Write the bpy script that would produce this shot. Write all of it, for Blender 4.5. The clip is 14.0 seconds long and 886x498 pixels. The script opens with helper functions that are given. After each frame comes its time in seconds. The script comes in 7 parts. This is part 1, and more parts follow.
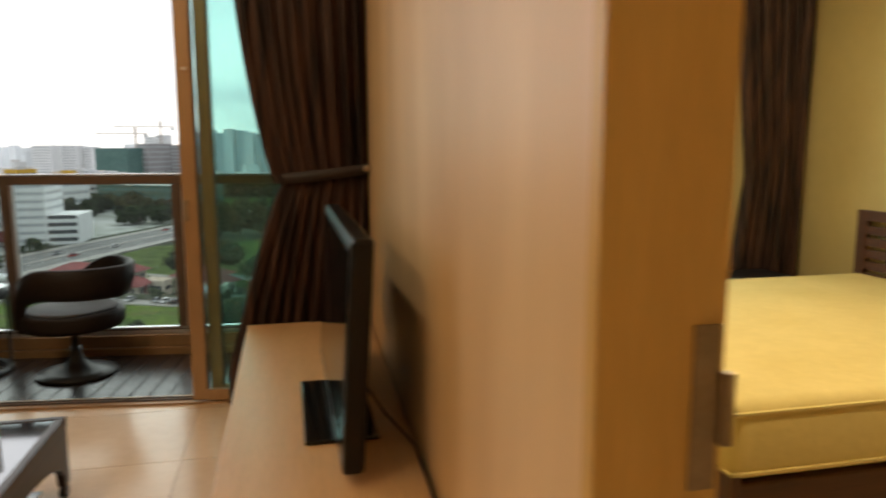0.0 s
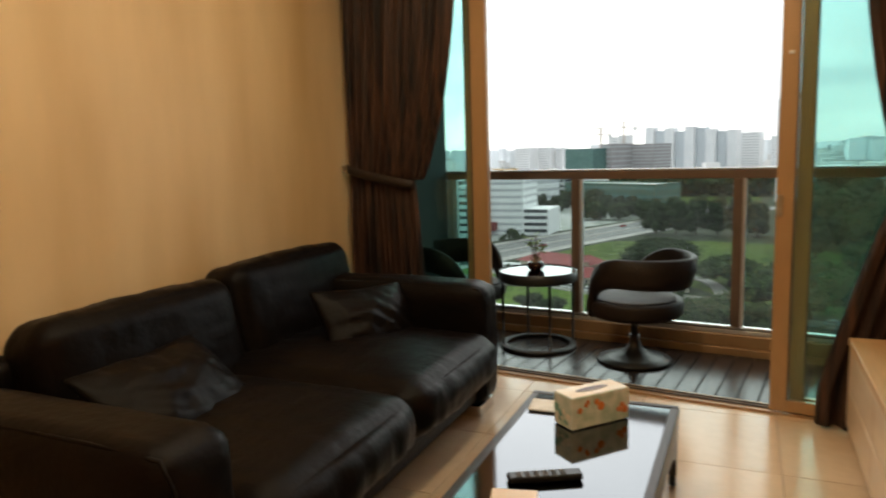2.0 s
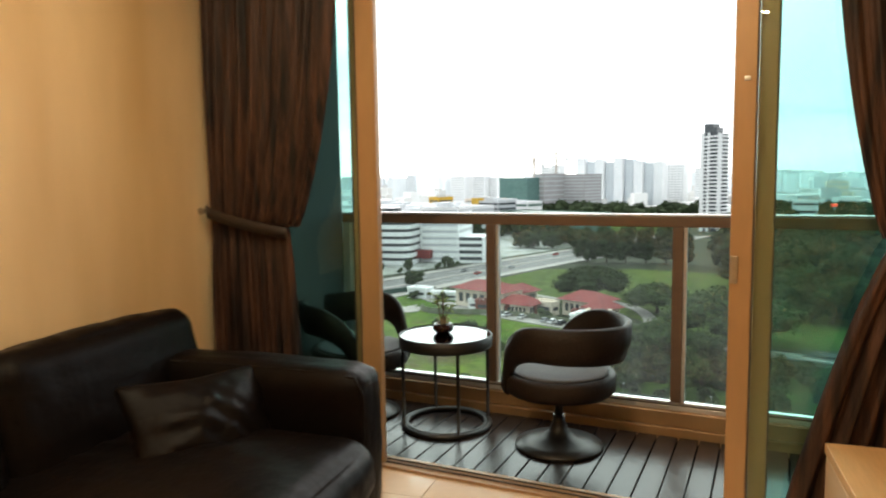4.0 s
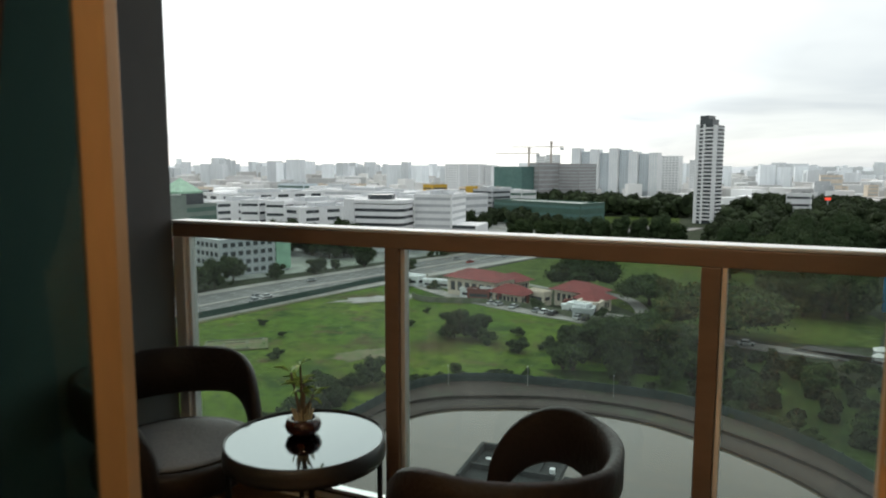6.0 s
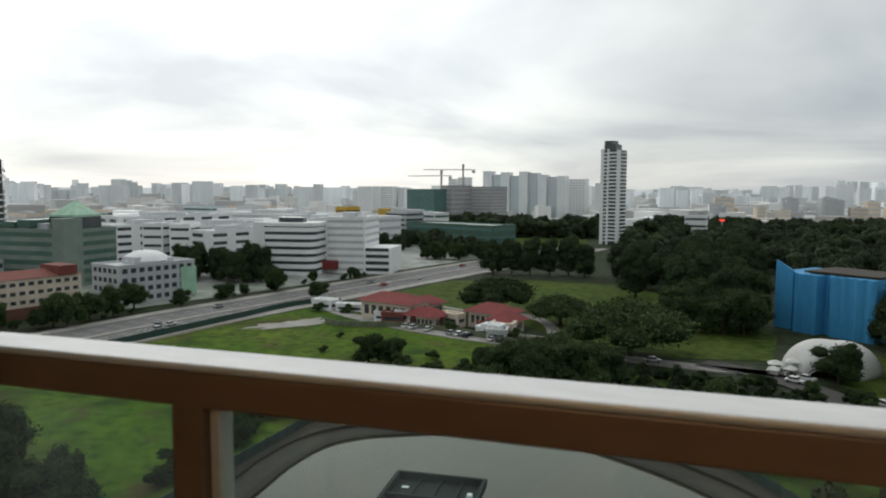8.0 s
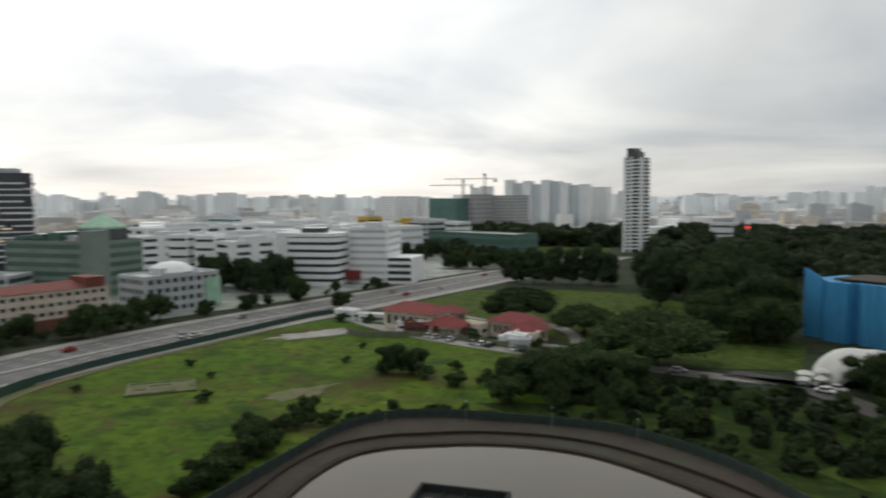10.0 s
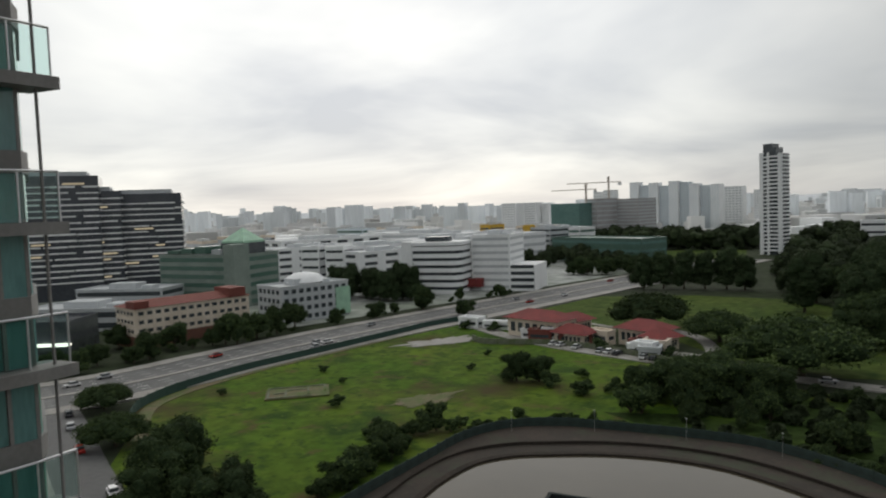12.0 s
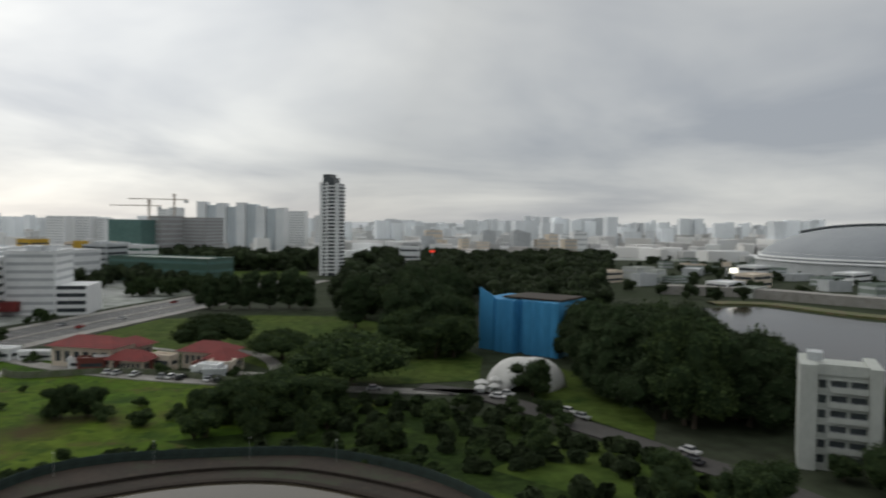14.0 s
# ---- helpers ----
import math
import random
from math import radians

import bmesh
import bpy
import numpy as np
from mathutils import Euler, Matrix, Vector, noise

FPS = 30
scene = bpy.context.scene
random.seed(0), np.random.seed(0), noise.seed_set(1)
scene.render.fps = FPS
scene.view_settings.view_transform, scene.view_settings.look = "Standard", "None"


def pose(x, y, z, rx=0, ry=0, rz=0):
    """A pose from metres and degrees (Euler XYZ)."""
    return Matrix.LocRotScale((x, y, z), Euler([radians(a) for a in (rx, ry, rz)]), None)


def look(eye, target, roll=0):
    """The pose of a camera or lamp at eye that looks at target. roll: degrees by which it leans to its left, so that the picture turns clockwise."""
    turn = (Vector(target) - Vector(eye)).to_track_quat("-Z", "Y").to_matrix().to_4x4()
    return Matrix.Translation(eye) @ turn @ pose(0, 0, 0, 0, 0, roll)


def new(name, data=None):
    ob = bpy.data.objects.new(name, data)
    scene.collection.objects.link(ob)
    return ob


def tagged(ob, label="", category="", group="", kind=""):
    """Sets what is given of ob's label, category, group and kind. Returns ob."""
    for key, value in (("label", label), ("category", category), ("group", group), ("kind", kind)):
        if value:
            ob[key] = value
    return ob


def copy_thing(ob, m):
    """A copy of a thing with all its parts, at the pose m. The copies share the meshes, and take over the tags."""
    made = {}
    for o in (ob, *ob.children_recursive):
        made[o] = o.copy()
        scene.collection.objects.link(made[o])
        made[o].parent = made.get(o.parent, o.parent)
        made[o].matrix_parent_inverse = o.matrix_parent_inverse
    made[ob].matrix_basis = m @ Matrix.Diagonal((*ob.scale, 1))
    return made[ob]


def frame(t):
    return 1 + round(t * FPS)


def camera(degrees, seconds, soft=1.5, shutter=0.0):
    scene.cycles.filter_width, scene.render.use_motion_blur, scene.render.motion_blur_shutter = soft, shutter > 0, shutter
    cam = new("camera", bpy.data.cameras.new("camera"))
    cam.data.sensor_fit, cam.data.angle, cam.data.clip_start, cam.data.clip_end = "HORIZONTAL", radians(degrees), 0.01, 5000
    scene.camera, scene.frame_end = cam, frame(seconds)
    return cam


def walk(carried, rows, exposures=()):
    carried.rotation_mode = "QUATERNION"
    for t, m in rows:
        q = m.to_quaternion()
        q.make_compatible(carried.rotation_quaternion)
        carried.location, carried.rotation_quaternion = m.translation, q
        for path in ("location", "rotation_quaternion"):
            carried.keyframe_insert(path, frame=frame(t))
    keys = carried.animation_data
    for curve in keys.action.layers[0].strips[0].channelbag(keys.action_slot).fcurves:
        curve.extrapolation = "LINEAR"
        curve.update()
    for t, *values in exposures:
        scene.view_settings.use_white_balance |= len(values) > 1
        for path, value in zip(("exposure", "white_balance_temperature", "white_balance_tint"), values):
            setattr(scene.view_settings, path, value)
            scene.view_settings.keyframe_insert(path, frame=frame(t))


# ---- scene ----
cam = camera(64.6, 14.0, soft=2.0, shutter=0.4)
PATH = [
    (0, (0.937, -3.468, 1.281), (1.129, -1.498, 0.992), -0.16),
    (0.5, (0.719, -3.447, 1.263), (0.562, -1.477, 0.958), -0.88),
    (1, (0.524, -3.472, 1.257), (0.065, -1.547, 0.964), -1.86),
    (1.5, (0.405, -3.505, 1.266), (-0.325, -1.665, 0.985), -1.57),
    (2, (0.319, -3.459, 1.260), (-0.689, -1.754, 0.987), -1.68),
    (2.5, (0.279, -3.354, 1.272), (-0.878, -1.742, 1.022), -0.99),
    (3, (0.281, -3.204, 1.294), (-0.840, -1.564, 1.057), 0.75),
    (3.5, (0.243, -2.989, 1.290), (-0.748, -1.270, 1.040), -0.57),
    (4, (0.147, -2.666, 1.318), (-0.702, -0.866, 1.118), -0.85),
    (4.2, (0.104, -2.531, 1.329), (-0.697, -0.712, 1.109), -1.28),
    (6.3, (-0.205, -0.840, 1.337), (-1.038, 0.962, 1.102), 0.19),
    (6.5, (-0.250, -0.703, 1.347), (-1.085, 1.102, 1.137), 0.02),
    (7, (-0.343, -0.439, 1.362), (-1.112, 1.396, 1.158), 0.20),
    (7.5, (-0.473, -0.193, 1.369), (-1.211, 1.653, 1.153), 0.94),
    (7.7, (-0.585, -0.038, 1.360), (-1.227, 1.847, 1.178), 0.53),
    (9.8, (-0.740, 0.555, 1.530), (-1.279, 2.474, 1.376), -0.22),
    (10, (-0.746, 0.587, 1.538), (-1.411, 2.468, 1.392), -0.26),
    (10.5, (-0.736, 0.616, 1.547), (-1.593, 2.416, 1.382), -0.93),
    (11, (-0.714, 0.621, 1.550), (-1.671, 2.368, 1.376), -1.57),
    (11.5, (-0.714, 0.612, 1.550), (-1.738, 2.323, 1.400), -2.20),
    (12, (-0.754, 0.595, 1.546), (-1.736, 2.333, 1.428), -2.11),
    (12.5, (-0.826, 0.583, 1.541), (-1.643, 2.406, 1.448), -1.24),
    (13, (-0.899, 0.594, 1.546), (-1.401, 2.528, 1.448), 0.07),
    (13.5, (-0.961, 0.629, 1.555), (-1.112, 2.622, 1.467), 0.25),
    (14, (-1.027, 0.675, 1.565), (-0.854, 2.666, 1.491), 0.78),
]
EXPOSURES = [(0, 1.05, 6600, 9), (1.0, 0.9, 6500, 5), (1.5, 0.95, 6500, 5), (2.5, 1.82, 6500, 5), (3.5, 1.95, 6500, 5), (4.2, 1.9, 6500, 5), (6.3, 0.8, 6500, 4), (7.5, 0.5, 6500, 4),
             (10, 0.4, 6700, 7), (11.5, 0.28, 6700, 7), (13, 0.1, 6600, 7), (14, 0.15, 6600, 7)]
walk(cam, [(t, look(eye, target, roll)) for t, eye, target, roll in PATH], EXPOSURES)

# ---------------------------------------------------------------- light
world = bpy.data.worlds.new("overcast_sky")
scene.world = world
world.use_nodes = True


def build_sky():
    nt = world.node_tree
    nt.nodes.clear()
    n, l = nt.nodes, nt.links
    out, bg = n.new("ShaderNodeOutputWorld"), n.new("ShaderNodeBackground")
    co = n.new("ShaderNodeTexCoord")
    # cloud layer seen in perspective: the direction divided by its height
    sep = n.new("ShaderNodeSeparateXYZ")
    l.new(co.outputs["Generated"], sep.inputs[0])
    up = n.new("ShaderNodeMath"); up.operation = "ADD"; up.inputs[1].default_value = 0.16
    l.new(sep.outputs["Z"], up.inputs[0])
    top = n.new("ShaderNodeMath"); top.operation = "MAXIMUM"; top.inputs[1].default_value = 0.05
    l.new(up.outputs[0], top.inputs[0])
    comb = n.new("ShaderNodeCombineXYZ")
    for k in ("X", "Y"):
        d = n.new("ShaderNodeMath"); d.operation = "DIVIDE"
        l.new(sep.outputs[k], d.inputs[0]); l.new(top.outputs[0], d.inputs[1])
        l.new(d.outputs[0], comb.inputs[k])
    no = n.new("ShaderNodeTexNoise")
    no.inputs["Scale"].default_value, no.inputs["Detail"].default_value, no.inputs["Roughness"].default_value = 0.55, 5, 0.5
    no.inputs["Distortion"].default_value = 0.4
    l.new(comb.outputs[0], no.inputs["Vector"])
    ramp = n.new("ShaderNodeValToRGB")
    ramp.color_ramp.elements[0].position, ramp.color_ramp.elements[0].color = 0.36, (0.52, 0.55, 0.62, 1)
    ramp.color_ramp.elements[1].position, ramp.color_ramp.elements[1].color = 0.66, (1, 1, 1, 1)
    l.new(no.outputs["Fac"], ramp.inputs[0])
    # the hidden sun brightens the cloud round its place
    dot = n.new("ShaderNodeVectorMath"); dot.operation = "DOT_PRODUCT"
    dot.inputs[1].default_value = Vector((-0.55, 0.78, 0.42)).normalized()
    l.new(co.outputs["Generated"], dot.inputs[0])
    mr = n.new("ShaderNodeMapRange")
    mr.inputs["From Min"].default_value, mr.inputs["From Max"].default_value = 0.78, 1.0
    mr.inputs["To Min"].default_value, mr.inputs["To Max"].default_value = 0.80, 1.42
    l.new(dot.outputs["Value"], mr.inputs["Value"])
    mul = n.new("ShaderNodeMix"); mul.data_type, mul.blend_type = "RGBA", "MULTIPLY"
    mul.inputs["Factor"].default_value = 1
    l.new(ramp.outputs[0], mul.inputs["A"]); l.new(mr.outputs[0], mul.inputs["B"])
    sky = n.new("ShaderNodeTexSky")
    sky.sky_type, sky.sun_disc, sky.sun_elevation, sky.sun_rotation = "NISHITA", False, radians(26), radians(-35)
    sc = n.new("ShaderNodeMix"); sc.data_type, sc.blend_type = "RGBA", "MULTIPLY"
    sc.inputs["Factor"].default_value, sc.inputs["B"].default_value = 1, (0.08, 0.08, 0.08, 1)
    l.new(sky.outputs[0], sc.inputs["A"])
    mix = n.new("ShaderNodeMix"); mix.data_type = "RGBA"; mix.inputs["Factor"].default_value = 0.9
    l.new(sc.outputs["Result"], mix.inputs["A"]); l.new(mul.outputs["Result"], mix.inputs["B"])
    l.new(mix.outputs["Result"], bg.inputs["Color"])
    bg.inputs["Strength"].default_value = 0.78
    l.new(bg.outputs[0], out.inputs[0])


build_sky()
sun = new("sun", bpy.data.lights.new("sun", "SUN"))
sun.data.energy, sun.data.angle, sun.data.color = 1.4, radians(120), (1, 0.96, 0.9)
sun.matrix_world = look((-55, 78, 42), (0, 0, 0))
LAMP_WATTS = 4.0

# ---------------------------------------------------------------- materials
def material(name, colour, rough=0.6, metal=0.0, second=None, scale=6.0, stretch=(1, 1, 1), mix=0.5, bump=0.0, fine=0.0,
             spec=0.5, coat=0.0, island=0.0, piece=0.0, detail=4):
    """A surface with broad and fine variation: colour to second by noise at scale, a finer grain, and relief."""
    m = bpy.data.materials.new(name)
    m.use_nodes = True
    n, l = m.node_tree.nodes, m.node_tree.links
    b = n["Principled BSDF"]
    b.inputs["Roughness"].default_value, b.inputs["Metallic"].default_value = rough, metal
    b.inputs["Specular IOR Level"].default_value, b.inputs["Coat Weight"].default_value = spec, coat
    b.inputs["Coat Roughness"].default_value = 0.15
    co = n.new("ShaderNodeTexCoord")
    mp = n.new("ShaderNodeMapping"); mp.inputs["Scale"].default_value = stretch
    l.new(co.outputs["Object"], mp.inputs[0])
    big = n.new("ShaderNodeTexNoise"); big.inputs["Scale"].default_value, big.inputs["Detail"].default_value = scale, detail
    l.new(mp.outputs[0], big.inputs["Vector"])
    mx = n.new("ShaderNodeMix"); mx.data_type = "RGBA"
    second = second or tuple(c * 0.75 for c in colour)
    mx.inputs["A"].default_value, mx.inputs["B"].default_value = (*colour, 1), (*second, 1)
    r = n.new("ShaderNodeMapRange")
    r.inputs["From Min"].default_value, r.inputs["From Max"].default_value = 0.5 - mix * 0.4, 0.5 + mix * 0.4
    l.new(big.outputs["Fac"], r.inputs["Value"]); l.new(r.outputs[0], mx.inputs["Factor"])
    last = mx.outputs["Result"]
    small = n.new("ShaderNodeTexNoise"); small.inputs["Scale"].default_value, small.inputs["Detail"].default_value = scale * 9, 3
    l.new(mp.outputs[0], small.inputs["Vector"])
    if fine:
        hs = n.new("ShaderNodeHueSaturation")
        rr = n.new("ShaderNodeMapRange"); rr.inputs["To Min"].default_value, rr.inputs["To Max"].default_value = 1 - fine, 1 + fine
        rr.inputs["From Min"].default_value, rr.inputs["From Max"].default_value = 0.3, 0.7
        l.new(small.outputs["Fac"], rr.inputs["Value"]); l.new(rr.outputs[0], hs.inputs["Value"]); l.new(last, hs.inputs["Color"])
        last = hs.outputs[0]
    for amount, node, sock in ((island, "ShaderNodeNewGeometry", "Random Per Island"), (piece, "ShaderNodeObjectInfo", "Random")):
        if amount:
            hs, src = n.new("ShaderNodeHueSaturation"), n.new(node)
            rr = n.new("ShaderNodeMapRange"); rr.inputs["To Min"].default_value, rr.inputs["To Max"].default_value = 1 - amount, 1 + amount
            l.new(src.outputs[sock], rr.inputs["Value"]); l.new(rr.outputs[0], hs.inputs["Value"]); l.new(last, hs.inputs["Color"])
            last = hs.outputs[0]
    l.new(last, b.inputs["Base Color"])
    if bump:
        bp = n.new("ShaderNodeBump"); bp.inputs["Strength"].default_value, bp.inputs["Distance"].default_value = bump, 0.02
        l.new(small.outputs["Fac"], bp.inputs["Height"]); l.new(bp.outputs[0], b.inputs["Normal"])
    return m


def glass(name, colour, rough=0.0, veil=0.0):
    """A pane: tinted and clear, with gloss that grows towards grazing and a thin uneven film that imitates haze."""
    m = bpy.data.materials.new(name)
    m.use_nodes = True
    n, l = m.node_tree.nodes, m.node_tree.links
    n.clear()
    out, mix, lw = n.new("ShaderNodeOutputMaterial"), n.new("ShaderNodeMixShader"), n.new("ShaderNodeLayerWeight")
    tr, gl = n.new("ShaderNodeBsdfTransparent"), n.new("ShaderNodeBsdfGlossy")
    pw, ad = n.new("ShaderNodeMath"), n.new("ShaderNodeMath")
    pw.operation, pw.inputs[1].default_value = "POWER", 5.0
    ad.operation, ad.inputs[1].default_value, ad.inputs[2].default_value = "MULTIPLY_ADD", 0.5, 0.025
    tr.inputs["Color"].default_value = (*colour, 1)
    gl.inputs["Roughness"].default_value = rough
    l.new(lw.outputs["Facing"], pw.inputs[0]); l.new(pw.outputs[0], ad.inputs[0]); l.new(ad.outputs[0], mix.inputs[0])
    l.new(tr.outputs[0], mix.inputs[1]); l.new(gl.outputs[0], mix.inputs[2])
    last = mix.outputs[0]
    if veil:
        tl, film, no, co = n.new("ShaderNodeBsdfTranslucent"), n.new("ShaderNodeMixShader"), n.new("ShaderNodeTexNoise"), n.new("ShaderNodeTexCoord")
        mp, mr = n.new("ShaderNodeMapping"), n.new("ShaderNodeMapRange")
        mp.inputs["Scale"].default_value = (2.2, 1, 0.7)
        no.inputs["Scale"].default_value, no.inputs["Detail"].default_value = 2.5, 5
        mr.inputs["From Min"].default_value, mr.inputs["From Max"].default_value = 0.3, 0.7
        mr.inputs["To Min"].default_value, mr.inputs["To Max"].default_value = veil * 0.5, veil * 1.5
        tl.inputs["Color"].default_value = (0.8, 0.82, 0.82, 1)
        l.new(co.outputs["Object"], mp.inputs[0]); l.new(mp.outputs[0], no.inputs["Vector"]); l.new(no.outputs["Fac"], mr.inputs["Value"])
        l.new(mr.outputs[0], film.inputs[0]); l.new(last, film.inputs[1]); l.new(tl.outputs[0], film.inputs[2])
        last = film.outputs[0]
    l.new(last, out.inputs[0])
    return m


def emitter(name, colour, strength):
    m = bpy.data.materials.new(name)
    m.use_nodes = True
    n, l = m.node_tree.nodes, m.node_tree.links
    n.clear()
    out, e = n.new("ShaderNodeOutputMaterial"), n.new("ShaderNodeEmission")
    e.inputs["Color"].default_value, e.inputs["Strength"].default_value = (*colour, 1), strength
    l.new(e.outputs[0], out.inputs[0])
    return m


M_WALLPAPER = material("wallpaper", (0.78, 0.58, 0.34), 0.42, second=(0.58, 0.385, 0.185), scale=1.2, stretch=(2.1, 2.1, 0.5), mix=0.55, bump=0.03, fine=0.015, detail=2.2)
M_CEILING = material("ceiling_paint", (0.82, 0.79, 0.73), 0.9, scale=2, mix=0.8, second=(0.78, 0.75, 0.69))
M_TILE = material("floor_tile", (0.66, 0.49, 0.33), 0.2, second=(0.6, 0.43, 0.28), scale=2.2, mix=0.8, fine=0.03, piece=0.05)
M_GROUT = material("grout", (0.42, 0.32, 0.22), 0.8, scale=20)
M_FRAME = material("bronze_frame", (0.42, 0.26, 0.13), 0.36, 0.25, second=(0.36, 0.21, 0.1), scale=3, stretch=(1, 1, 0.3), fine=0.05)
M_FRAME_DARK = material("frame_shadow_gap", (0.08, 0.06, 0.04), 0.5, scale=5)
M_ALU = material("anodised_aluminium", (0.75, 0.74, 0.74), 0.3, 0.6, second=(0.68, 0.67, 0.68), scale=4, fine=0.04)
M_CAP = material("dull_rail_cap", (0.6, 0.61, 0.63), 0.45, 0.35, second=(0.52, 0.53, 0.55), scale=4, stretch=(0.3, 1, 1), fine=0.06, spec=0.3)
M_RAIL = material("brown_rail", (0.18, 0.118, 0.085), 0.42, 0.2, second=(0.145, 0.094, 0.068), scale=5, stretch=(0.3, 1, 1), fine=0.06)
M_DECK = material("deck_board", (0.024, 0.017, 0.015), 0.2, second=(0.014, 0.0105, 0.0095), scale=3, stretch=(8, 1, 8), fine=0.25, bump=0.08, piece=0.3, spec=0.24)
M_DECK_GAP = material("deck_gap", (0.01, 0.01, 0.01), 0.9, scale=4)
M_GREYWALL = material("grey_balcony_paint", (0.074, 0.075, 0.074), 0.85, second=(0.062, 0.063, 0.062), scale=1.5, bump=0.05, fine=0.03)
M_LEATHER = material("brown_leather", (0.0052, 0.0033, 0.0029), 0.42, second=(0.0036, 0.0026, 0.0024), scale=4, bump=0.14, fine=0.12, spec=0.085)
M_CURTAIN = material("curtain_cloth", (0.0095, 0.006, 0.0055), 0.55, second=(0.068, 0.031, 0.019), scale=2.4, stretch=(15, 2, 0.95), mix=0.36, bump=0.2, fine=0.25, spec=0.3, detail=2.5)
M_TIE = material("curtain_tie_cloth", (0.013, 0.0078, 0.006), 0.6, second=(0.024, 0.012, 0.008), scale=12, fine=0.1)
M_OAK = material("light_oak_veneer", (0.62, 0.39, 0.19), 0.38, second=(0.54, 0.32, 0.145), scale=2.0, stretch=(7, 0.7, 7), mix=0.8, fine=0.06)
M_OAK_PALE = material("pale_cabinet_front", (0.66, 0.5, 0.33), 0.32, second=(0.6, 0.43, 0.27), scale=2.0, stretch=(7, 0.7, 7), fine=0.04)
M_DOORWOOD = material("honey_door_lining", (0.68, 0.45, 0.15), 0.4, second=(0.6, 0.385, 0.115), scale=2.2, stretch=(6, 6, 0.5), fine=0.06)
M_BLACK = material("black_plastic", (0.01, 0.0095, 0.0095), 0.3, scale=8, fine=0.1, spec=0.25)
M_TABLEWOOD = material("dark_table_wood", (0.034, 0.019, 0.014), 0.35, second=(0.024, 0.014, 0.01), scale=3, stretch=(8, 1, 8), fine=0.1, spec=0.2)
M_BLACKGLOSS = material("black_glass", (0.008, 0.009, 0.009), 0.05, scale=4, spec=0.6)
M_SCREEN = material("tv_screen", (0.006, 0.007, 0.007), 0.09, scale=4, spec=0.28)
M_BLACKMETAL = material("black_steel", (0.02, 0.018, 0.017), 0.38, 0.3, scale=9, fine=0.15)
M_SHELL = material("chair_leatherette", (0.017, 0.0105, 0.008), 0.5, second=(0.012, 0.0078, 0.006), scale=7, bump=0.15, fine=0.1, spec=0.22)
M_SEATPAD = material("grey_seat_pad", (0.115, 0.115, 0.118), 0.8, second=(0.095, 0.095, 0.1), scale=9, bump=0.2, fine=0.1)
M_CHROME = material("chrome", (0.8, 0.8, 0.8), 0.12, 1.0, scale=5)
M_BED = material("yellow_mattress", (0.72, 0.6, 0.24), 0.85, second=(0.66, 0.54, 0.2), scale=3, bump=0.1, fine=0.03)
M_BEDWALL = material("yellow_bedroom_paint", (0.62, 0.52, 0.24), 0.8, second=(0.57, 0.47, 0.21), scale=1.5, fine=0.02)
M_DARKWOOD = material("dark_bed_wood", (0.11, 0.045, 0.02), 0.45, second=(0.07, 0.03, 0.014), scale=3, stretch=(1, 8, 8), fine=0.1)
M_BRASS = material("brushed_steel_plate", (0.4, 0.33, 0.24), 0.4, 0.7, scale=12, fine=0.08)
M_CARD = material("printed_card", (0.72, 0.73, 0.66), 0.55, second=(0.42, 0.53, 0.43), scale=22, mix=0.4, detail=2)
M_CARD_TOP = material("card_top", (0.8, 0.77, 0.7), 0.55, second=(0.76, 0.66, 0.55), scale=22, mix=0.3)
M_ORANGE = material("print_orange", (0.7, 0.22, 0.05), 0.55, scale=30)
M_TEALPRINT = material("print_teal", (0.2, 0.4, 0.33), 0.55, scale=30)
M_LEAF_POT = material("plant_leaf", (0.17, 0.29, 0.05), 0.5, second=(0.24, 0.33, 0.07), scale=30, island=0.3)
M_STEM = material("plant_stem", (0.09, 0.06, 0.03), 0.7, scale=40)
M_TEALGLASS = glass("green_tinted_glass", (0.79, 0.925, 0.90))
# The rail's film pales the view behind it as haze would.
M_CLEARGLASS = glass("clear_rail_glass", (0.9, 0.965, 0.945), veil=0.014)
M_POTGLASS = material("dark_glass_bowl", (0.03, 0.012, 0.01), 0.06, scale=6)
M_TABLEGLASS = material("dark_mirror_glass", (0.15, 0.158, 0.17), 0.06, 1.0, second=(0.138, 0.146, 0.158), scale=3)
M_LAMP = emitter("warm_lamp", (1.0, 0.72, 0.4), 14)
# town
M_GRASS = material("field_grass", (0.044, 0.098, 0.010), 0.95, second=(0.088, 0.122, 0.018), scale=0.03, mix=0.6, fine=0.22, detail=8, spec=0.05)
M_GROUND = material("town_ground", (0.024, 0.036, 0.015), 0.95, second=(0.05, 0.056, 0.04), scale=0.02, mix=0.8, fine=0.3, detail=8, spec=0.05)
M_PARK = material("park_lawn", (0.047, 0.078, 0.015), 0.95, second=(0.066, 0.09, 0.021), scale=0.03, fine=0.3, detail=8, spec=0.05)
M_SOIL = material("bare_soil", (0.13, 0.1, 0.055), 0.95, second=(0.065, 0.095, 0.02), scale=0.2, mix=0.4, fine=0.25, detail=6)
M_ASPHALT = material("asphalt", (0.1, 0.1, 0.098), 0.8, second=(0.076, 0.076, 0.075), scale=0.08, fine=0.12)
M_CONCRETE = material("pale_concrete", (0.29, 0.28, 0.26), 0.85, second=(0.22, 0.21, 0.19), scale=0.15, fine=0.15)
M_PAINTLINE = material("road_paint", (0.55, 0.55, 0.53), 0.7, scale=0.5)
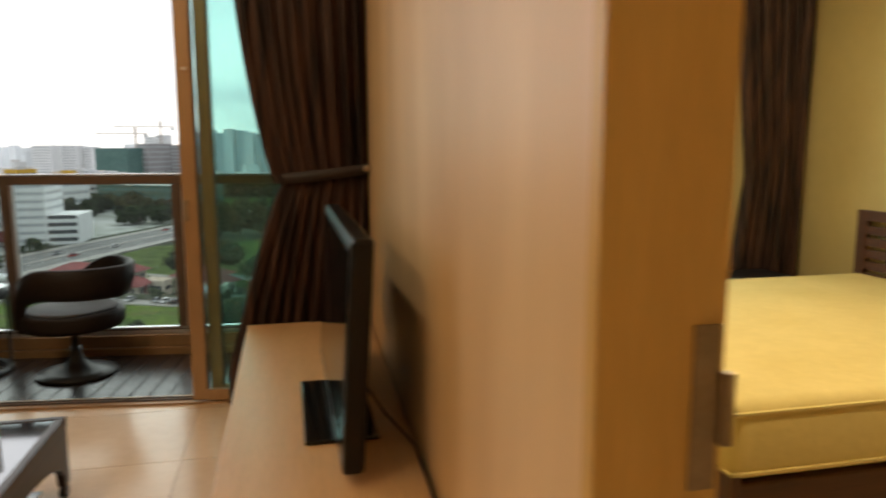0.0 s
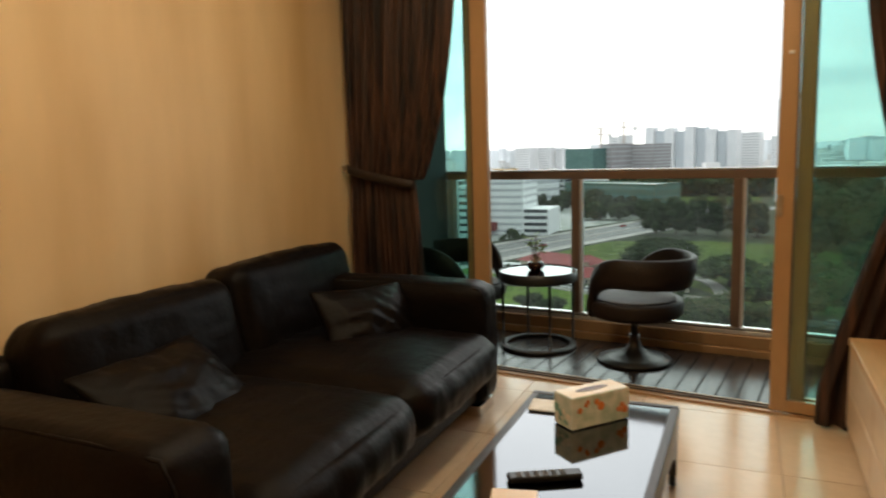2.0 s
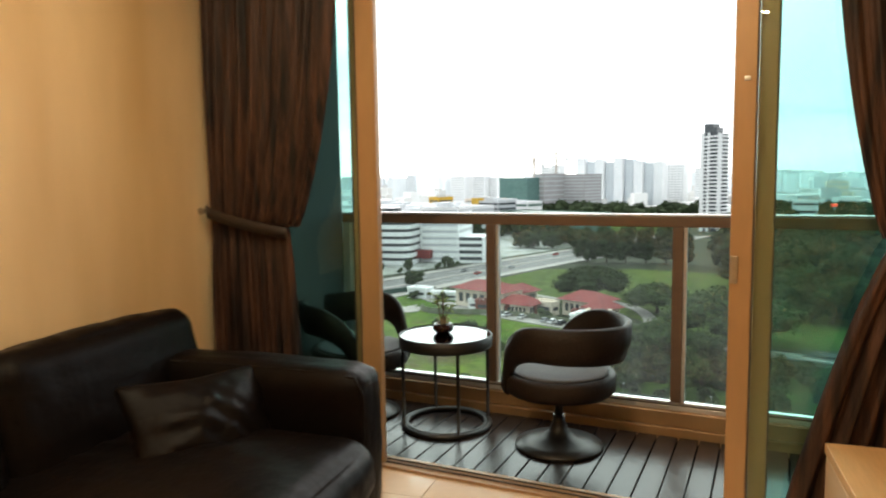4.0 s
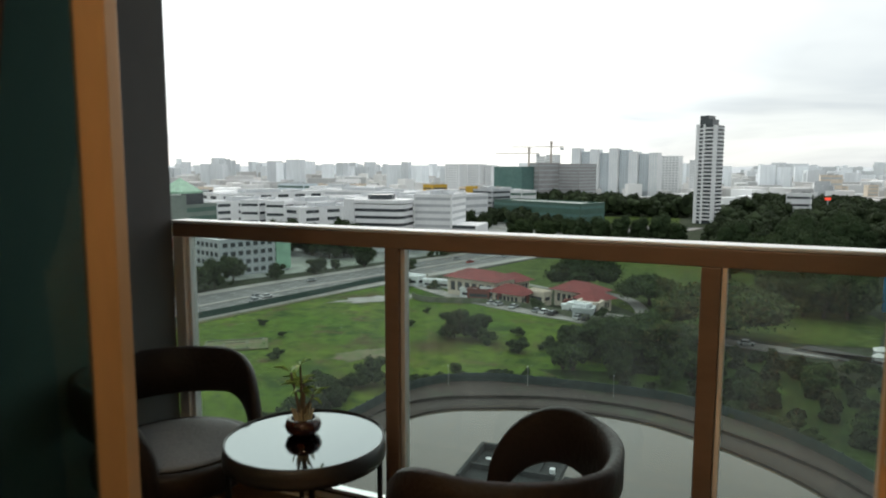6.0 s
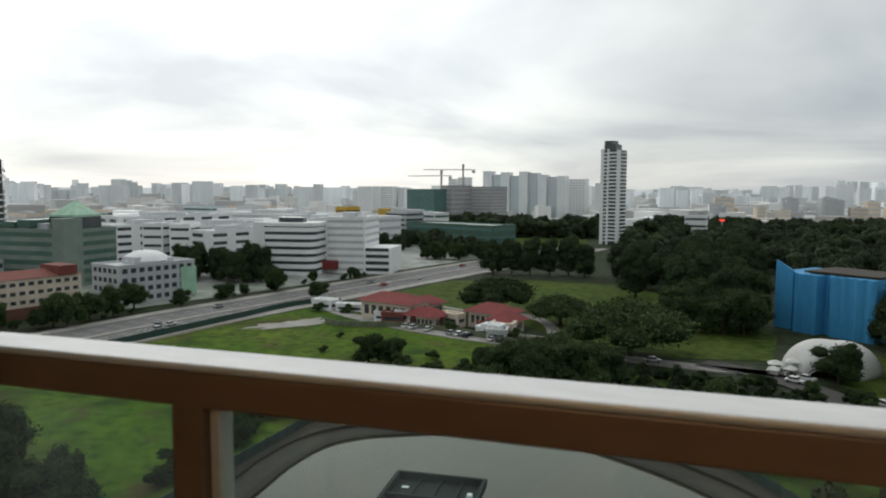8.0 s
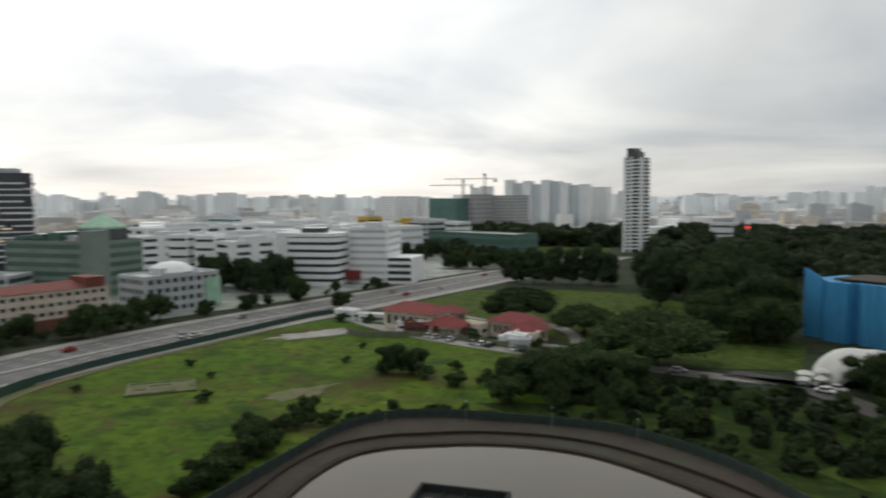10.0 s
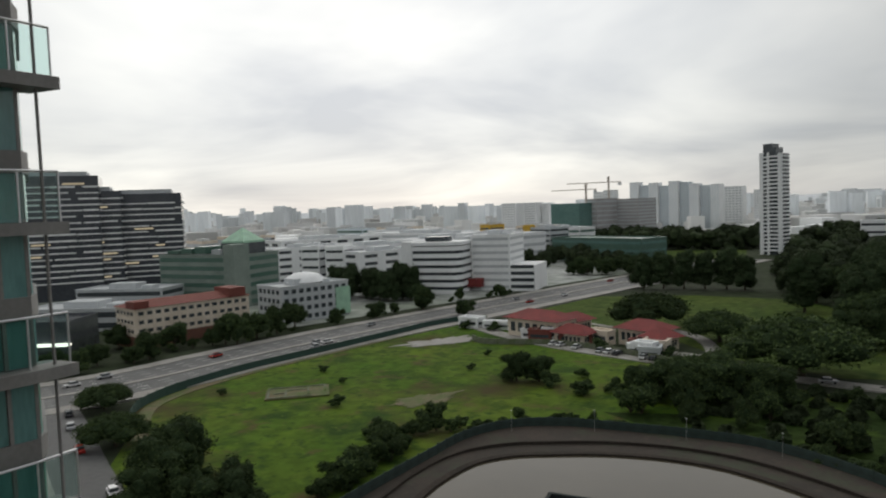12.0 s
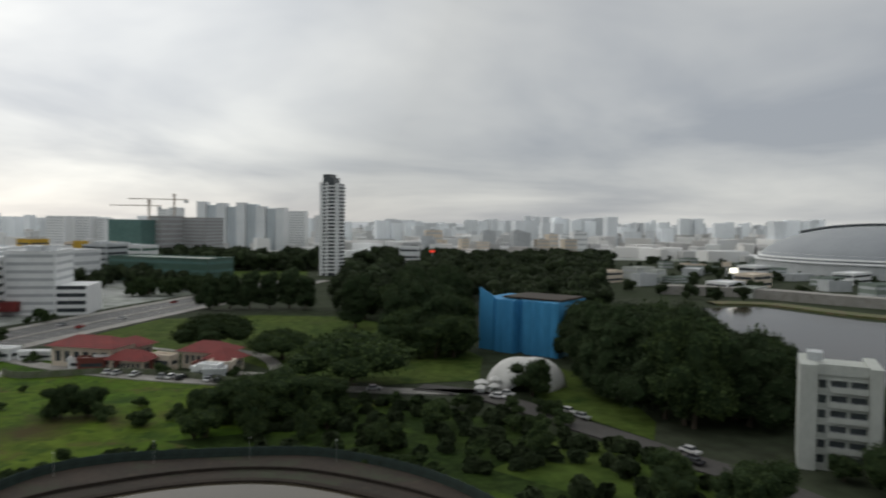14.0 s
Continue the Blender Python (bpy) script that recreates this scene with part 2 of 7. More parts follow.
M_BANK = material("bank_path", (0.036, 0.025, 0.0175), 0.95, second=(0.021, 0.0165, 0.011), scale=0.15, fine=0.2)
M_BANK_DARK = material("damp_bank_wall", (0.03, 0.026, 0.022), 0.95, second=(0.042, 0.034, 0.028), scale=0.3, fine=0.3, spec=0.1)
M_OLDSLAB = material("mossy_old_slab", (0.2, 0.2, 0.17), 0.95, second=(0.07, 0.105, 0.03), scale=0.22, mix=0.5, fine=0.25, detail=8, spec=0.05)
M_OFFWHITE = material("weathered_white_wall", (0.46, 0.48, 0.45), 0.85, second=(0.36, 0.38, 0.35), scale=0.25, stretch=(1, 1, 0.3), mix=0.7, fine=0.08)
M_LANE = material("worn_lane", (0.06, 0.056, 0.052), 0.9, second=(0.045, 0.042, 0.039), scale=0.15, fine=0.2)
M_HEDGE = material("dark_hedge_fence", (0.016, 0.03, 0.02), 0.9, second=(0.028, 0.046, 0.048), scale=0.12, mix=0.3, fine=0.3)
M_WATER = material("pond_water", (0.06, 0.05, 0.034), 0.1, second=(0.046, 0.04, 0.028), scale=0.06, spec=0.13, bump=0.02)
M_LEAF = material("tree_leaf", (0.04, 0.062, 0.024), 0.8, second=(0.058, 0.084, 0.028), scale=0.12, mix=0.6, island=0.4, piece=0.32, spec=0.1)
M_LEAF_DARK = material("dark_tree_leaf", (0.031, 0.047, 0.023), 0.85, second=(0.046, 0.063, 0.028), scale=0.12, mix=0.6, island=0.4, piece=0.3, spec=0.1)
M_BARK = material("bark", (0.06, 0.045, 0.03), 0.9, scale=1.5, stretch=(3, 3, 0.5), fine=0.2)
M_WHITE = material("white_render", (0.78, 0.79, 0.79), 0.8, second=(0.7, 0.71, 0.71), scale=0.12, stretch=(1, 1, 0.4), fine=0.06)
# Grey cladding and blue-grey flats are lifted in tone to suggest haze.
M_GREYBLD = material("grey_cladding", (0.48, 0.5, 0.51), 0.7, second=(0.4, 0.42, 0.43), scale=0.15, fine=0.06)
M_HDB = material("blue_grey_flats", (0.6, 0.66, 0.69), 0.8, second=(0.53, 0.59, 0.63), scale=0.05, fine=0.05)
M_WINDOW = material("dark_window", (0.035, 0.042, 0.047), 0.2, second=(0.06, 0.07, 0.075), scale=0.3, fine=0.3, spec=0.5)
M_DARKBLD = material("dark_curtain_wall", (0.035, 0.04, 0.05), 0.22, second=(0.05, 0.056, 0.066), scale=0.1, fine=0.2)
M_LINES = material("white_louvre", (0.8, 0.8, 0.79), 0.6, scale=0.4)
M_CREAM = material("cream_wall", (0.68, 0.6, 0.5), 0.85, second=(0.56, 0.48, 0.38), scale=0.2, fine=0.06)
M_BRICK = material("red_brick_base", (0.16, 0.07, 0.045), 0.9, second=(0.12, 0.055, 0.04), scale=0.5, fine=0.15)
M_ROOF = material("red_tile_roof", (0.2, 0.03, 0.028), 0.85, second=(0.14, 0.026, 0.024), scale=0.3, fine=0.15)
M_TERRA = material("terracotta_roof", (0.18, 0.05, 0.036), 0.85, second=(0.14, 0.04, 0.03), scale=0.4, fine=0.15)
# Green greyed down: haze over the site is mixed into the colour.
M_NET = material("green_site_net", (0.11, 0.2, 0.18), 0.85, second=(0.085, 0.165, 0.15), scale=0.06, fine=0.15)
M_GREENBLD = material("green_office_glass", (0.05, 0.11, 0.085), 0.3, second=(0.07, 0.13, 0.1), scale=0.1, fine=0.1)
M_MINT = material("mint_cladding", (0.34, 0.55, 0.4), 0.6, scale=0.3, fine=0.2)
M_BROWNSITE = material("unfinished_concrete", (0.38, 0.37, 0.36), 0.9, second=(0.31, 0.3, 0.295), scale=0.1, stretch=(1, 1, 4), fine=0.1)
M_YELLOW = material("yellow_paint", (0.55, 0.34, 0.03), 0.7, scale=0.2)
M_BLUENET = material("blue_hoarding", (0.03, 0.2, 0.41), 0.8, second=(0.05, 0.28, 0.52), scale=0.12, stretch=(1, 1, 0.25), mix=0.7, fine=0.08)
M_TENT = material("white_membrane", (0.6, 0.6, 0.58), 0.7, second=(0.5, 0.5, 0.48), scale=0.2, fine=0.05)
M_DOME = material("dome_roof", (0.27, 0.29, 0.31), 0.6, second=(0.23, 0.25, 0.27), scale=0.03, fine=0.05)
# Distance haze is put into these two pale base colours.
M_FAR = material("hazed_far_flats", (0.78, 0.81, 0.83), 0.85, second=(0.7, 0.73, 0.75), scale=0.02, stretch=(2, 2, 0.2), island=0.25, fine=0.07)
M_FARROOF = material("hazed_low_roofs", (0.66, 0.67, 0.67), 0.85, second=(0.55, 0.53, 0.51), scale=0.006, mix=0.4, island=0.35)
M_NBGLASS = material("neighbour_teal_glass", (0.19, 0.36, 0.35), 0.12, second=(0.11, 0.23, 0.225), scale=0.8, stretch=(2, 2, 0.35), fine=0.1)
M_NBSLAB = material("neighbour_slab", (0.25, 0.24, 0.23), 0.7, second=(0.2, 0.19, 0.185), scale=1.2, fine=0.08)
# Crown cores: leaf green darkened to stand in for shade inside the crown.
M_LEAF_CORE = material("shaded_inner_foliage", (0.018, 0.03, 0.014), 0.95, second=(0.028, 0.043, 0.019), scale=0.5, fine=0.3, spec=0.03)
M_TOWNFLOOR = material("town_paving", (0.36, 0.37, 0.36), 0.9, second=(0.12, 0.15, 0.1), scale=0.012, mix=0.5, fine=0.3, detail=6, spec=0.05)
M_FENCE = material("green_fence_sheet", (0.022, 0.06, 0.045), 0.8, second=(0.016, 0.042, 0.032), scale=0.3, fine=0.2)
M_ROUGH = material("rough_dark_grass", (0.016, 0.032, 0.008), 0.95, second=(0.03, 0.048, 0.011), scale=0.06, mix=0.6, fine=0.35, detail=8, spec=0.05)
M_OLIVE = material("olive_grey_cladding", (0.2, 0.24, 0.21), 0.7, second=(0.15, 0.19, 0.165), scale=0.12, fine=0.08)
M_PAPER = material("white_paper", (0.78, 0.77, 0.74), 0.6, scale=30)
M_SHELFGLASS = material("teal_glass_shelf", (0.05, 0.2, 0.17), 0.06, scale=3, spec=0.8)
M_NBGLASSRAIL = glass("neighbour_rail_glass", (0.82, 0.92, 0.9))
M_TOWER = material("tower_cladding", (0.3, 0.3, 0.29), 0.8, second=(0.26, 0.26, 0.25), scale=0.3, fine=0.06)
M_CRANE = material("crane_steel", (0.5, 0.43, 0.37), 0.6, scale=0.5)
M_PAVROOF = material("dark_metal_roof", (0.022, 0.027, 0.026), 0.8, second=(0.034, 0.038, 0.037), scale=0.3, stretch=(4, 0.5, 1), fine=0.1, spec=0.08)
M_CARPAINT = {c: material("car_paint_" + c, v, 0.25, 0.2, scale=2) for c, v in
              (("white", (0.7, 0.7, 0.7)), ("silver", (0.4, 0.41, 0.42)), ("red", (0.4, 0.03, 0.02)), ("dark", (0.03, 0.03, 0.035)), ("lime", (0.4, 0.55, 0.05)))}
M_LITWINDOW = emitter("lit_office_window", (1, 0.85, 0.6), 0.28)
M_SIGNRED = emitter("red_sign", (1, 0.08, 0.05), 0.7)
M_SIGNWHITE = emitter("white_sign", (1, 0.95, 0.85), 1.6)


def spots(m, colour, scale, low, high):
    """Adds ragged spots of another colour to a surface."""
    n, l = m.node_tree.nodes, m.node_tree.links
    b = n["Principled BSDF"]
    old = b.inputs["Base Color"].links[0].from_socket
    co, no, r, mx = n.new("ShaderNodeTexCoord"), n.new("ShaderNodeTexNoise"), n.new("ShaderNodeMapRange"), n.new("ShaderNodeMix")
    no.inputs["Scale"].default_value, no.inputs["Detail"].default_value = scale, 7
    no.inputs["Roughness"].default_value = 0.62
    r.inputs["From Min"].default_value, r.inputs["From Max"].default_value = low, high
    mx.data_type = "RGBA"
    mx.inputs["B"].default_value = (*colour, 1)
    l.new(co.outputs["Object"], no.inputs["Vector"]); l.new(no.outputs["Fac"], r.inputs["Value"]); l.new(r.outputs[0], mx.inputs["Factor"])
    l.new(old, mx.inputs["A"]); l.new(mx.outputs["Result"], b.inputs["Base Color"])


spots(M_GRASS, (0.075, 0.07, 0.028), 0.055, 0.56, 0.72)
spots(M_GRASS, (0.028, 0.056, 0.011), 0.07, 0.52, 0.64)
spots(M_GRASS, (0.095, 0.15, 0.014), 0.045, 0.58, 0.7)
spots(M_GRASS, (0.085, 0.062, 0.03), 0.11, 0.56, 0.7)
spots(M_GRASS, (0.03, 0.06, 0.012), 0.32, 0.53, 0.66)
spots(M_GRASS, (0.085, 0.125, 0.02), 0.5, 0.58, 0.7)
spots(M_GRASS, (0.06, 0.052, 0.022), 0.028, 0.55, 0.68)
spots(M_PARK, (0.022, 0.045, 0.009), 0.09, 0.52, 0.66)
spots(M_ROUGH, (0.05, 0.085, 0.013), 0.07, 0.56, 0.66)
spots(M_PARK, (0.05, 0.06, 0.022), 0.05, 0.6, 0.72)
spots(M_BANK, (0.03, 0.036, 0.018), 0.1, 0.52, 0.66)
spots(M_BANK, (0.052, 0.037, 0.026), 0.25, 0.6, 0.72)
spots(M_ASPHALT, (0.1, 0.1, 0.1), 0.2, 0.58, 0.7)
spots(M_CONCRETE, (0.17, 0.16, 0.14), 0.3, 0.55, 0.75)
# ---------------------------------------------------------------- builders
TURN = radians(7.0)  # the rooms stand turned by this against the balcony's front
IN = Matrix.Rotation(TURN, 4, "Z")
GROUND = -45.0


def mesh(name, bm, mat, smooth=False):
    me = bpy.data.meshes.new(name)
    bm.normal_update()
    bm.to_mesh(me)
    bm.free()
    me.materials.append(mat)
    if smooth:
        me.polygons.foreach_set("use_smooth", [True] * len(me.polygons))
    return me


def part(name, bm, material_, parent, label="", smooth=False):
    ob = new(name, mesh(name, bm, material_, smooth))
    ob.parent = parent
    return tagged(ob, label)


def piece(name, me, parent, m):
    ob = new(name, me)
    ob.parent = parent
    ob.matrix_basis = m
    return ob


def thing(name, label, category, m=Matrix(), group=""):
    ob = new(name)
    ob.empty_display_size = 0.1
    ob.matrix_basis = m
    return tagged(ob, label, category, group)


def structure(name, bm, mat, label, category, m=Matrix(), smooth=False):
    ob = new(name, mesh(name, bm, mat, smooth))
    ob.matrix_basis = m
    return tagged(ob, label, category, kind="structure")


def at(x, y, z=0.0, turn=0.0):
    return Matrix.Translation((x, y, z)) @ Matrix.Rotation(radians(turn), 4, "Z")


def box(bm, x0, x1, y0, y1, z0, z1, bevel=0.0, segments=2):
    r = bmesh.ops.create_cube(bm, size=1.0, matrix=Matrix.LocRotScale(((x0 + x1) / 2, (y0 + y1) / 2, (z0 + z1) / 2), None, (x1 - x0, y1 - y0, z1 - z0)))
    if bevel:
        edges = list({e for v in r["verts"] for e in v.link_edges})
        bmesh.ops.bevel(bm, geom=edges, offset=bevel, segments=segments, affect="EDGES", profile=0.5)
    return bm


def boxes(*rows, bevel=0.0):
    bm = bmesh.new()
    for r in rows:
        box(bm, *r, bevel=bevel)
    return bm


def lathe(bm, profile, n=32, m=Matrix()):
    """Turns rows of (radius, height) about z."""
    rings = []
    for r, z in profile:
        rings.append([bm.verts.new(m @ Vector((r * math.cos(2 * math.pi * i / n), r * math.sin(2 * math.pi * i / n), z))) for i in range(n)] if r > 1e-6
                     else [bm.verts.new(m @ Vector((0, 0, z)))])
    for a, b in zip(rings, rings[1:]):
        for i in range(n):
            j = (i + 1) % n
            f = [a[i % len(a)], a[j % len(a)], b[j % len(b)], b[i % len(b)]]
            f = list(dict.fromkeys(f))
            if len(f) > 2:
                bm.faces.new(f)
    return bm


def tube(bm, points, r, n=8, r_end=None):
    """A round bar along points."""
    pts = [Vector(p) for p in points]
    rings = []
    for i, p in enumerate(pts):
        d = (pts[min(i + 1, len(pts) - 1)] - pts[max(i - 1, 0)]).normalized()
        side = d.cross(Vector((0, 0, 1)) if abs(d.z) < 0.9 else Vector((1, 0, 0))).normalized()
        up = side.cross(d)
        rr = r if r_end is None else r + (r_end - r) * i / (len(pts) - 1)
        rings.append([bm.verts.new(p + rr * (math.cos(2 * math.pi * k / n) * side + math.sin(2 * math.pi * k / n) * up)) for k in range(n)])
    for a, b in zip(rings, rings[1:]):
        for k in range(n):
            bm.faces.new((a[k], a[(k + 1) % n], b[(k + 1) % n], b[k]))
    bm.faces.new(rings[0]); bm.faces.new(rings[-1][::-1])
    return bm


def cushion(bm, sx, sy, sz, m=Matrix(), puff=0.25, n=10, seed=0, wrinkle=0.012, square=4.0):
    """A stuffed block: flat faces bulge, edges are round, and the skin is a little creased."""
    r = bmesh.ops.create_grid(bm, x_segments=n, y_segments=n, size=1)
    bottom = bmesh.ops.create_grid(bm, x_segments=n, y_segments=n, size=1)
    for sign, verts in ((1, r["verts"]), (-1, bottom["verts"])):
        for v in verts:
            x, y = v.co.x, v.co.y
            rim = max(0.0, 1 - abs(x) ** square) ** 0.5 * max(0.0, 1 - abs(y) ** square) ** 0.5
            z = sign * (rim * (1 - puff + puff * (1 - x * x) * (1 - y * y)))
            k = 0.93 + 0.09 * abs(x * y)
            p = Vector((x * sx / 2 * k, y * sy / 2 * k, z * sz / 2))
            w = noise.noise(Vector((p.x * 5 + seed, p.y * 5, sign * 3.0 + seed))) + 0.6 * noise.noise(Vector((p.x * 14 + seed, p.y * 9, seed)))
            p.z += sign * wrinkle * w * rim
            v.co = m @ p
    bmesh.ops.remove_doubles(bm, verts=bm.verts, dist=0.0008)
    bmesh.ops.recalc_face_normals(bm, faces=bm.faces)
    return bm


def slab(bm, outline, z0, z1):
    """An upright block over an outline of (x, y)."""
    a = [bm.verts.new((x, y, z0)) for x, y in outline]
    b = [bm.verts.new((x, y, z1)) for x, y in outline]
    bm.faces.new(b); bm.faces.new(a[::-1])
    for i in range(len(a)):
        j = (i + 1) % len(a)
        bm.faces.new((a[i], a[j], b[j], b[i]))
    bmesh.ops.recalc_face_normals(bm, faces=bm.faces)
    return bm


def spline(points, n=6):
    """Points on a smooth line through the given ones."""
    p = [Vector(q).to_2d() if len(q) == 2 else Vector(q[:2]) for q in points]
    out = []
    for i in range(len(p) - 1):
        a, b, c, d = p[max(i - 1, 0)], p[i], p[i + 1], p[min(i + 2, len(p) - 1)]
        for k in range(n):
            t = k / n
            out.append(0.5 * (2 * b + (c - a) * t + (2 * a - 5 * b + 4 * c - d) * t * t + (3 * b - a - 3 * c + d) * t ** 3))
    return out + [p[-1]]


def ribbon(bm, line, left, right, z0, z1):
    """A band along a line, from left to right of it in metres, with its sides down to z0."""
    rows = []
    for i, p in enumerate(line):
        d = (line[min(i + 1, len(line) - 1)] - line[max(i - 1, 0)]).normalized()
        s = Vector((d.y, -d.x))
        a, b = p - s * left, p + s * right
        rows.append([bm.verts.new((a.x, a.y, z0)), bm.verts.new((a.x, a.y, z1)), bm.verts.new((b.x, b.y, z1)), bm.verts.new((b.x, b.y, z0))])
    for a, b in zip(rows, rows[1:]):
        for k in range(3):
            bm.faces.new((a[k], b[k], b[k + 1], a[k + 1]))
    bmesh.ops.recalc_face_normals(bm, faces=bm.faces)
    return bm


def padded(bm, sx, sy, sz, r, m=Matrix(), puff=0.02, crease=0.004, seed=0, cuts=13):
    """An upholstered block: rounded edges of radius r, faces that swell, and a creased skin."""
    g = bmesh.ops.create_cube(bm, size=2.0)
    bmesh.ops.subdivide_edges(bm, edges=bm.edges[:], cuts=cuts, use_grid_fill=True)
    h = Vector((sx / 2, sy / 2, sz / 2))
    for v in bm.verts:
        q = Vector((v.co.x * h.x, v.co.y * h.y, v.co.z * h.z))
        inner = Vector([max(-(h[k] - r), min(h[k] - r, q[k])) for k in range(3)])
        d = q - inner
        n = d.normalized() if d.length > 1e-6 else Vector((0, 0, 1))
        out = inner + n * r
        f = [1 - (q[k] / h[k]) ** 2 for k in range(3)]
        swell = max(f[0] * f[1], f[1] * f[2], f[0] * f[2])
        w = noise.noise(Vector((q.x * 5, q.y * 26, q.z * 7 + seed))) + 0.6 * noise.noise(Vector((q.x * 22 + seed, q.y * 8, q.z * 18)))
        v.co = m @ (out + n * (puff * swell + crease * w * (0.15 + 0.85 * min(1.0, 2.2 * swell))))
    bmesh.ops.recalc_face_normals(bm, faces=bm.faces)
    return bm


# ---------------------------------------------------------------- the flat: walls, floor, ceiling
H = 2.75
UL, UR = -2.354, 0.815       # faces of the sofa wall and the television wall
WALL_END, THICK = -2.90, 0.12
structure("wall_west", boxes((UL - 0.2, UL, -5.2, 0.288, 0, H)), M_WALLPAPER, "peach vertical-streaked wallpapered wall behind the sofa", "wall", IN)
OPENING = 0.031  # the television wall swings out this much for each metre towards the front


def swung(bm):
    for v in bm.verts:
        v.co.x += OPENING * max(0.0, v.co.y - WALL_END)
    return bm


structure("wall_east", swung(boxes((UR, UR + THICK, WALL_END, 0.02, 0, H), (UR, UR + THICK, WALL_END - 0.92, WALL_END, 2.1, H),
                             (UR, UR + THICK, -5.2, WALL_END - 0.92, 0, H))), M_WALLPAPER, "peach wallpapered wall behind the television", "wall", IN)
structure("wall_south", boxes((UL - 0.2, 4.1, -5.4, -5.2, 0, H)), M_WALLPAPER, "peach back wall of the flat", "wall", IN)
structure("ceiling", boxes((UL - 0.3, 4.15, -5.4, 0.05, H, H + 0.2), bevel=0.0), M_CEILING, "plain off-white plaster ceiling", "ceiling", IN)
structure("bedroom_ceiling", boxes((UR + 0.25, 4.15, 0.052, 0.9, H, H + 0.2)), M_CEILING, "plain off-white bedroom ceiling", "ceiling", IN)
def front_v(u):
    """Where the sliding doors' line lies in the rooms' own measure."""
    return (0.018 - u * math.sin(TURN)) / math.cos(TURN)


floor = structure("floor", slab(bmesh.new(), [(UL - 0.25, -5.4), (4.1, -5.4), (4.1, -0.03), (0.9, -0.03), (0.9, front_v(0.9)), (UL - 0.25, front_v(UL - 0.25))], -0.2, -0.006), M_GROUT, "polished beige stone floor tiles with thin joints", "floor", IN)
lining = structure("door_1", boxes((UR - 0.012, UR + THICK + 0.012, WALL_END - 0.03, WALL_END - 0.002, 0, 2.1),
                                   (UR - 0.012, UR + THICK + 0.012, WALL_END - 0.92, WALL_END - 0.89, 0, 2.1),
                                   (UR - 0.012, UR + THICK + 0.012, WALL_END - 0.89, WALL_END - 0.03, 2.07, 2.098)), M_DOORWOOD,
                   "honey-brown door lining of the open bedroom doorway", "door", IN)
part("strike_plate", boxes((UR + 0.095, UR + 0.125, WALL_END - 0.035, WALL_END - 0.031, 0.92, 1.10), bevel=0.001), M_BRASS, lining, "worn steel strike plate")
part("latch_lip", boxes((UR + 0.125, UR + 0.138, WALL_END - 0.045, WALL_END - 0.033, 0.97, 1.05), bevel=0.002), M_BRASS, lining)

# bedroom shell
structure("bedroom_wall_head", boxes((3.9, 4.1, -5.2, 0.75, 0, H)), M_BEDWALL, "pale yellow painted bedroom wall behind the headboard", "wall", IN)
structure("bedroom_wall_inner", swung(boxes((UR + THICK + 0.001, UR + THICK + 0.02, WALL_END, 0.5, 0, H))), M_BEDWALL, "pale yellow bedroom side of the wall", "wall", IN)
structure("bedroom_wall_front", boxes((UR + 0.24, 3.9, 0.55, 0.75, 0, 0.5), (UR + 0.24, 1.3, 0.55, 0.75, 0.5, H), (3.3, 3.9, 0.55, 0.75, 0.5, H),
                                      (1.3, 3.3, 0.55, 0.75, 2.45, H)), M_BEDWALL, "pale yellow bedroom window wall", "wall", IN)
structure("bedroom_floor", boxes((UR + 0.2, 4.1, -0.028, 0.75, -0.2, -0.004)), M_TILE, "beige bedroom floor", "floor", IN)
win = structure("window_1", boxes((1.3, 3.3, 0.62, 0.67, 0.5, 0.56), (1.3, 3.3, 0.62, 0.67, 2.39, 2.45), (1.3, 1.36, 0.62, 0.67, 0.56, 2.39),
                                  (3.24, 3.3, 0.62, 0.67, 0.56, 2.39), (2.27, 2.33, 0.62, 0.67, 0.56, 2.39)), M_FRAME, "bronze-framed bedroom window", "window", IN)
for a, b in ((1.36, 2.27), (2.33, 3.24)):
    g = part("pane", boxes((a, b, 0.64, 0.648, 0.56, 2.39)), M_TEALGLASS, win, "green-tinted pane")
    g.visible_shadow = False

# ---------------------------------------------------------------- glazed front of the living room
LEFT_X, RIGHT_X = -2.37, 0.86


def stile(x0, x1, y0, y1, z0, z1):
    return boxes((x0, x1, y0, y1, z0, z1), bevel=0.004)


front = structure("window_2", boxes((LEFT_X, RIGHT_X, 0.005, 0.135, 2.42, 2.52), (LEFT_X, RIGHT_X, 0.02, 0.13, -0.01, 0.012),
                                    (LEFT_X, LEFT_X + 0.05, 0.005, 0.135, 0.012, 2.42), (RIGHT_X - 0.05, RIGHT_X, 0.005, 0.135, 0.012, 2.42)), M_FRAME,
                  "bronze aluminium sliding-door front, middle panel open", "sliding door")
# Dark raised strips stand in for the shade inside the track grooves.
part("track_groove_shade", boxes((LEFT_X, RIGHT_X, 0.055, 0.062, 0.012, 0.02), (LEFT_X, RIGHT_X, 0.09, 0.097, 0.012, 0.02)), M_FRAME_DARK, front)
structure("wall_over_front", boxes((LEFT_X, RIGHT_X, 0.0, 0.2, 2.521, H + 0.2)), M_WALLPAPER, "strip of wall over the sliding doors", "wall")
structure("wall_corner_pier", boxes((RIGHT_X + 0.001, 1.2, 0.0, 1.35, -3.2, H + 0.2)), M_GREYWALL, "grey painted pier at the balcony's end", "wall")


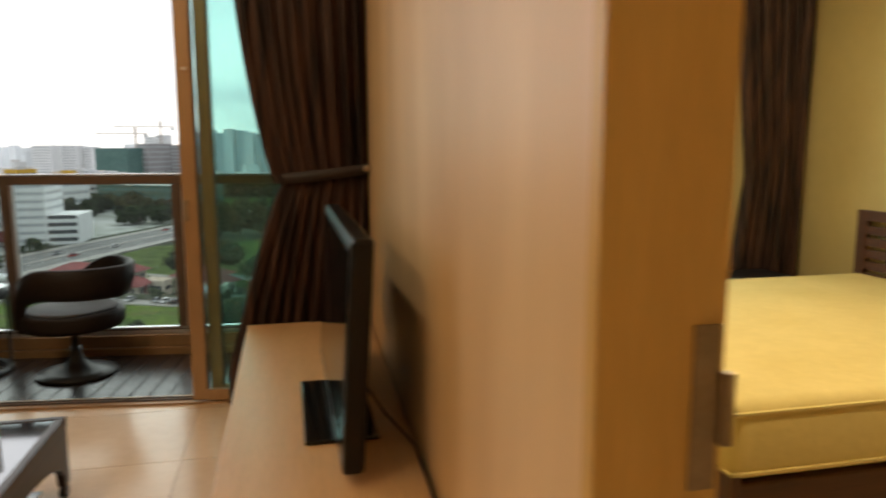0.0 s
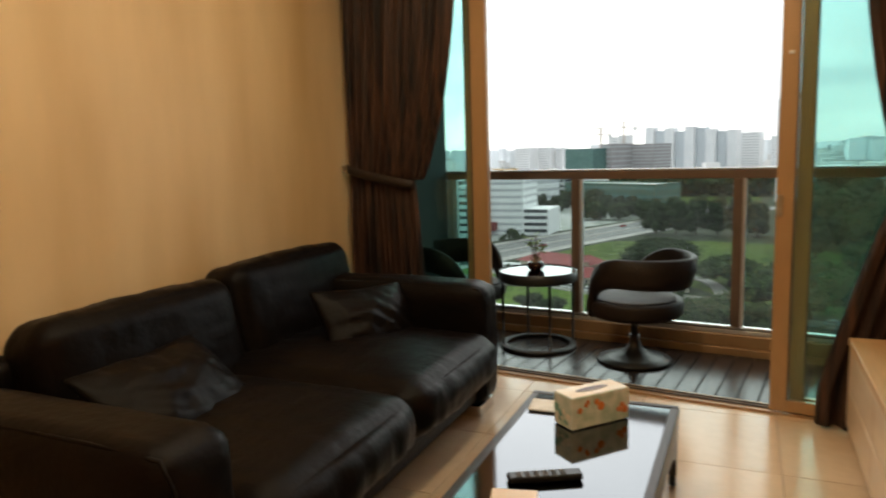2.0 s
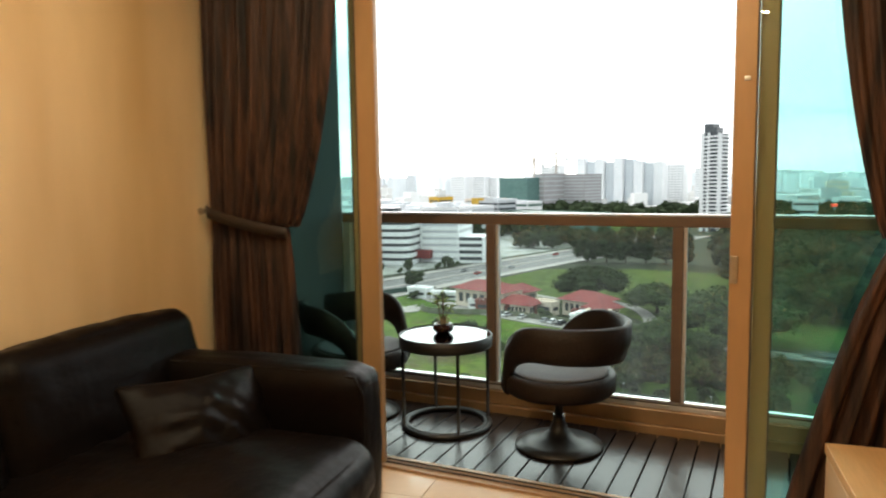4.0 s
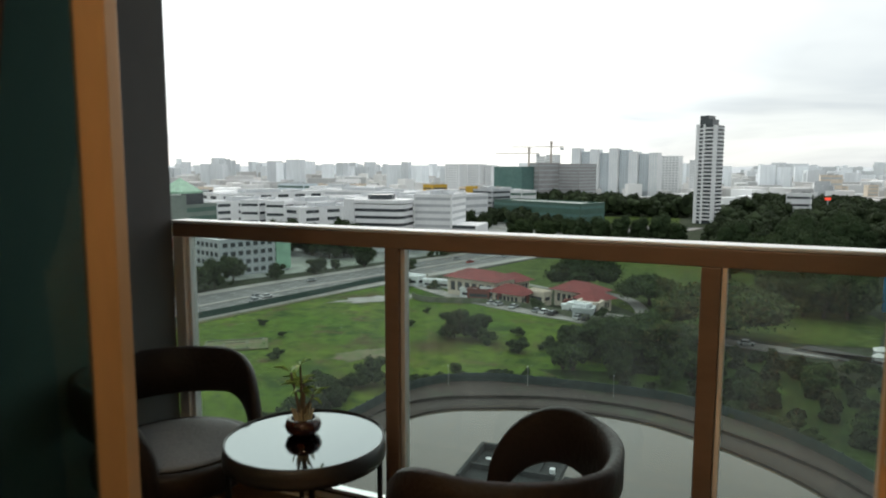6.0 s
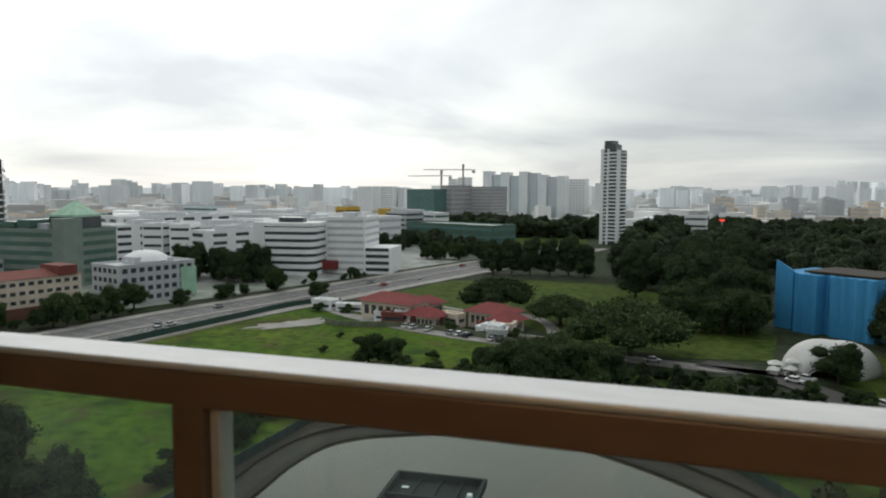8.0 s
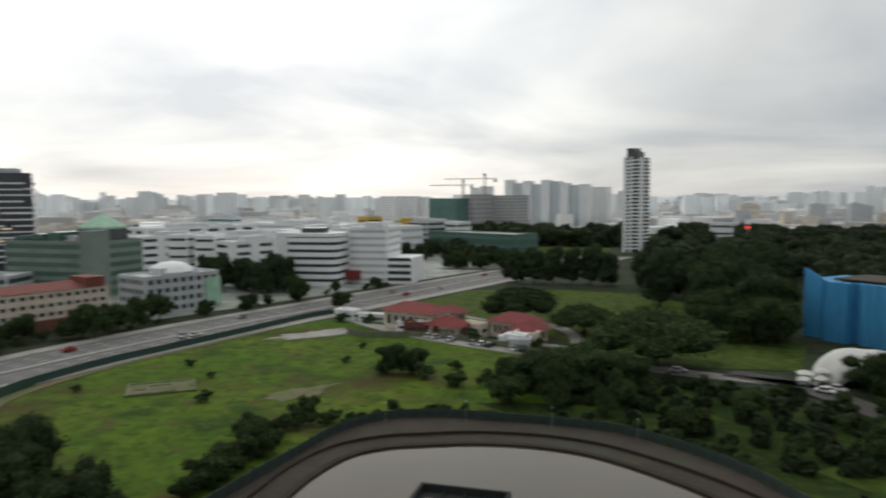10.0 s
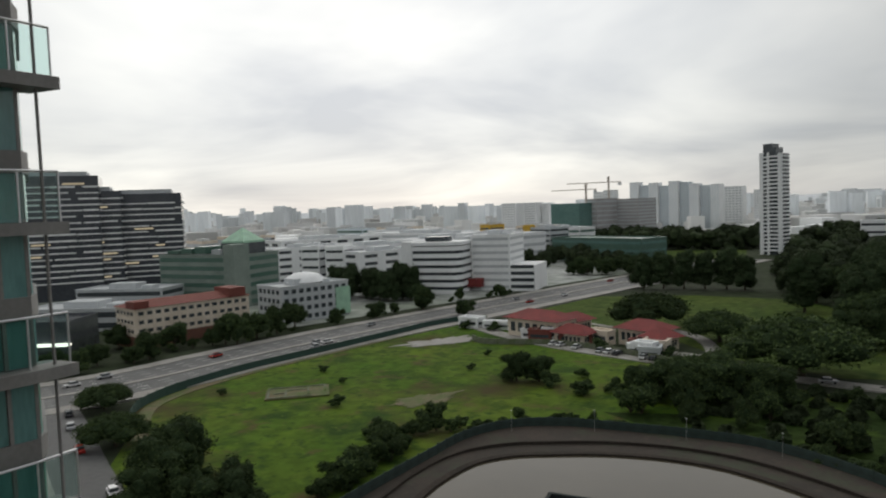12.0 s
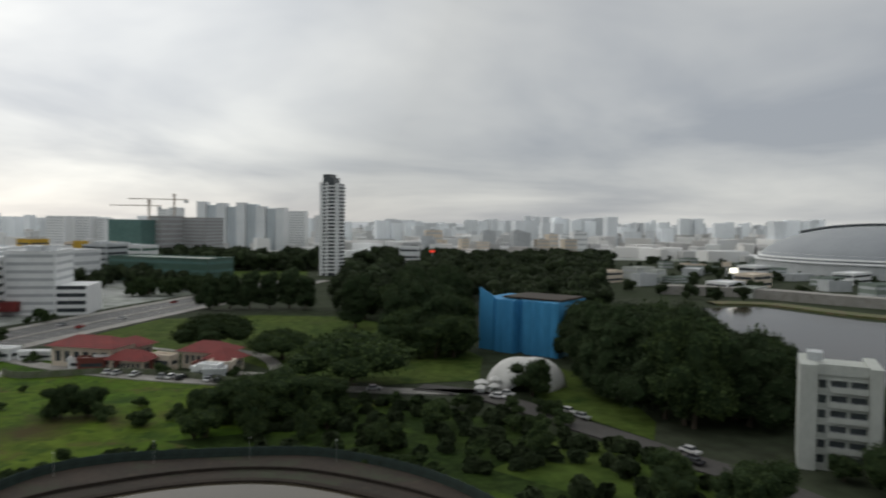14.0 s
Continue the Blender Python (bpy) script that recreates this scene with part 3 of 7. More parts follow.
def sash(x0, x1, y, left, right, label):
    """A sliding sash: two stiles, two rails and a tinted pane, with the widths of its stiles."""
    s = part("sash", boxes((x0, x0 + left, y, y + 0.035, 0.02, 2.42), (x1 - right, x1, y, y + 0.035, 0.02, 2.42),
                           (x0 + left, x1 - right, y, y + 0.035, 0.02, 0.075), (x0 + left, x1 - right, y, y + 0.035, 2.36, 2.42), bevel=0.003), M_FRAME, front, label)
    g = part("pane", boxes((x0 + left, x1 - right, y + 0.014, y + 0.021, 0.075, 2.36)), M_TEALGLASS, s, "green-tinted pane")
    g.visible_shadow = False
    part("gasket", boxes((x0 + left, x0 + left + 0.006, y - 0.001, y + 0.036, 0.075, 2.36), (x1 - right - 0.006, x1 - right, y - 0.001, y + 0.036, 0.075, 2.36)), M_FRAME_DARK, s)
    return s


sash(LEFT_X + 0.05, -1.437, 0.018, 0.05, 0.095, "fixed end sash")
sash(LEFT_X + 0.09, -1.55, 0.08, 0.05, 0.05, "slid-back sash")
sash(0.012, RIGHT_X - 0.05, 0.018, 0.072, 0.05, "fixed end sash")
r = sash(0.09, RIGHT_X - 0.09, 0.08, 0.06, 0.05, "slid-back sash")
part("lock", boxes((0.016, 0.04, 0.006, 0.0175, 0.93, 1.03), bevel=0.003), M_BRASS, front, "small bronze lock case")
part("lock", boxes((0.045, 0.065, 0.006, 0.0175, 1.64, 1.655), bevel=0.002), M_ALU, front, "small bright catch")

# ---------------------------------------------------------------- balcony
balcony = structure("balcony_slab", boxes((-2.45, 1.2, 0.136, 1.1, -0.3, -0.03)), M_DECK_GAP, "dark boarded balcony floor", "balcony")
structure("balcony_soffit", boxes((-2.45, 1.2, 0.2, 1.15, H + 0.02, H + 0.3)), M_CEILING, "pale soffit of the balcony above", "ceiling")
structure("wall_balcony", boxes((-2.45, -2.25, 0.137, 0.966, -0.3, H + 0.02)), M_GREYWALL, "matt dark grey painted balcony side wall", "wall")
structure("kerb", boxes((-2.25, 0.86, 0.93, 1.09, -0.034, 0.045), bevel=0.006), M_FRAME, "low bronze kerb under the balcony rail", "kerb")
rail = thing("balcony_railing", "brown metal and glass balcony railing with silver top", "railing", at(0, 0.985))
part("bottom_rail", boxes((-2.25, 0.86, -0.035, 0.035, 0.046, 0.12), bevel=0.004), M_FRAME, rail, "bronze bottom rail")
part("glazing_bead", boxes((-2.25, 0.86, -0.008, 0.03, 0.121, 0.145), bevel=0.003), M_ALU, rail, "pale aluminium bead")
# Dark strip stands for the shaded gap between the two beads.
part("gasket", boxes((-2.25, 0.86, -0.006, 0.028, 0.1455, 0.152)), M_FRAME_DARK, rail)
part("glazing_bead", boxes((-2.25, 0.86, -0.006, 0.028, 0.1525, 0.166), bevel=0.002), M_ALU, rail, "pale aluminium bead")
part("top_rail", boxes((-2.25, 0.86, -0.02, 0.055, 1.06, 1.112), bevel=0.004), M_RAIL, rail)
part("cap", boxes((-2.25, 0.86, -0.024, 0.062, 1.1125, 1.124), bevel=0.004), M_CAP, rail, "dull aluminium cap")
POSTS = [-2.222, -1.275, -0.275, 0.725]
for i, x in enumerate(POSTS):
    p = part("post", boxes((x - 0.026, x + 0.026, -0.02, 0.03, 0.167, 1.06), bevel=0.003), M_ALU if i == 0 else M_RAIL, rail, "aluminium end post" if i == 0 else "")
    part("channel", boxes((x + 0.0265, x + 0.042, -0.004, 0.03, 0.167, 1.06), bevel=0.002), M_ALU, p, "grey aluminium channel")
for a, b in zip(POSTS, POSTS[1:]):
    g = part("pane", boxes((a + 0.042, b - 0.026, 0.008, 0.02, 0.167, 1.06)), M_CLEARGLASS, rail, "clear glass pane")
    g.visible_shadow = False


def swivel_chair(m):
    c = thing("swivel_chair", "low dark brown leatherette swivel chair with grey seat", "chair", m, "balcony chairs")
    bm = bmesh.new()
    lathe(bm, [(0, 0), (0.2, 0), (0.215, 0.008), (0.212, 0.016), (0.15, 0.03), (0.08, 0.05), (0.045, 0.085), (0.03, 0.13), (0.028, 0.16), (0, 0.16)], 40)
    part("base", bm, M_BLACKMETAL, c, "black trumpet-shaped steel foot", True)
    part("column", lathe(bmesh.new(), [(0, 0.15), (0.021, 0.15), (0.021, 0.285), (0, 0.285)], 20), M_BLACKMETAL, c, "", True)
    bm = bmesh.new()
    lathe(bm, [(0, 0.272), (0.21, 0.274), (0.255, 0.284), (0.272, 0.305), (0.274, 0.365), (0.262, 0.385), (0.242, 0.38), (0, 0.38)], 48)
    part("seat_shell", bm, M_SHELL, c, "", True)
    bm = bmesh.new()
    lathe(bm, [(0, 0.381), (0.2, 0.381), (0.236, 0.382), (0.238, 0.388), (0.22, 0.394), (0.12, 0.398), (0, 0.4)], 48)
    part("seat_pad", bm, M_SEATPAD, c, "grey upholstered seat pad", True)
    # the back is one band that starts low at one side of the seat, rises round the back and comes down at the other side
    bm = bmesh.new()
    rings, n = [], 96
    for i in range(n + 1):
        a = -1 + 2 * i / n
        ang = a * radians(132)
        s = 1 - abs(a)
        up, over = min(1.0, s / 0.46), min(1.0, max(0.0, s - 0.075) / 0.36)
        rise = up * up * (3 - 2 * up)
        low = 0.285 + 0.205 * math.sqrt(1 - (1 - over) ** 2) - 0.03 * max(0.0, s - 0.44)
        high = 0.34 + 0.305 * math.sqrt(1 - (1 - up) ** 2) - 0.01 * s
        ro = 0.276 + 0.015 * rise + 0.04 * s * s
        flare = 0.03 * s
        th = 0.034
        row = []
        for rr, zz in ((ro, low), (ro + 0.012 + flare / 2, (low + high) / 2), (ro + flare, high), (ro - th / 2 + flare, high + 0.01), (ro - th + flare, high), (ro - th + 0.012 + flare / 2, (low + high) / 2), (ro - th, low), (ro - th / 2, low - 0.01)):
            row.append(bm.verts.new((rr * math.cos(ang), rr * math.sin(ang), zz)))
        rings.append(row)
    for a, b in zip(rings, rings[1:]):
        for k in range(8):
            bm.faces.new((a[k], a[(k + 1) % 8], b[(k + 1) % 8], b[k]))
    bm.faces.new(rings[0]); bm.faces.new(rings[-1][::-1])
    bmesh.ops.recalc_face_normals(bm, faces=bm.faces)
    part("backrest", bm, M_SHELL, c, "one-piece wraparound back band", True)
    return c


DECK_Z = 0.0
chair = swivel_chair(at(-0.775, 0.595, DECK_Z, -18))
copy_thing(chair, at(-1.945, 0.655, DECK_Z, 172))

table = thing("side_table", "round black steel side table with dark glass top", "side table", at(-1.415, 0.66, DECK_Z))
part("glass_top", lathe(bmesh.new(), [(0, 0.482), (0.240, 0.482), (0.244, 0.486), (0.240, 0.492), (0, 0.492)], 56), M_TABLEGLASS, table, "glossy dark glass top")
part("apron", lathe(bmesh.new(), [(0.224, 0.435), (0.248, 0.435), (0.250, 0.45), (0.248, 0.496), (0.2445, 0.498), (0.2445, 0.48), (0.224, 0.48), (0.224, 0.435)], 56), M_BLACKMETAL, table, "black steel rim", True)
for r0, z0 in ((0.234, 0.012), (0.212, 0.014)):
    bm = bmesh.new()
    lathe(bm, [(r0 + 0.011 * math.cos(k * math.pi / 4), z0 + 0.011 * math.sin(k * math.pi / 4)) for k in range(9)], 56)
    part("foot_ring", bm, M_BLACKMETAL, table, "", True)
for k in range(4):
    a = radians(40 + 90 * k)
    part("leg", tube(bmesh.new(), [(0.234 * math.cos(a), 0.234 * math.sin(a), z) for z in (0.014, 0.45)], 0.009, 10), M_BLACKMETAL, table, "", True)

pot = thing("potted_plant", "small leafy plant in a dark glass bowl", "plant", at(-1.44, 0.685, DECK_Z + 0.492))
part("bowl", lathe(bmesh.new(), [(0, 0), (0.03, 0), (0.05, 0.012), (0.058, 0.032), (0.05, 0.05), (0.04, 0.056), (0.036, 0.052), (0.045, 0.034), (0, 0.03)], 32), M_POTGLASS, pot, "round dark glass bowl", True)
bm = bmesh.new()
rnd = random.Random(4)
for k in range(14):
    a = rnd.uniform(0, 6.28)
    tube(bm, [(0.02 * math.cos(a), 0.02 * math.sin(a), 0.03), (0.034 * math.cos(a), 0.034 * math.sin(a), 0.075 + 0.02 * rnd.random())], 0.0022, 5)
part("straw_tuft", bm, material("straw", (0.5, 0.42, 0.25), 0.7, scale=30), pot, "pale straw stalks in the bowl")
tips = []
bm = bmesh.new()
for k in range(4):
    a = 1.6 * k + 0.4
    top = Vector((0.035 * math.cos(a), 0.035 * math.sin(a), 0.13 + 0.035 * k))
    mid = Vector((0.012 * math.cos(a), 0.012 * math.sin(a), 0.085))
    tube(bm, [(0, 0, 0.02), mid, top], 0.008, 6, 0.003)
    tips += [top, (top + mid) / 2 + Vector((0, 0, 0.01))]
part("stem", bm, M_STEM, pot, "twisted brown stems")
for k in range(26):
    tip = tips[k % len(tips)]
    a, lift, ln = rnd.uniform(0, 6.28), rnd.uniform(0.0, 0.8), rnd.uniform(0.05, 0.085)
    d = Vector((math.cos(a), math.sin(a), lift)).normalized()
    s = d.cross(Vector((0, 0, 1))).normalized() * 0.008
    bm = bmesh.new()
    v = [bm.verts.new(tip), bm.verts.new(tip + d * ln * 0.5 + s + Vector((0, 0, 0.006))), bm.verts.new(tip + d * ln + Vector((0, 0, -0.012))), bm.verts.new(tip + d * ln * 0.5 - s + Vector((0, 0, 0.006))),
         bm.verts.new(tip + d * ln * 0.5 + Vector((0, 0, -0.002)))]
    for f in ((0, 1, 4), (1, 2, 4), (2, 3, 4), (3, 0, 4)):
        bm.faces.new([v[q] for q in f])
    part("leaf", bm, M_LEAF_POT, pot)


# ---------------------------------------------------------------- curtains
def curtain(name_label, x_wall, x_top, x_tie, x_foot, y, z_tie, folds, slant=0.1, z_foot=0.02):
    """A pleated curtain drawn to the wall by a tie: it hangs from the rail, narrows at the tie and spreads below."""
    c = thing("curtain", name_label, "curtain", at(0, 0), "tied-back living room curtains")
    bm = bmesh.new()
    nz, nx = 60, folds * 8
    rows = []
    for j in range(nz + 1):
        z = z_foot + (2.66 - z_foot) * j / nz
        if z >= z_tie:
            k = min(1.0, (z - z_tie) / 1.05)
            k = k ** 0.46
            k = k * k * (3 - 2 * k) * 0.35 + k * 0.65
            edge = x_tie + (x_top - x_tie) * k
        else:
            k = min(1.0, (z_tie - z) / 0.95)
            edge = x_tie + (x_foot - x_tie) * k ** 0.8
        tight = math.exp(-((z - z_tie) / 0.16) ** 2)
        row = []
        for i in range(nx + 1):
            s = i / nx
            x = x_wall + (edge - x_wall) * s
            ph = folds * 2 * math.pi * (s + 0.03 * math.sin(s * 9))
            amp = 0.026 * (1 - 0.55 * tight) * (0.8 + 0.3 * math.sin(3.1 * s + 1.3 * z))
            yy = y + amp * math.sin(ph + 0.35 * math.sin(z * 1.7)) + 0.008 * math.sin(2.3 * ph + z * 3)
            row.append(bm.verts.new((x, yy, z - 0.06 * tight * s * (1 if z > z_tie else 0))))
        rows.append(row)
    for a, b in zip(rows, rows[1:]):
        for i in range(nx):
            bm.faces.new((a[i], a[i + 1], b[i + 1], b[i]))
    ob = part("cloth", bm, M_CURTAIN, c, "", True)
    so = ob.modifiers.new("thickness", "SOLIDIFY"); so.thickness = 0.003
    bm = bmesh.new()
    rows = []
    for i in range(25):
        s = i / 24
        x = x_wall + (x_tie - x_wall) * (s * 1.04 - 0.02)
        z = z_tie + 0.06 - slant * s ** 0.8
        bulge = 0.028 * math.sin(math.pi * min(1, s * 1.02)) ** 0.4
        rows.append([bm.verts.new((x, y - bulge - 0.012, z - 0.026)), bm.verts.new((x, y - bulge - 0.014, z + 0.026))])
    for a, b in zip(rows, rows[1:]):
        bm.faces.new((a[0], a[1], b[1], b[0]))
    ob = part("tie_band", bm, M_TIE, c, "cloth tie band", True)
    so = ob.modifiers.new("thickness", "SOLIDIFY"); so.thickness = 0.006
    part("wall_hook", lathe(bmesh.new(), [(0, 0), (0.012, 0), (0.012, 0.03), (0.018, 0.035), (0, 0.04)], 12, at(x_wall, y - 0.03, z_tie + 0.06) @ Matrix.Rotation(radians(90), 4, "X")), M_BRASS, c)
    part("curtain_rail", boxes((min(x_wall, x_top), max(x_wall, x_top), y - 0.02, y + 0.02, 2.66, 2.69)), M_ALU, c)
    return c


curtain("dark brown striped curtain tied back beside the sofa", -2.315, -1.56, -1.86, -1.8, -0.075, 1.12, 12)
curtain("dark brown striped curtain tied back behind the cabinet", 0.905, 0.30, 0.505, 0.21, -0.075, 1.12, 9, 0.05)

# ---------------------------------------------------------------- sofa
sofa = thing("sofa", "dark brown leather two-seat sofa with wide arms", "sofa", IN @ at(-1.76, -1.26))
U0, U1 = -0.57, 0.57  # back face, front
part("base", boxes((-0.55, 0.50, -1.15, 0.96, 0.07, 0.26), bevel=0.03), M_LEATHER, sofa, "", True)
for s, y0, y1 in ((-1, -1.185, -0.935), (1, 0.76, 0.985)):
    bm = bmesh.new()
    padded(bm, 1.1, y1 - y0, 0.585, 0.065, Matrix.Translation((0.0, (y0 + y1) / 2, 0.35)), 0.01, 0.004, 20 + s)
    arm = part("arm", bm, M_LEATHER, sofa, "", True)
    part("piping", tube(bmesh.new(), [(0.548, y0 + 0.03, 0.12), (0.552, y0 + 0.03, 0.56), (0.52, y0 + 0.03, 0.622), (0.3, y0 + 0.03, 0.632), (-0.5, y0 + 0.03, 0.632)], 0.006, 6), M_LEATHER, arm, "", True)
    ym = (y0 + y1) / 2
    part("foot", boxes((0.42, 0.52, ym - 0.09, ym + 0.09, 0.0, 0.06), bevel=0.006), M_CHROME, sofa, "chrome foot plate")
    part("foot", boxes((-0.5, -0.42, ym - 0.06, ym + 0.06, 0.0, 0.069), bevel=0.006), M_CHROME, sofa, "chrome foot plate")
    part("seat_cushion", padded(bmesh.new(), 1.0, 0.843, 0.215, 0.09, Matrix.Translation((0.13, -0.0875 + s * 0.4235, 0.33)), 0.032, 0.009, 3 + s, 30), M_LEATHER, sofa, "creased leather seat cushion", True)
for y0, y1, zc, seed in ((-0.8, 0.098, 0.482, 10), (0.1, 1.02, 0.518, 12)):
    tilt = Matrix.Translation((-0.375, (y0 + y1) / 2, zc)) @ Matrix.Rotation(radians(-102), 4, "Y")
    part("back_cushion", padded(bmesh.new(), 0.56, y1 - y0, 0.25, 0.085, tilt, 0.014, 0.007, seed, 30), M_LEATHER, sofa, "creased leather back cushion", True)
part("back_frame", boxes((-0.56, -0.44, -0.94, 0.975, 0.07, 0.66), bevel=0.05), M_LEATHER, sofa, "", True)


def throw_pillow(m, seed, wide, tall):
    p = thing("throw_pillow", "creased dark leather throw pillow lying on the sofa", "pillow", m, "sofa pillows")
    bm = cushion(bmesh.new(), wide, tall, 0.17, Matrix(), 0.45, 40, seed, 0.014, 3.2)
    for v in bm.verts:  # slack folds that run from corner to corner
        q = v.co
        fall = max(0.0, 1 - (2 * q.x / wide) ** 4) * max(0.0, 1 - (2 * q.y / tall) ** 4)
        q.z += fall * 0.007 * math.sin(70 * (q.y + 0.45 * q.x + 0.05 * math.sin(11 * q.x + seed)) + seed) * (0.5 + noise.noise(Vector((q.x * 6, q.y * 6, seed)))) + fall * 0.004 * noise.noise(Vector((q.x * 30, q.y * 45, seed)))
    part("cover", bm, M_LEATHER, p, "", True)
    part("seam", tube(bmesh.new(), [(wide * 0.465 * a, tall * 0.465 * b, 0) for a, b in ((-1.04, -1.04), (0, -0.985), (1.04, -1.04), (0.985, 0), (1.04, 1.04), (0, 0.985), (-1.04, 1.04), (-0.985, 0), (-1.04, -1.04))], 0.004, 6), M_LEATHER, p, "", True)
    return p


def leaning(u, v, z, normal, along):
    """A pose whose z axis points along normal and whose x axis follows along as nearly as it can."""
    k = Vector(normal).normalized()
    a = Vector(along)
    a = (a - k * a.dot(k)).normalized()
    b = k.cross(a)
    return IN @ Matrix.Translation((u, v, z)) @ Matrix((a, b, k)).transposed().to_4x4()


throw_pillow(leaning(-1.68, -0.73, 0.49, (0.74, -0.36, 0.56), (0.3, 0.95, -0.16)), 5, 0.5, 0.38)
throw_pillow(leaning(-1.80, -1.80, 0.50, (0.62, 0.1, 0.78), (-0.1, 1, 0.0)), 9, 0.60, 0.40)

# ---------------------------------------------------------------- coffee table and what lies on it
ct = thing("coffee_table", "low coffee table with glossy dark glass top", "coffee table", IN @ at(-0.593, -1.37))
W2, L2 = 0.278, 0.53
part("glass_top", boxes((-W2 + 0.03, W2 - 0.03, -L2 + 0.03, L2 - 0.03, 0.285, 0.2985)), M_TABLEGLASS, ct, "glossy dark glass top")
part("top_frame", boxes((-W2, W2, -L2, -L2 + 0.0295, 0.265, 0.302), (-W2, W2, L2 - 0.0295, L2, 0.265, 0.302), (-W2, -W2 + 0.0295, -L2 + 0.03, L2 - 0.03, 0.265, 0.302),
                        (W2 - 0.0295, W2, -L2 + 0.03, L2 - 0.03, 0.265, 0.302), bevel=0.004), M_TABLEWOOD, ct, "dark brown wooden frame")
for s in (-1, 1):
    bm = bmesh.new()
    outline = [(-L2, 0.264), (-L2, 0.05), (-L2 + 0.05, 0.05)] + [(-(L2 - 0.05) * math.cos(k * math.pi / 16), 0.05 + 0.15 * math.sin(k * math.pi / 16) ** 0.7) for k in range(1, 16)] + [(L2 - 0.05, 0.05), (L2, 0.05), (L2, 0.264)]
    x0, x1 = sorted((s * (W2 - 0.004), s * (W2 - 0.032)))
    a = [bm.verts.new((x0, y, z)) for y, z in outline]
    b = [bm.verts.new((x1, y, z)) for y, z in outline]
    bm.faces.new(a); bm.faces.new(b[::-1])
    for i in range(len(a)):
        j = (i + 1) % len(a)
        bm.faces.new((a[i], b[i], b[j], a[j]))
    bmesh.ops.recalc_face_normals(bm, faces=bm.faces)
    part("side_panel", bm, M_TABLEWOOD, ct, "brown wooden side with an arched cut-out")
    for e in (-1, 1):
        part("castor", lathe(bmesh.new(), [(0, -0.012), (0.022, -0.012), (0.025, 0), (0.022, 0.012), (0, 0.012)], 16,
                             Matrix.Translation((s * (W2 - 0.018), e * (L2 - 0.03), 0.025)) @ Matrix.Rotation(radians(90), 4, "Y")), M_BLACK, ct, "black castor")
part("lower_shelf", boxes((-W2 - 0.1, W2 - 0.034, -L2 + 0.12, L2 - 0.2, 0.1, 0.112), bevel=0.002), M_SHELFGLASS, ct, "teal glass lower shelf")
# Black block that fills the space under the lower shelf.
part("under_shelf_block", boxes((-W2 + 0.034, W2 - 0.034, -L2 + 0.2, L2 - 0.3, 0.0, 0.099)), M_BLACK, ct)

tissue = thing("tissue_box", "cardboard tissue box printed with orange flowers", "tissue box", Matrix.Translation((-0.457, -1.14, 0.302)) @ Matrix.Rotation(radians(57), 4, "Z"))
BX, BY, BZ = 0.125, 0.052, 0.113
part("carton", boxes((-BX, BX, -BY, BY, 0, BZ), bevel=0.003), M_CARD, tissue)
part("top_panel", boxes((-BX + 0.004, BX - 0.004, -BY + 0.004, BY - 0.004, BZ, BZ + 0.0015)), M_CARD_TOP, tissue, "pale printed top")
# No hole is cut: a dark oval disc paints the slot's shade.
bm = bmesh.new()
lathe(bm, [(0, 0), (0.06, 0), (0.06, 0.0012), (0, 0.0012)], 28, Matrix.Translation((0, 0, BZ + 0.0016)) @ Matrix.Diagonal((1.15, 0.28, 1, 1)))
part("slot_shade", bm, M_DARKWOOD, tissue, "dark oval disc for the slot's shade")
rnd = random.Random(8)
for k in range(16):
    side = k % 2
    x, z = rnd.uniform(-BX + 0.02, BX - 0.02) if side == 0 else rnd.uniform(-BY + 0.012, BY - 0.012), rnd.uniform(0.02, BZ - 0.02)
    rr = rnd.uniform(0.008, 0.018)
    face = (Matrix.Translation((x, -BY - 0.0008, z)) @ Matrix.Rotation(radians(90), 4, "X")) if side == 0 else (Matrix.Translation((-BX - 0.0008, x, z)) @ Matrix.Rotation(radians(-90), 4, "Y"))
    part("printed_flower", lathe(bmesh.new(), [(rr, 0), (rr * 0.5, 0.0008), (0, 0.001)], 7, face), (M_ORANGE, M_TEALPRINT, M_ORANGE, M_CARD_TOP)[k % 4], tissue)
remote = thing("remote_control", "long black remote control on the coffee table", "remote control", Matrix.Translation((-0.43, -1.645, 0.302)) @ Matrix.Rotation(radians(35), 4, "Z"))
part("case", boxes((-0.11, 0.11, -0.024, 0.024, 0, 0.02), bevel=0.006), M_BLACK, remote)
for i in range(6):
    for j in range(3):
        part("button", boxes((-0.085 + i * 0.026, -0.07 + i * 0.026, -0.016 + j * 0.012, -0.008 + j * 0.012, 0.0201, 0.022), bevel=0.001), M_SEATPAD, remote)
card = thing("note_card", "small folded white paper card on the coffee table", "paper card", Matrix.Translation((-0.63, -1.1, 0.3025)) @ Matrix.Rotation(radians(10), 4, "Z"))
part("lower_leaf", boxes((-0.075, 0.075, -0.045, 0.045, 0, 0.0025)), M_PAPER, card)
bm = boxes((-0.074, 0.074, -0.045, 0.045, 0.003, 0.0055))
for v in bm.verts:
    v.co.z += 0.10 * (v.co.y + 0.045)
part("raised_leaf", bm, M_PAPER, card, "slightly raised upper leaf")
boxlet = thing("wooden_box", "small pale wooden box on the coffee table", "box", Matrix.Translation((-0.43, -1.86, 0.302)) @ Matrix.Rotation(radians(20), 4, "Z"))
part("body", boxes((-0.06, 0.06, -0.045, 0.045, 0, 0.035), bevel=0.003), M_OAK, boxlet)
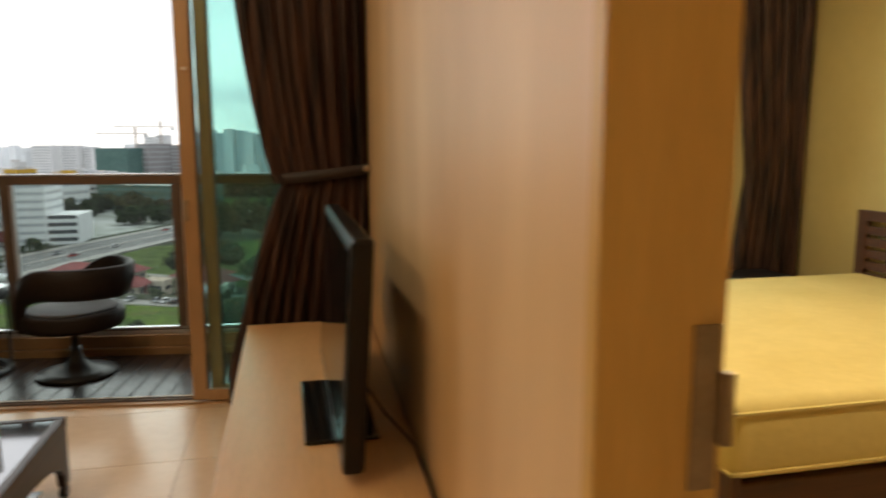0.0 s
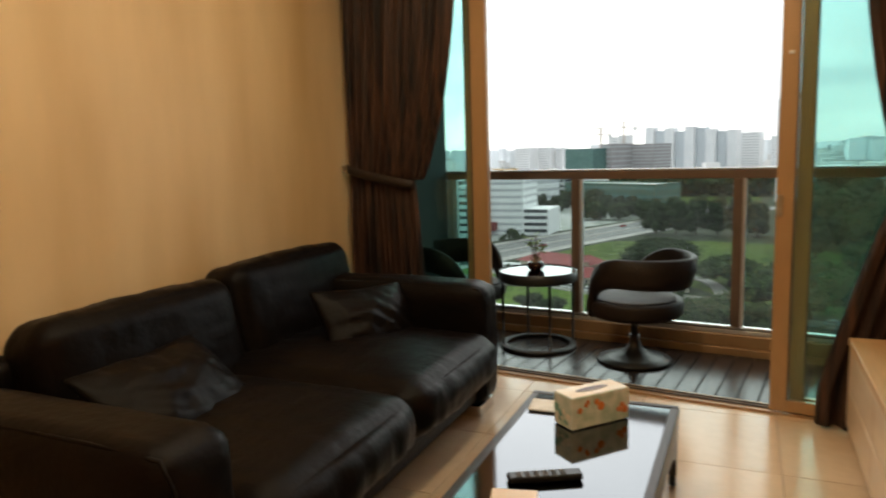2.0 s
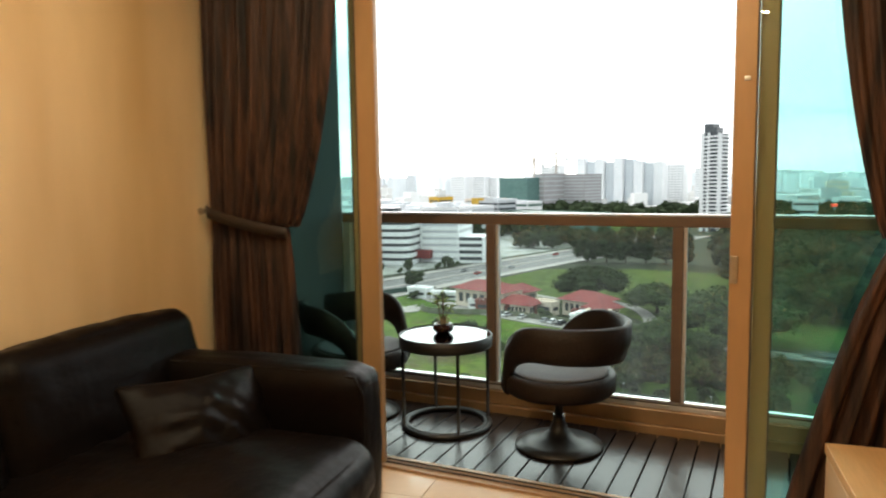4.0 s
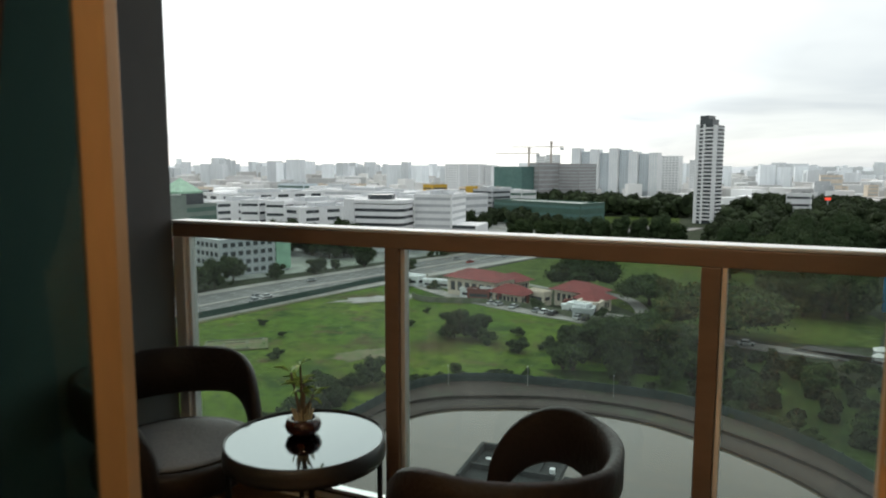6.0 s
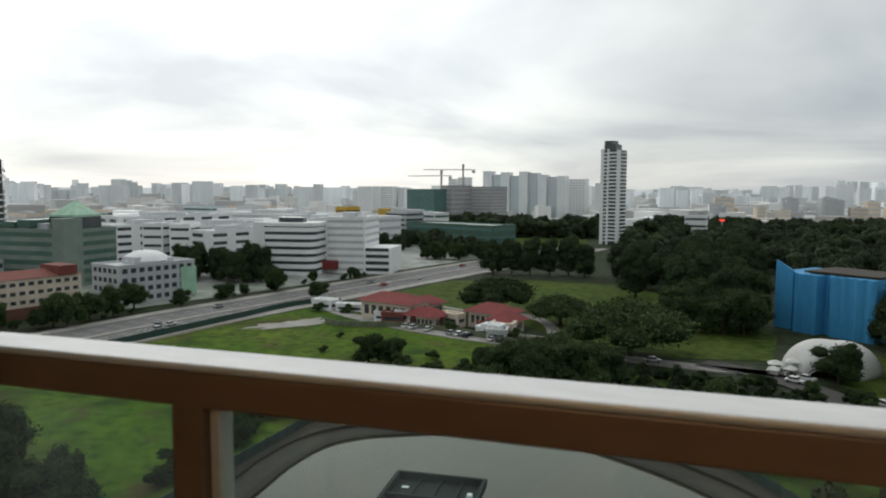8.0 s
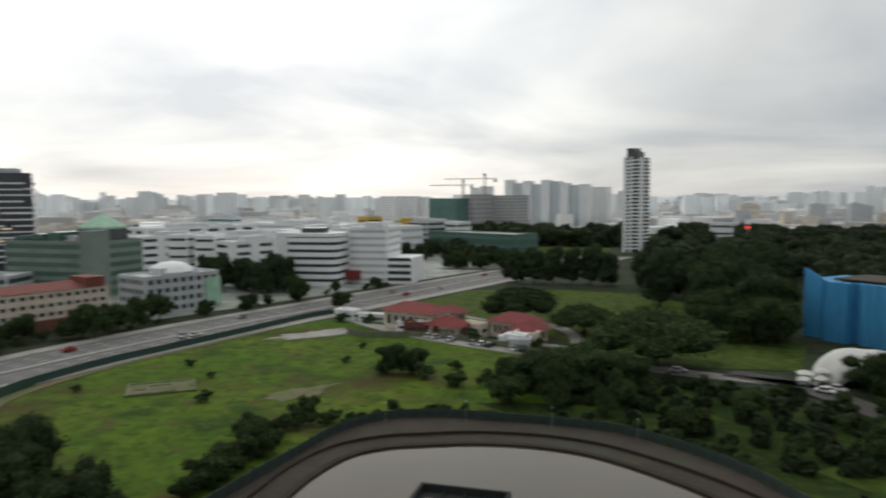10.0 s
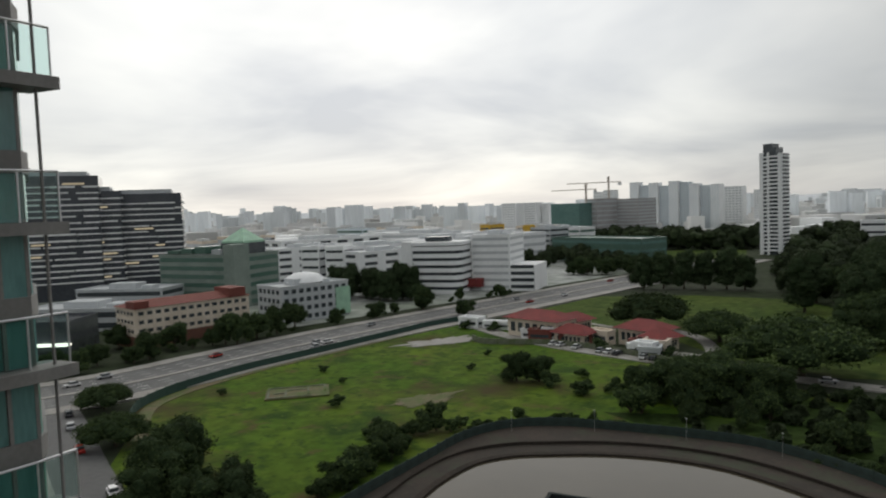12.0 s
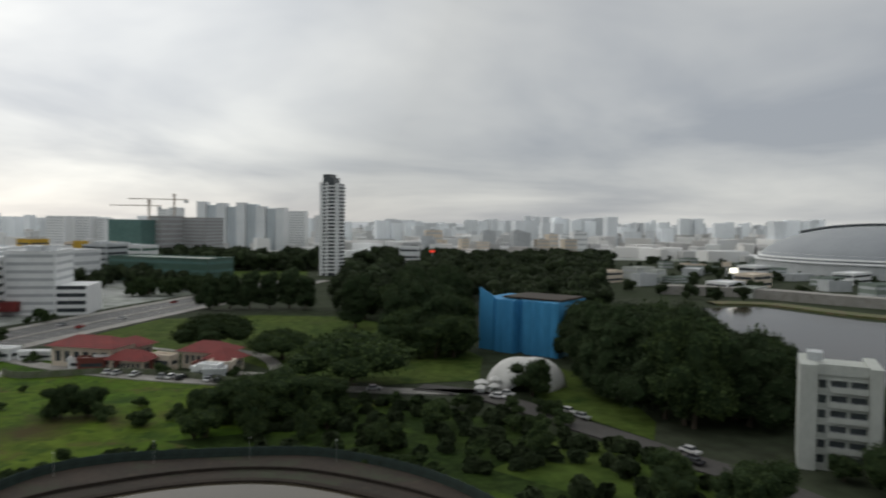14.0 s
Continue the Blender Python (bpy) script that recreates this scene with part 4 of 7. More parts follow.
part("lid", boxes((-0.062, 0.062, -0.047, 0.047, 0.0355, 0.043), bevel=0.002), M_OAK_PALE, boxlet, "pale lid")

# ---------------------------------------------------------------- television and its cabinet
cab = thing("tv_cabinet", "long low oak television cabinet with drawers", "cabinet", IN @ at(0.5625, -1.42))
CV0, CV1 = -1.30, 1.25
top = boxes((-0.258, 0.248, CV0, CV1, 0.405, 0.44), bevel=0.003)
for v in top.verts:
    if v.co.x > 0:
        v.co.x += OPENING * (v.co.y - CV0)
part("worktop", top, M_OAK, cab, "honey oak veneered top")
part("carcass", boxes((-0.235, 0.248, CV0 + 0.01, CV1 - 0.01, 0.06, 0.4045)), M_OAK, cab)
part("plinth", boxes((-0.2, 0.24, CV0 + 0.03, CV1 - 0.03, 0.0, 0.0595)), M_DARKWOOD, cab, "dark recessed plinth")
for k in range(4):
    a = CV0 + 0.012 + k * (CV1 - CV0 - 0.024) / 4
    b = a + (CV1 - CV0 - 0.024) / 4 - 0.004
    for z0, z1 in ((0.065, 0.228), (0.232, 0.4)):
        part("drawer_front", boxes((-0.256, -0.2355, a, b, z0, z1), bevel=0.002), M_OAK_PALE, cab, "pale oak drawer front")
tv = thing("television", "black flat-screen television on a glass foot", "television", IN @ at(0.648, -1.36, 0.441))
part("foot", boxes((-0.115, 0.1, -0.27, 0.27, 0, 0.012), bevel=0.004), M_BLACKGLOSS, tv, "glossy black glass foot")
part("neck", boxes((0.0, 0.03, -0.05, 0.05, 0.0125, 0.1), bevel=0.005), M_BLACK, tv)


def lean(bm):
    """The set is tipped back a little on its foot."""
    for v in bm.verts:
        v.co.x += 0.06 * (v.co.z - 0.03) - 0.018
    return bm


part("case", lean(boxes((-0.012, 0.045, -0.545, 0.555, 0.03, 0.622), bevel=0.012)), M_BLACK, tv)
part("screen", lean(boxes((-0.0145, -0.0125, -0.505, 0.515, 0.075, 0.59))), M_SCREEN, tv, "dark reflective screen")
part("badge", lean(boxes((-0.0145, -0.0125, -0.53, -0.5, 0.038, 0.052))), M_CHROME, tv, "small bright badge")
cable = thing("power_cable", "thin dark cable along the wall behind the cabinet", "cable")
part("lead", tube(bmesh.new(), [IN @ Vector(p) for p in ((0.69, -1.4, 0.6), (0.78, -1.5, 0.47), (0.838, -1.7, 0.446), (0.817, -2.4, 0.446), (0.808, -2.7, 0.446))], 0.004, 6), M_BLACK, cable, "", True)

# ---------------------------------------------------------------- ceiling lamps
# The last two are unseen bedroom lamps, added only to brighten that room.
for i, (u, v) in enumerate(((-0.35, -1.2), (-0.35, -2.6), (-1.35, -2.3), (-1.35, -0.95), (-0.5, -4.2), (2.2, -1.0), (2.2, -2.4))):
    d = thing("downlight", "round recessed warm ceiling downlight, out of view", "ceiling lamp", IN @ at(u, v, H), "ceiling downlights")
    part("trim_ring", lathe(bmesh.new(), [(0.05, -0.001), (0.07, -0.001), (0.072, -0.006), (0.05, -0.01), (0.05, -0.001)], 28), M_ALU, d, "white trim ring", True)
    part("lens", lathe(bmesh.new(), [(0, -0.004), (0.0495, -0.004), (0.0495, -0.002), (0, -0.002)], 28), M_LAMP, d, "glowing warm lens")
    la = new("lamp_light", bpy.data.lights.new("lamp_light", "AREA"))
    la.data.shape, la.data.size, la.data.energy, la.data.color = "DISK", 0.1, LAMP_WATTS * (3.3 if u > 1 else 1.0), (1.0, 0.79, 0.53)
    la.parent = d
    la.matrix_basis = Matrix.Translation((0, 0, -0.015))

# ---------------------------------------------------------------- bedroom things
bed = thing("bed", "double bed with bare yellow mattress and slatted wooden headboard", "bed", IN @ at(2.82, -0.95))
part("bed_frame", boxes((-1.03, 1.03, -0.86, 0.86, 0.12, 0.27), bevel=0.01), M_DARKWOOD, bed, "dark wooden frame")
bm = bmesh.new()
box(bm, -1.06, 1.02, -0.89, 0.89, 0.285, 0.535, bevel=0.05, segments=4)
part("mattress", bm, M_BED, bed, "bare yellow mattress", True)
for z in (0.505, 0.318):
    part("piping", boxes((-1.066, 1.02, -0.896, -0.885, z - 0.004, z + 0.004), (-1.066, -1.058, -0.896, 0.89, z - 0.004, z + 0.004)), M_BED, bed)
for x in (-0.95, 0.95):
    for y in (-0.8, 0.8):
        part("leg", boxes((x - 0.04, x + 0.04, y - 0.04, y + 0.04, 0, 0.119)), M_DARKWOOD, bed)
fb = part("footboard", boxes((-1.045, -1.01, -0.87, -0.8, 0.12, 0.35), (-1.045, -1.01, 0.8, 0.87, 0.12, 0.35), (-1.045, -1.01, -0.8, 0.8, 0.3, 0.35), bevel=0.004), M_DARKWOOD, bed, "low slatted footboard")
for k in range(3):
    part("slat", boxes((-1.038, -1.018, -0.799, 0.799, 0.13 + 0.058 * k, 0.172 + 0.058 * k)), M_DARKWOOD, fb)
hb = part("headboard", boxes((1.035, 1.07, -0.95, -0.88, 0, 0.9), (1.035, 1.07, 0.88, 0.95, 0, 0.9), (1.035, 1.07, -0.88, 0.88, 0.84, 0.9), bevel=0.004), M_DARKWOOD, bed, "slatted dark wooden headboard")
for k in range(5):
    part("slat", boxes((1.043, 1.061, -0.879, 0.879, 0.48 + 0.07 * k, 0.53 + 0.07 * k)), M_DARKWOOD, hb)
bc = thing("bedroom_curtain", "dark brown curtain beside the bedroom window", "curtain", IN @ at(3.22, 0.45))
bm = bmesh.new()
rows = []
for j in range(31):
    z = 0.05 + 2.6 * j / 30
    wdt = 0.42 + 0.12 * abs(z - 1.1)
    rows.append([bm.verts.new((0.62 - wdt * i / 60, 0.03 * math.sin(i * 0.75 + 0.3 * math.sin(2 * z)) + 0.01 * math.sin(i * 1.9), z)) for i in range(61)])
for a, b in zip(rows, rows[1:]):
    for i in range(60):
        bm.faces.new((a[i], a[i + 1], b[i + 1], b[i]))
part("cloth", bm, M_CURTAIN, bc, "", True).modifiers.new("thickness", "SOLIDIFY").thickness = 0.003
bt = thing("bedside_chest", "low dark bedside chest under the window", "chest", IN @ at(3.0, 0.22))
part("body", boxes((-0.5, 0.5, -0.15, 0.15, 0.05, 0.46), bevel=0.005), M_BLACK, bt)
part("top", boxes((-0.52, 0.52, -0.165, 0.165, 0.461, 0.49), bevel=0.004), M_BLACK, bt)
part("plinth", boxes((-0.46, 0.46, -0.13, 0.13, 0, 0.0495)), M_BLACK, bt)


def tiles():
    """Polished floor tiles, laid with thin joints in line with the rooms."""
    n = 0
    size = 0.6
    me = mesh("tile", boxes((0, size - 0.003, 0, size - 0.003, -0.0055, 0.0), bevel=0.0008), M_TILE)
    for i in range(6):
        for j in range(9):
            piece("tile", me, floor, Matrix.Translation((UL + 0.002 + i * size, -0.04 - (j + 1) * size, 0)))
    for i in range(6):
        u0 = UL + 0.002 + i * size
        u1 = min(u0 + size - 0.003, 0.9)
        bm = slab(bmesh.new(), [(u0, -0.04), (u1, -0.04), (u1, max(-0.03, front_v(u1))), (u0, max(-0.03, front_v(u0)))], -0.0055, 0.0)
        part("tile", bm, M_TILE, floor)


def boards():
    """Balcony boards that run from the doors to the rail."""
    me = mesh("board", boxes((0, 0.094, 0.14, 0.93, -0.029, 0.0), bevel=0.003), M_DECK)
    for i in range(33):
        piece("board", me, balcony, Matrix.Translation((-2.248 + i * 0.1, 0, 0)))


tiles()
boards()
# ---------------------------------------------------------------- ground, roads, pond
G0 = GROUND


def sheet(name, outline, z, mat, label, category):
    bm = bmesh.new()
    bm.faces.new([bm.verts.new((x, y, z)) for x, y in outline])
    bmesh.ops.recalc_face_normals(bm, faces=bm.faces)
    if bm.faces[:][0].normal.z < 0:
        bmesh.ops.reverse_faces(bm, faces=bm.faces[:])
    return structure(name, bm, mat, label, category)


bm = bmesh.new()
bm.faces.new([bm.verts.new((4700 * math.cos(2 * math.pi * k / 48), 4700 * math.sin(2 * math.pi * k / 48), G0)) for k in range(48)])
structure("ground", bm, M_GROUND, "dark green and grey built-over town ground", "ground")

FENCE = [(-130, 92), (-148, 108), (-154, 122), (-155, 138), (-154, 154), (-151, 170), (-147, 192), (-143, 215), (-139, 238), (-131, 253)]
WATER = [(-57, 62), (-58, 76), (-58.5, 90), (-59, 100), (-57.5, 110), (-53, 116), (-47, 119.5), (-38, 123.5), (-28, 125.5), (-19, 125), (-12, 122.5), (-4, 118), (3, 113), (9, 107), (14, 98), (17, 84), (17, 60)]
HEDGE = [(-68, 62), (-67.5, 84), (-67, 95), (-66, 108), (-65, 120), (-60, 130), (-50, 135.5), (-38, 137), (-26, 138), (-14, 137.5), (-4, 133), (4, 127.5), (10, 121.5), (16, 113), (22, 102), (27, 88), (29, 62)]
fence_line, water_line, hedge_line = spline(FENCE), spline(WATER), spline(HEDGE)

sheet("grass_field", [*[(p.x, p.y) for p in fence_line], (-112, 240), (-90, 222), (-60, 205), (-20, 190), (10, 178), (38, 150), (60, 120), (60, 60), (-40, 40), (-100, 60)], G0 + 0.12, M_GRASS,
      "open field of bright uneven grass", "grass")
sheet("park_lawn", [(-118, 275), (-104, 335), (-60, 350), (-20, 345), (20, 300), (34, 240), (28, 205), (0, 200), (-30, 215), (-55, 245), (-95, 250)], G0 + 0.14, M_PARK, "mown park lawn among trees", "grass")
sheet("far_lawn", [(-190, 560), (-60, 560), (-70, 660), (-200, 640)], G0 + 0.2, M_PARK, "distant strip of lawn", "grass")
sheet("near_lawn", [(40, 186), (54, 226), (66, 205), (64, 160), (58, 146), (47, 166)], G0 + 0.2, M_PARK, "lawn beside the lane", "grass")
sheet("lower_lawn", [(40, 150), (62, 134), (66, 112), (40, 110), (20, 130)], G0 + 0.2, M_PARK, "lawn below the lane", "grass")
# Pale sheet added so that its bounce brightens the far flats.
sheet("town_paving", [(-480, 200), (-195, 215), (-165, 300), (-135, 400), (-110, 470), (-230, 640), (-300, 900), (-120, 920), (320, 920), (900, 700), (1400, 1500), (900, 3600), (-900, 3800), (-3000, 2400), (-3300, 900), (-900, 300)], G0 + 0.08, M_TOWNFLOOR, "built-over town ground with roads and lots, kept pale to bounce light", "ground")
sheet("rough_grass", [(-46, 150), (-20, 158), (-8, 176), (14, 176), (38, 150), (58, 122), (58, 66), (27, 88), (22, 102), (16, 113), (10, 121.5), (4, 127.5), (-4, 133), (-14, 137.5), (-26, 138)], G0 + 0.18, M_ROUGH, "darker rough grass and scrub above the pond", "grass")
slope = bmesh.new()
ribbon(slope, fence_line, -1, 4.5, G0, G0 + 0.3)
structure("verge_path", slope, M_SOIL, "worn earth strip inside the fence", "path")
def patch(name, x, y, rx, ry, turn, mat, label, seed):
    """A bare patch with a ragged rim."""
    pr = random.Random(seed)
    pts = []
    for k in range(150):
        a = 2 * math.pi * k / 150
        f = 0.9 + 0.55 * noise.noise(Vector((math.cos(a) * 1.9, math.sin(a) * 1.9, seed))) + 0.35 * noise.noise(Vector((math.cos(a) * 7, math.sin(a) * 7, seed))) + pr.uniform(-0.06, 0.06)
        q = Matrix.Rotation(radians(turn), 2) @ Vector((rx * f * math.cos(a), ry * f * math.sin(a)))
        pts.append((x + q.x, y + q.y))
    sheet(name, pts, G0 + 0.24 + 0.004 * seed, mat, label, "ground")


patch("sand_patch", -121, 209, 15, 6, 50, M_CONCRETE, "bare pale ground in the field", 1)
patch("bare_patch", -88, 144, 9, 4.5, 60, M_SOIL, "brown bare patch in the grass", 2)
ROAD = [(-205, 60), (-192, 88), (-180, 112), (-173, 135), (-170, 158), (-165, 185), (-159, 212), (-150, 245), (-139, 285), (-122, 345), (-104, 405), (-85, 470), (-60, 560)]
road_line = spline(ROAD, 8)
bm = bmesh.new()
ribbon(bm, road_line, 15, 13, G0, G0 + 0.35)
road = structure("road", bm, M_ASPHALT, "wide grey asphalt main road", "road")
bm = bmesh.new()
ribbon(bm, road_line, -0.0 + 20.5, -15.0, G0, G0 + 0.5)
structure("pavement_far", bm, M_CONCRETE, "pale concrete pavement along the buildings", "pavement")
bm = bmesh.new()
ribbon(bm, road_line, -13.0, 19.0, G0, G0 + 0.5)
structure("pavement_near", bm, M_CONCRETE, "pale concrete pavement along the field", "pavement")
bm = bmesh.new()
ribbon(bm, road_line, 1.0, 1.0, G0, G0 + 0.55)
structure("median", bm, M_CONCRETE, "narrow concrete median strip", "kerb")


def lane_dashes(line, offset, step, name):
    bm = bmesh.new()
    run = 0.0
    for a, b in zip(line, line[1:]):
        d = b - a
        run += d.length
        if run > step:
            run = 0
            d.normalize()
            s = Vector((d.y, -d.x))
            c = a + s * offset
            ps = [c - s * 0.12, c + s * 0.12, c + s * 0.12 + d * 3.2, c - s * 0.12 + d * 3.2]
            bm.faces.new([bm.verts.new((p.x, p.y, G0 + 0.37)) for p in ps][::-1])
    bmesh.ops.recalc_face_normals(bm, faces=bm.faces)
    ob = part(name, bm, M_PAINTLINE, road, "worn white lane dashes")


fine_road = spline(ROAD, 40)
for off in (-11, -7.5, -4, 4, 7, 10):
    lane_dashes(fine_road, off, 7.0, "lane_marking")
side_line = spline([(-185, 108), (-165, 99), (-145, 89), (-124, 78), (-104, 68), (-84, 56), (-60, 38), (-45, 20)], 8)
bm = bmesh.new()
ribbon(bm, side_line, 5, 5, G0, G0 + 0.36)
structure("side_road", bm, M_ASPHALT, "narrow asphalt side street", "road")
bm = bmesh.new()
ribbon(bm, side_line, -5, 7, G0, G0 + 0.5)
structure("side_pavement", bm, M_CONCRETE, "pale kerbed pavement of the side street", "pavement")
lane = spline([(10, 197), (23, 190), (33, 179), (43, 162), (52, 148), (60, 134), (69, 120), (77, 96)], 8)
bm = bmesh.new()
ribbon(bm, lane, 3.5, 3.5, G0, G0 + 0.36)
structure("lane", bm, M_LANE, "narrow lane through the park", "road")
bm = bmesh.new()
ribbon(bm, lane, -3.5, 5.0, G0, G0 + 0.5)
structure("lane_pavement", bm, M_LANE, "pale footpath beside the lane", "pavement")
row_line = spline([(-135, 250), (-112, 232), (-88, 218), (-62, 208), (-30, 200), (6, 192), (30, 190)], 6)
bm = bmesh.new()
ribbon(bm, row_line, 3, 3, G0, G0 + 0.36)
structure("service_lane", bm, M_CONCRETE, "pale service lane behind the field", "road")
curve = spline([(-58, 222), (-36, 214), (-34, 224), (-42, 244), (-58, 258)], 6)
bm = bmesh.new()
ribbon(bm, curve, 2.2, 2.2, G0, G0 + 0.36)
structure("drive", bm, M_CONCRETE, "pale curved drive", "road")
bm = bmesh.new()
ribbon(bm, spline([(-110, 268), (-90, 262), (-70, 252), (-58, 250)], 6), 1.2, 1.2, G0, G0 + 0.4)
structure("park_path", bm, M_CONCRETE, "pale straight park path", "path")
bm = bmesh.new()
ribbon(bm, spline([(-120, 300), (-98, 365), (-78, 430)], 6), 1.2, 1.2, G0, G0 + 0.4)
structure("verge_footpath", bm, M_CONCRETE, "pale footpath beside the main road", "path")

pond = [(p.x, p.y) for p in water_line] + [(0, 40), (-40, 42)]
sheet("pond_water", pond, G0 + 0.35, M_WATER, "still brown pond water reflecting the sky", "water")
bm = bmesh.new()
ribbon(bm, water_line, 1.0, 0.3, G0, G0 + 0.7)
structure("pond_edge", bm, M_BANK_DARK, "low stone edge of the pond", "kerb")
bm = bmesh.new()
inner, outer = spline(WATER, 12), spline(HEDGE, 12)
steps = 120
rows = []
for k in range(steps + 1):
    a, b = inner[round(k * (len(inner) - 1) / steps)], outer[round(k * (len(outer) - 1) / steps)]
    rows.append([bm.verts.new((*a.lerp(b, f), G0 + h)) for f, h in ((0.08, 0.62), (0.4, 0.72), (0.97, 0.95))])
for a, b in zip(rows, rows[1:]):
    for k in range(2):
        bm.faces.new((a[k], a[k + 1], b[k + 1], b[k]))
bmesh.ops.recalc_face_normals(bm, faces=bm.faces)
structure("pond_path", bm, M_BANK, "grey-brown path round the pond", "path")
bm = bmesh.new()
ribbon(bm, water_line, 5.6, -5.1, G0, G0 + 1.25)
structure("pond_parapet", bm, M_BANK_DARK, "low wall between the pond's two paths", "wall")


def fence(name, line, step, height, mat, label):
    """A hoarding of separate panels between posts."""
    f = thing(name, label, "fence")
    panel = mesh("panel", boxes((0, 1, -0.06, 0.06, 0, height)), mat)
    post = mesh("post", boxes((-0.09, 0.09, -0.1, 0.1, 0, height + 0.25)), mat)
    run, last = 0.0, line[0]
    for p in line[1:]:
        d = p - last
        if d.length < step:
            continue
        m = at(last.x, last.y, G0 + 0.1, math.degrees(math.atan2(d.y, d.x)))
        piece("panel", panel, f, m @ Matrix.Diagonal((d.length, 1, 1, 1)))
        piece("post", post, f, m)
        last = p
    return f


fence("site_fence", spline(FENCE, 12), 2.8, 2.3, M_FENCE, "dark green sheet fence round the field")
fence("pond_fence", spline(HEDGE, 12), 2.8, 2.5, M_HEDGE, "dark overgrown fence above the pond")

pad = thing("concrete_pad", "old concrete pad with broken low walls in the field", "foundation", at(-122.5, 137, G0 + 0.14, 40))
part("slab", boxes((-8, 8, -5.5, 5.5, 0, 0.35), bevel=0.05), M_SOIL, pad)
for x0, x1, y0, y1 in ((-7.6, 7.2, 4.6, 5.1), (-7.6, -7.1, -4.9, 4.5), (-7, 3.5, -5.1, -4.6), (6.7, 7.2, -1.5, 4.5), (-3.2, -2.7, -4.5, 2.2), (-2.6, 2.4, 1.7, 2.2), (2.5, 3.0, -3.4, 4.5), (-6.0, -3.4, -1.2, -0.7)):
    part("wall_stub", boxes((x0, x1, y0, y1, 0.351, 0.55)), M_OLDSLAB, pad, "broken low wall")


# ---------------------------------------------------------------- trees
def leaf_cloud(bm, lobes, count, size, rnd):
    """Many small loose leaf sprays, turned every way, in and round the shells of a few lobes (x, y, z, rx, ry, rz)."""
    total = sum(a[3] * a[4] for a in lobes)
    for x, y, z, rx, ry, rz in lobes:
        for _ in range(int(count * rx * ry / total)):
            d = Vector((rnd.gauss(0, 1), rnd.gauss(0, 1), rnd.gauss(0, 1) + 0.3)).normalized()
            k = rnd.uniform(0.72, 1.0) + abs(rnd.gauss(0, 0.17))
            p = Vector((x + d.x * rx * k, y + d.y * ry * k, z + d.z * rz * k))
            s = size * rnd.uniform(0.5, 1.3)
            t = Vector((rnd.gauss(0, 1), rnd.gauss(0, 1), rnd.gauss(0, 0.7))).normalized()
            u = t.cross(Vector((rnd.gauss(0, 1), rnd.gauss(0, 1), rnd.gauss(0, 1)))).normalized()
            w = t.cross(u)
            v = [bm.verts.new(p + q) for q in (t * s, u * s * 0.55 - t * s * 0.2, -u * s * 0.45, w * s * 0.6 - t * s * 0.5)]
            bm.faces.new((v[0], v[1], v[2])); bm.faces.new((v[1], v[3], v[2]))


def lumps(bm, lobes, rnd):
    """The inside of a crown, its shade put into a darker colour: knobbly bodies under the sprays."""
    for x, y, z, rx, ry, rz in lobes:
        r = bmesh.ops.create_icosphere(bm, subdivisions=2, radius=1.0)
        for v in r["verts"]:
            k = 0.86 + 0.4 * noise.noise(v.co * 2.3 + Vector((x, y, z)))
            v.co = Vector((x + v.co.x * rx * k, y + v.co.y * ry * k, z + v.co.z * rz * k))


def crown_lobes(kind, height, spread, rnd):
    lobes = []
    n = {"umbrella": 19, "round": 17, "tall": 18, "bush": 9}[kind]
    for k in range(n):
        a = 2 * math.pi * (k + rnd.uniform(-0.3, 0.3)) / max(1, n - 1)
        if kind == "umbrella":
            far = 0 if k == 0 else spread * (0.15, 0.27, 0.37)[k % 3] * rnd.uniform(0.9, 1.1)
            z, r, rz = height * (0.76 - 1.7 * (far / spread) ** 2) * rnd.uniform(0.96, 1.03), spread * rnd.uniform(0.15, 0.2), height * rnd.uniform(0.2, 0.27)
        elif kind == "tall":
            q = ((k * 7) % n) / n
            far = spread * rnd.uniform(0.08, 0.36) * (1 - 0.45 * q)
            z, r, rz = height * (0.2 + 0.66 * q), spread * rnd.uniform(0.13, 0.25), height * rnd.uniform(0.1, 0.18)
        else:
            far = 0 if k == 0 else spread * rnd.uniform(0.12, 0.4)
            z, r, rz = height * (0.68 if k == 0 else rnd.uniform(0.28, 0.82) - 0.5 * (far / spread) ** 2), spread * rnd.uniform(0.11, 0.24), height * rnd.uniform(0.11, 0.24)
        lobes.append((far * math.cos(a), far * math.sin(a), z, r, r, rz))
    return lobes


